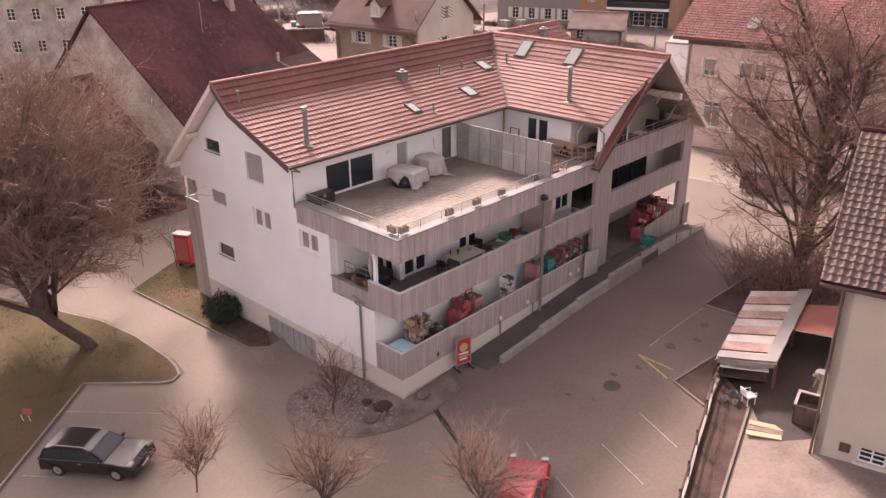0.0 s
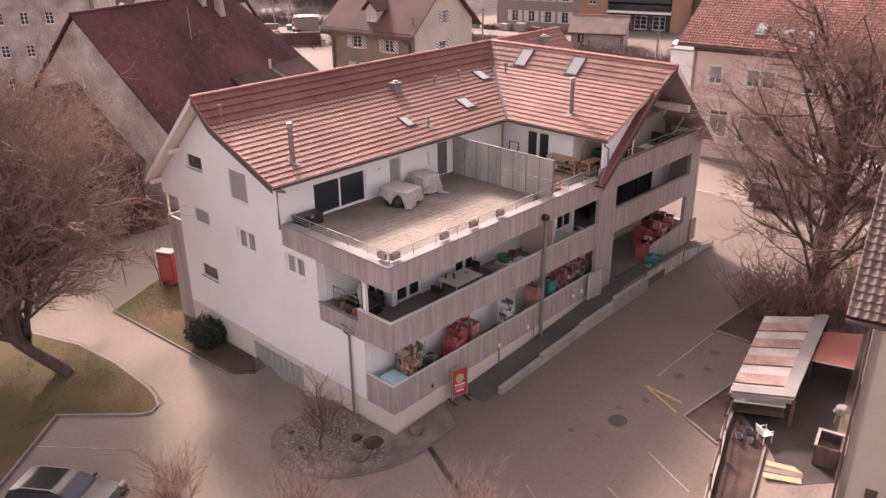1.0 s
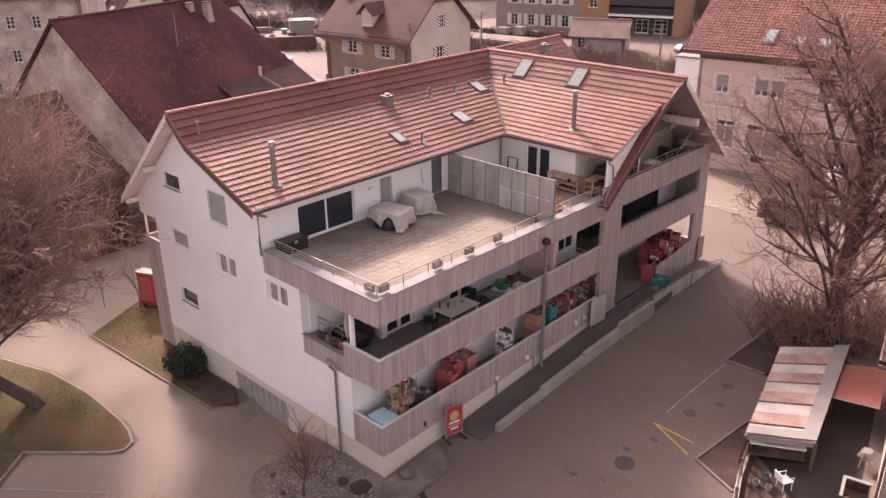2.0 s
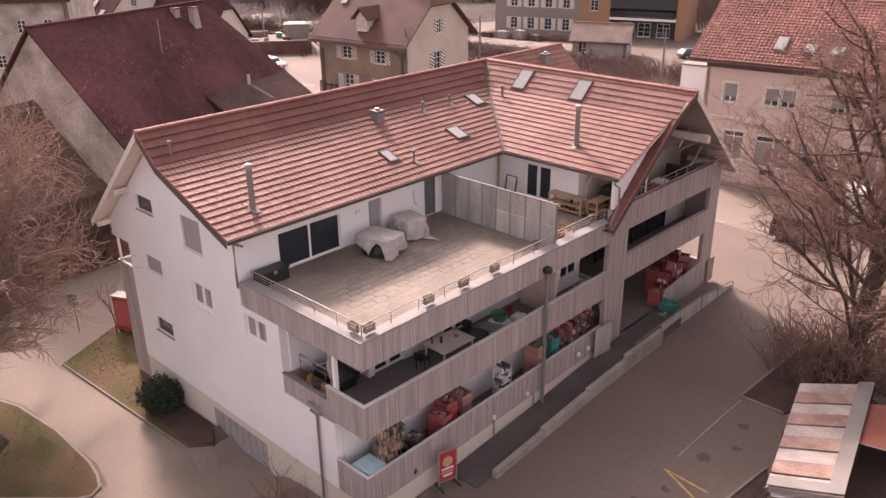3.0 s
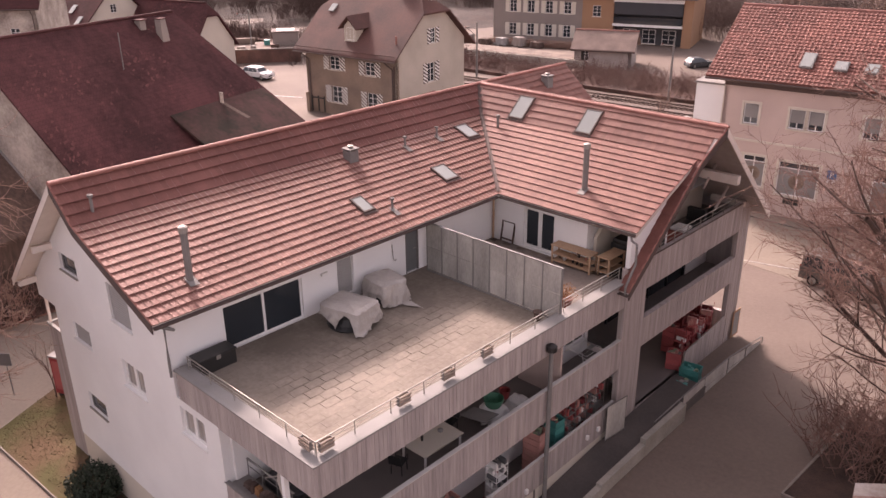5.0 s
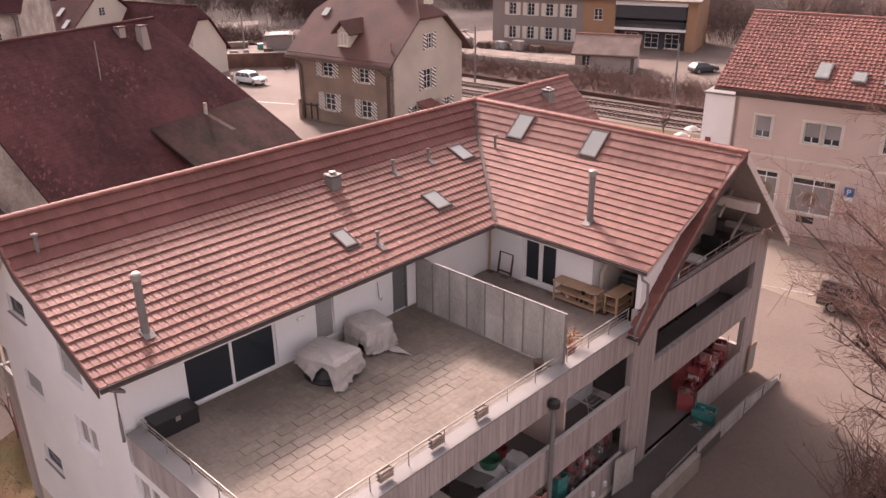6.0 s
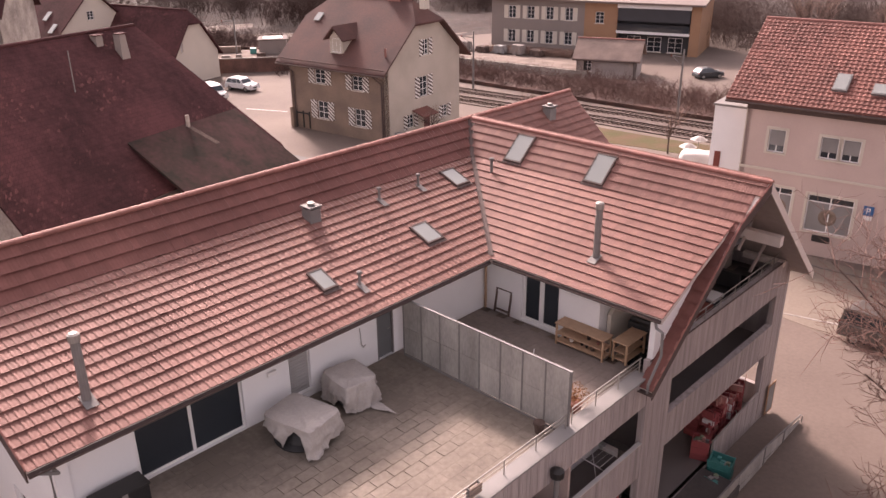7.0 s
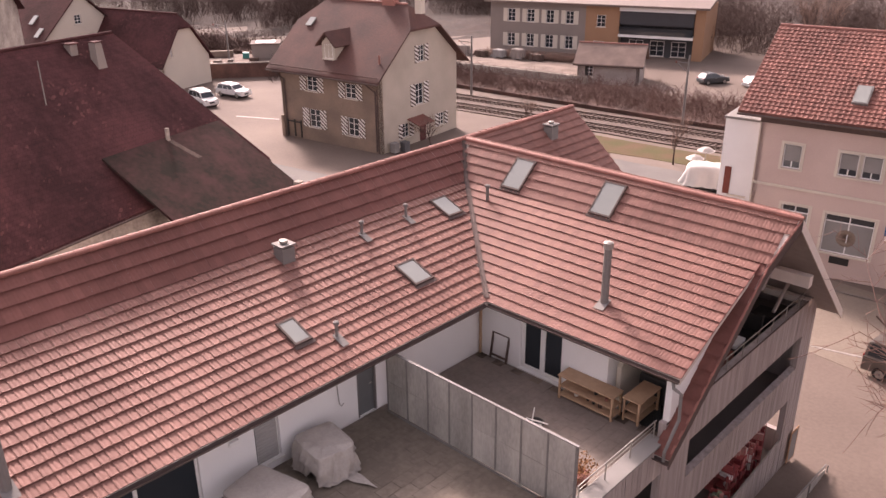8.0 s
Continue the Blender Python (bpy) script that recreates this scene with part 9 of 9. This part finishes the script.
sheet("bank", [(-230, 82), (-165, 88), (-130, 95), (-100, 97.5), (-62, 100), (-30, 101), (-30, 106), (-62, 107), (-100, 106), (-140, 103), (-230, 92)], 0.45, mat("bank_growth", (0.115, 0.06, 0.047), (0.055, 0.033, 0.027), rough=0.95, scale=0.5, fine=5.0, bump=0.8, mix=1.1, dist=0.2), "brown overgrown railway bank", "bank", rough=0.5, cell=3.0)
sheet("car_park", [(-70, 112), (-40, 112), (-30, 140), (-60, 150), (-72, 136)], 0.05, ASPHALT, "pale asphalt car park beyond the railway", "car park", cell=4.0)
sheet("meadow", [(-72, 150), (-30, 142), (10, 140), (10, 190), (-80, 190)], 0.05, EARTH, "brown winter field beyond the railway", "meadow", cell=6.0)
NEAR_EDGE = [(-260, 86), (-142, 100), (-122, 112), (-110, 138), (-98, 152), (-60, 175), (40, 200)]
fs = bmesh.new()
grid = []
for i in range(61):
    x = -260 + 5 * i
    y0 = float(np.interp(x, [p[0] for p in NEAR_EDGE], [p[1] for p in NEAR_EDGE]))
    col = []
    for j in range(21):
        y = y0 + (290 - y0) * j / 20
        col.append(fs.verts.new((x, y, ground_z(x, y) - 0.1 + 9.0 * (j / 20) ** 1.3 + (1.2 * noise.noise(Vector((x * 0.11, y * 0.11, 2))) if j else 0))))
    grid.append(col)
for c0, c1 in zip(grid, grid[1:]):
    for j in range(20):
        fs.faces.new((c0[j], c1[j], c1[j + 1], c0[j + 1]))
solo("far_slope", fs, SCRUB, "dark wooded slope beyond the railway", "slope", kind="structure", smooth=True)
dk = thing("loading_dock", "old brown railway loading dock with a pale worn deck", "loading dock", m=turned(-119.3, 77.9, 0.35, 52.3))
part("wall", B(0, 0, -1.0, 12.5, 0.4, 2.0), mat("dock_wall", (0.17, 0.09, 0.07), (0.09, 0.05, 0.042), rough=0.95, scale=0.6, fine=6, bump=0.4, mix=1.1), dk)
part("deck", B(0, 0.41, -1.0, 12.5, 8.0, 2.03), YARD, dk, "pale worn deck")
part("kerb", B(0, -0.05, 2.005, 12.5, 0.4, 2.15), KERB, dk)
for i, (x, y, w_, h_, c) in enumerate(((1.2, 5.6, 4.2, 0.9, YARD), (3.0, 0.9, 1.2, 0.35, KERB), (5.0, 1.0, 0.8, 0.4, KERB), (8.0, 1.2, 1.3, 0.5, BARK), (6.9, 4.0, 0.9, 0.8, TEAL_P))):
    solo("stored_box", B(0, 0, 0, w_, 0.9, h_, bev=0.04), c, "weathered box stored on the loading dock", "box", group="boxes on the dock").matrix_basis = turned(-119.3, 77.9, 0.35, 52.3) @ Matrix.Translation((x, y, 2.035))
pl = thing("platform", "pale railway platform with a low beige wall", "platform", m=turned(-98.5, 107.5, 0.41, 9.0))
part("wall", B(0, 0, -1, 23, 0.4, 1.0), CONCRETE, pl)
part("deck", B(0, 0.41, -1, 23, 5.0, 1.05), YARD, pl)
part("shelter_post", B(22.2, 0.8, 1.05, 22.6, 1.2, 2.8), DARK, pl)


def mast(x, y, h, arm):
    ob = thing("catenary_mast", "grey steel catenary mast beside the railway", "mast", at=(x, y, ground_z(x, y)), group="catenary masts")
    z = ground_z(x, y)
    part("pole", T([(x, y, z), (x, y, z + h)], [0.16, 0.1], 8), ZINC, ob)
    part("arm", T([(x, y, z + h - 0.8), (x + arm, y - 1.6, z + h - 0.5)], 0.05, 6), ZINC, ob)
    part("arm", T([(x, y, z + h - 1.8), (x + arm, y - 1.6, z + h - 0.5)], 0.04, 6), ZINC, ob)
    part("insulator", lathe(bmesh.new(), [(0.05, 0), (0.1, 0.1), (0.05, 0.2)], 8, Matrix.Translation((x + arm, y - 1.6, z + h - 0.6))), RUST, ob)


for x, y in ((-119.0, 84.0), (-82.5, 95.5), (-55.6, 99.5), (-30.0, 99.5)):
    mast(x, y, 7.5, -0.6)
bx_ = thing("wagon_box", "beige flat-roofed box standing on the loading dock", "container", m=turned(-119.3, 77.9, 0.35, 52.3) @ Matrix.Translation((8.3, 3.2, 2.035)))
part("body", B(0, 0, 0, 4.0, 3.6, 2.0, bev=0.04), GREY_WALL, bx_)
part("roof", B(-0.15, -0.15, 2.005, 4.15, 3.75, 2.14), GUTTER, bx_)
part("roof_light", B(0.6, 0.6, 2.145, 3.4, 3.0, 2.2), GLASS, bx_)
# market van and parasols beside the shop house
wv = thing("market_trailer", "white covered trailer beside the white annex", "trailer", m=turned(-44.7, 78.9, ground_z(-46, 79) - 0.1, 25.0))
part("cover", tarp(3.6, 1.9, 1.75, 81, 0.05, 0.1), CAP, wv, "pale slack cover", smooth=True).matrix_basis = Matrix.Translation((2.1, 1.05, 0.6))
part("chassis", B(0.2, 0.2, 0.35, 4.1, 1.9, 0.58), DARK_METAL, wv)
for x in (1.1, 3.2):
    for y in (0.1, 1.8):
        part("wheel", T([(x, y, 0.33), (x, y + 0.2, 0.33)], 0.33, 14), TYRE, wv)
for x, y in ((-45.1, 81.6), (-45.5, 84.4)):
    z = ground_z(x, y)
    pr = thing("parasol", "white market parasol beside the trailer", "parasol", at=(x, y, z), group="market parasols")
    part("pole", T([(x, y, z), (x, y, z + 2.5)], 0.03, 6), STEEL, pr)
    part("canopy", lathe(bmesh.new(), [(0.8, 2.15), (0.78, 2.11), (0.42, 2.36), (0.05, 2.5)], 8, Matrix.Translation((x, y, z))), TARP, pr)
    part("base", lathe(bmesh.new(), [(0.3, 0), (0.3, 0.08), (0.05, 0.1)], 12, Matrix.Translation((x, y, z))), CONCRETE, pr)
for i, (x, y, c) in enumerate(((-67.0, 80.0, TEAL_P), (-65.8, 80.6, WHITE_PAINT), (-70.8, 72.6, GREY_P), (-71.2, 71.6, COPING))):
    z = ground_z(x, y)
    bn = thing("waste_bin", "wheeled waste bin outside the station house", "bin", at=(x, y, z), group="bins")
    part("body", P([(x - 0.3, y - 0.3, z + 0.1), (x + 0.3, y - 0.3, z + 0.1), (x + 0.36, y - 0.36, z + 1.0), (x - 0.36, y - 0.36, z + 1.0)], (0, 0.65, 0)), c, bn)
    part("lid", B(x - 0.4, y - 0.4, z + 1.005, x + 0.4, y + 0.35, z + 1.08, bev=0.02), c, bn)
for i in range(7):
    x, y = -110 + i * 3.0, 116.0 + i * 0.9
    solo("tarpaulin_cover", tarp(2.0, 1.4, 1.0 + 0.3 * (i % 3), 300 + i), (BARK, COPING, GREY_WALL)[i % 3], "tarpaulin cover over garden goods beside the railway", "cover", group="garden covers").matrix_basis = Matrix.Translation((x, y, ground_z(x, y)))


# ---- tiles of the other roofs ----
def roof_tiles(ob, w, d, h, rise, over, eo, tw, tc, m1, m2, pick=None, u0=0.0, u1=None, roll=0.065):
    """Tiles on the front slope of a gabled house, in its own metres."""
    s = rise / (d / 2)
    a = Vector((-over, -eo, h - s * eo + 0.2))
    u_, v_, lu_, lv_ = slope(a, (w + over, -eo, h - s * eo + 0.2), (-over, d / 2, h + rise + 0.2))
    tile_field(ob, a - v_ * 0.05, u_, v_, lu_, lv_, lambda p, q: u0 <= p < (u1 or lu_) and q < lv_, parts=pick, w=tw, c=tc, t=0.05, roll=roll, mat1=m1, mat2=m2)


RED_TILE_O = mat("red_tile_piece", (0.235, 0.1, 0.08), (0.14, 0.06, 0.049), rough=0.8, scale=0.4, fine=6, bump=0.2, mix=1.0, rand=0.1)
BROWN_TILE_O = mat("brown_tile_piece", (0.155, 0.102, 0.083), (0.088, 0.06, 0.052), rough=0.8, scale=0.8, fine=9, bump=0.2, mix=1.0, rand=0.2)
roof_tiles(shop, 24.0, 13.0, 10.1, 3.75, 1.3, 0.75, 0.3, 0.36, RED_TILE_O, RED_TILE, u1=17.0, roll=0.045)
roof_tiles(near, 13.0, 11.0, 7.9, 4.1, 0.9, 0.35, 0.3, 0.34, BROWN_TILE_O, BROWN_TILE, pick=lambda s, r: s < 5.5, u1=9.0)
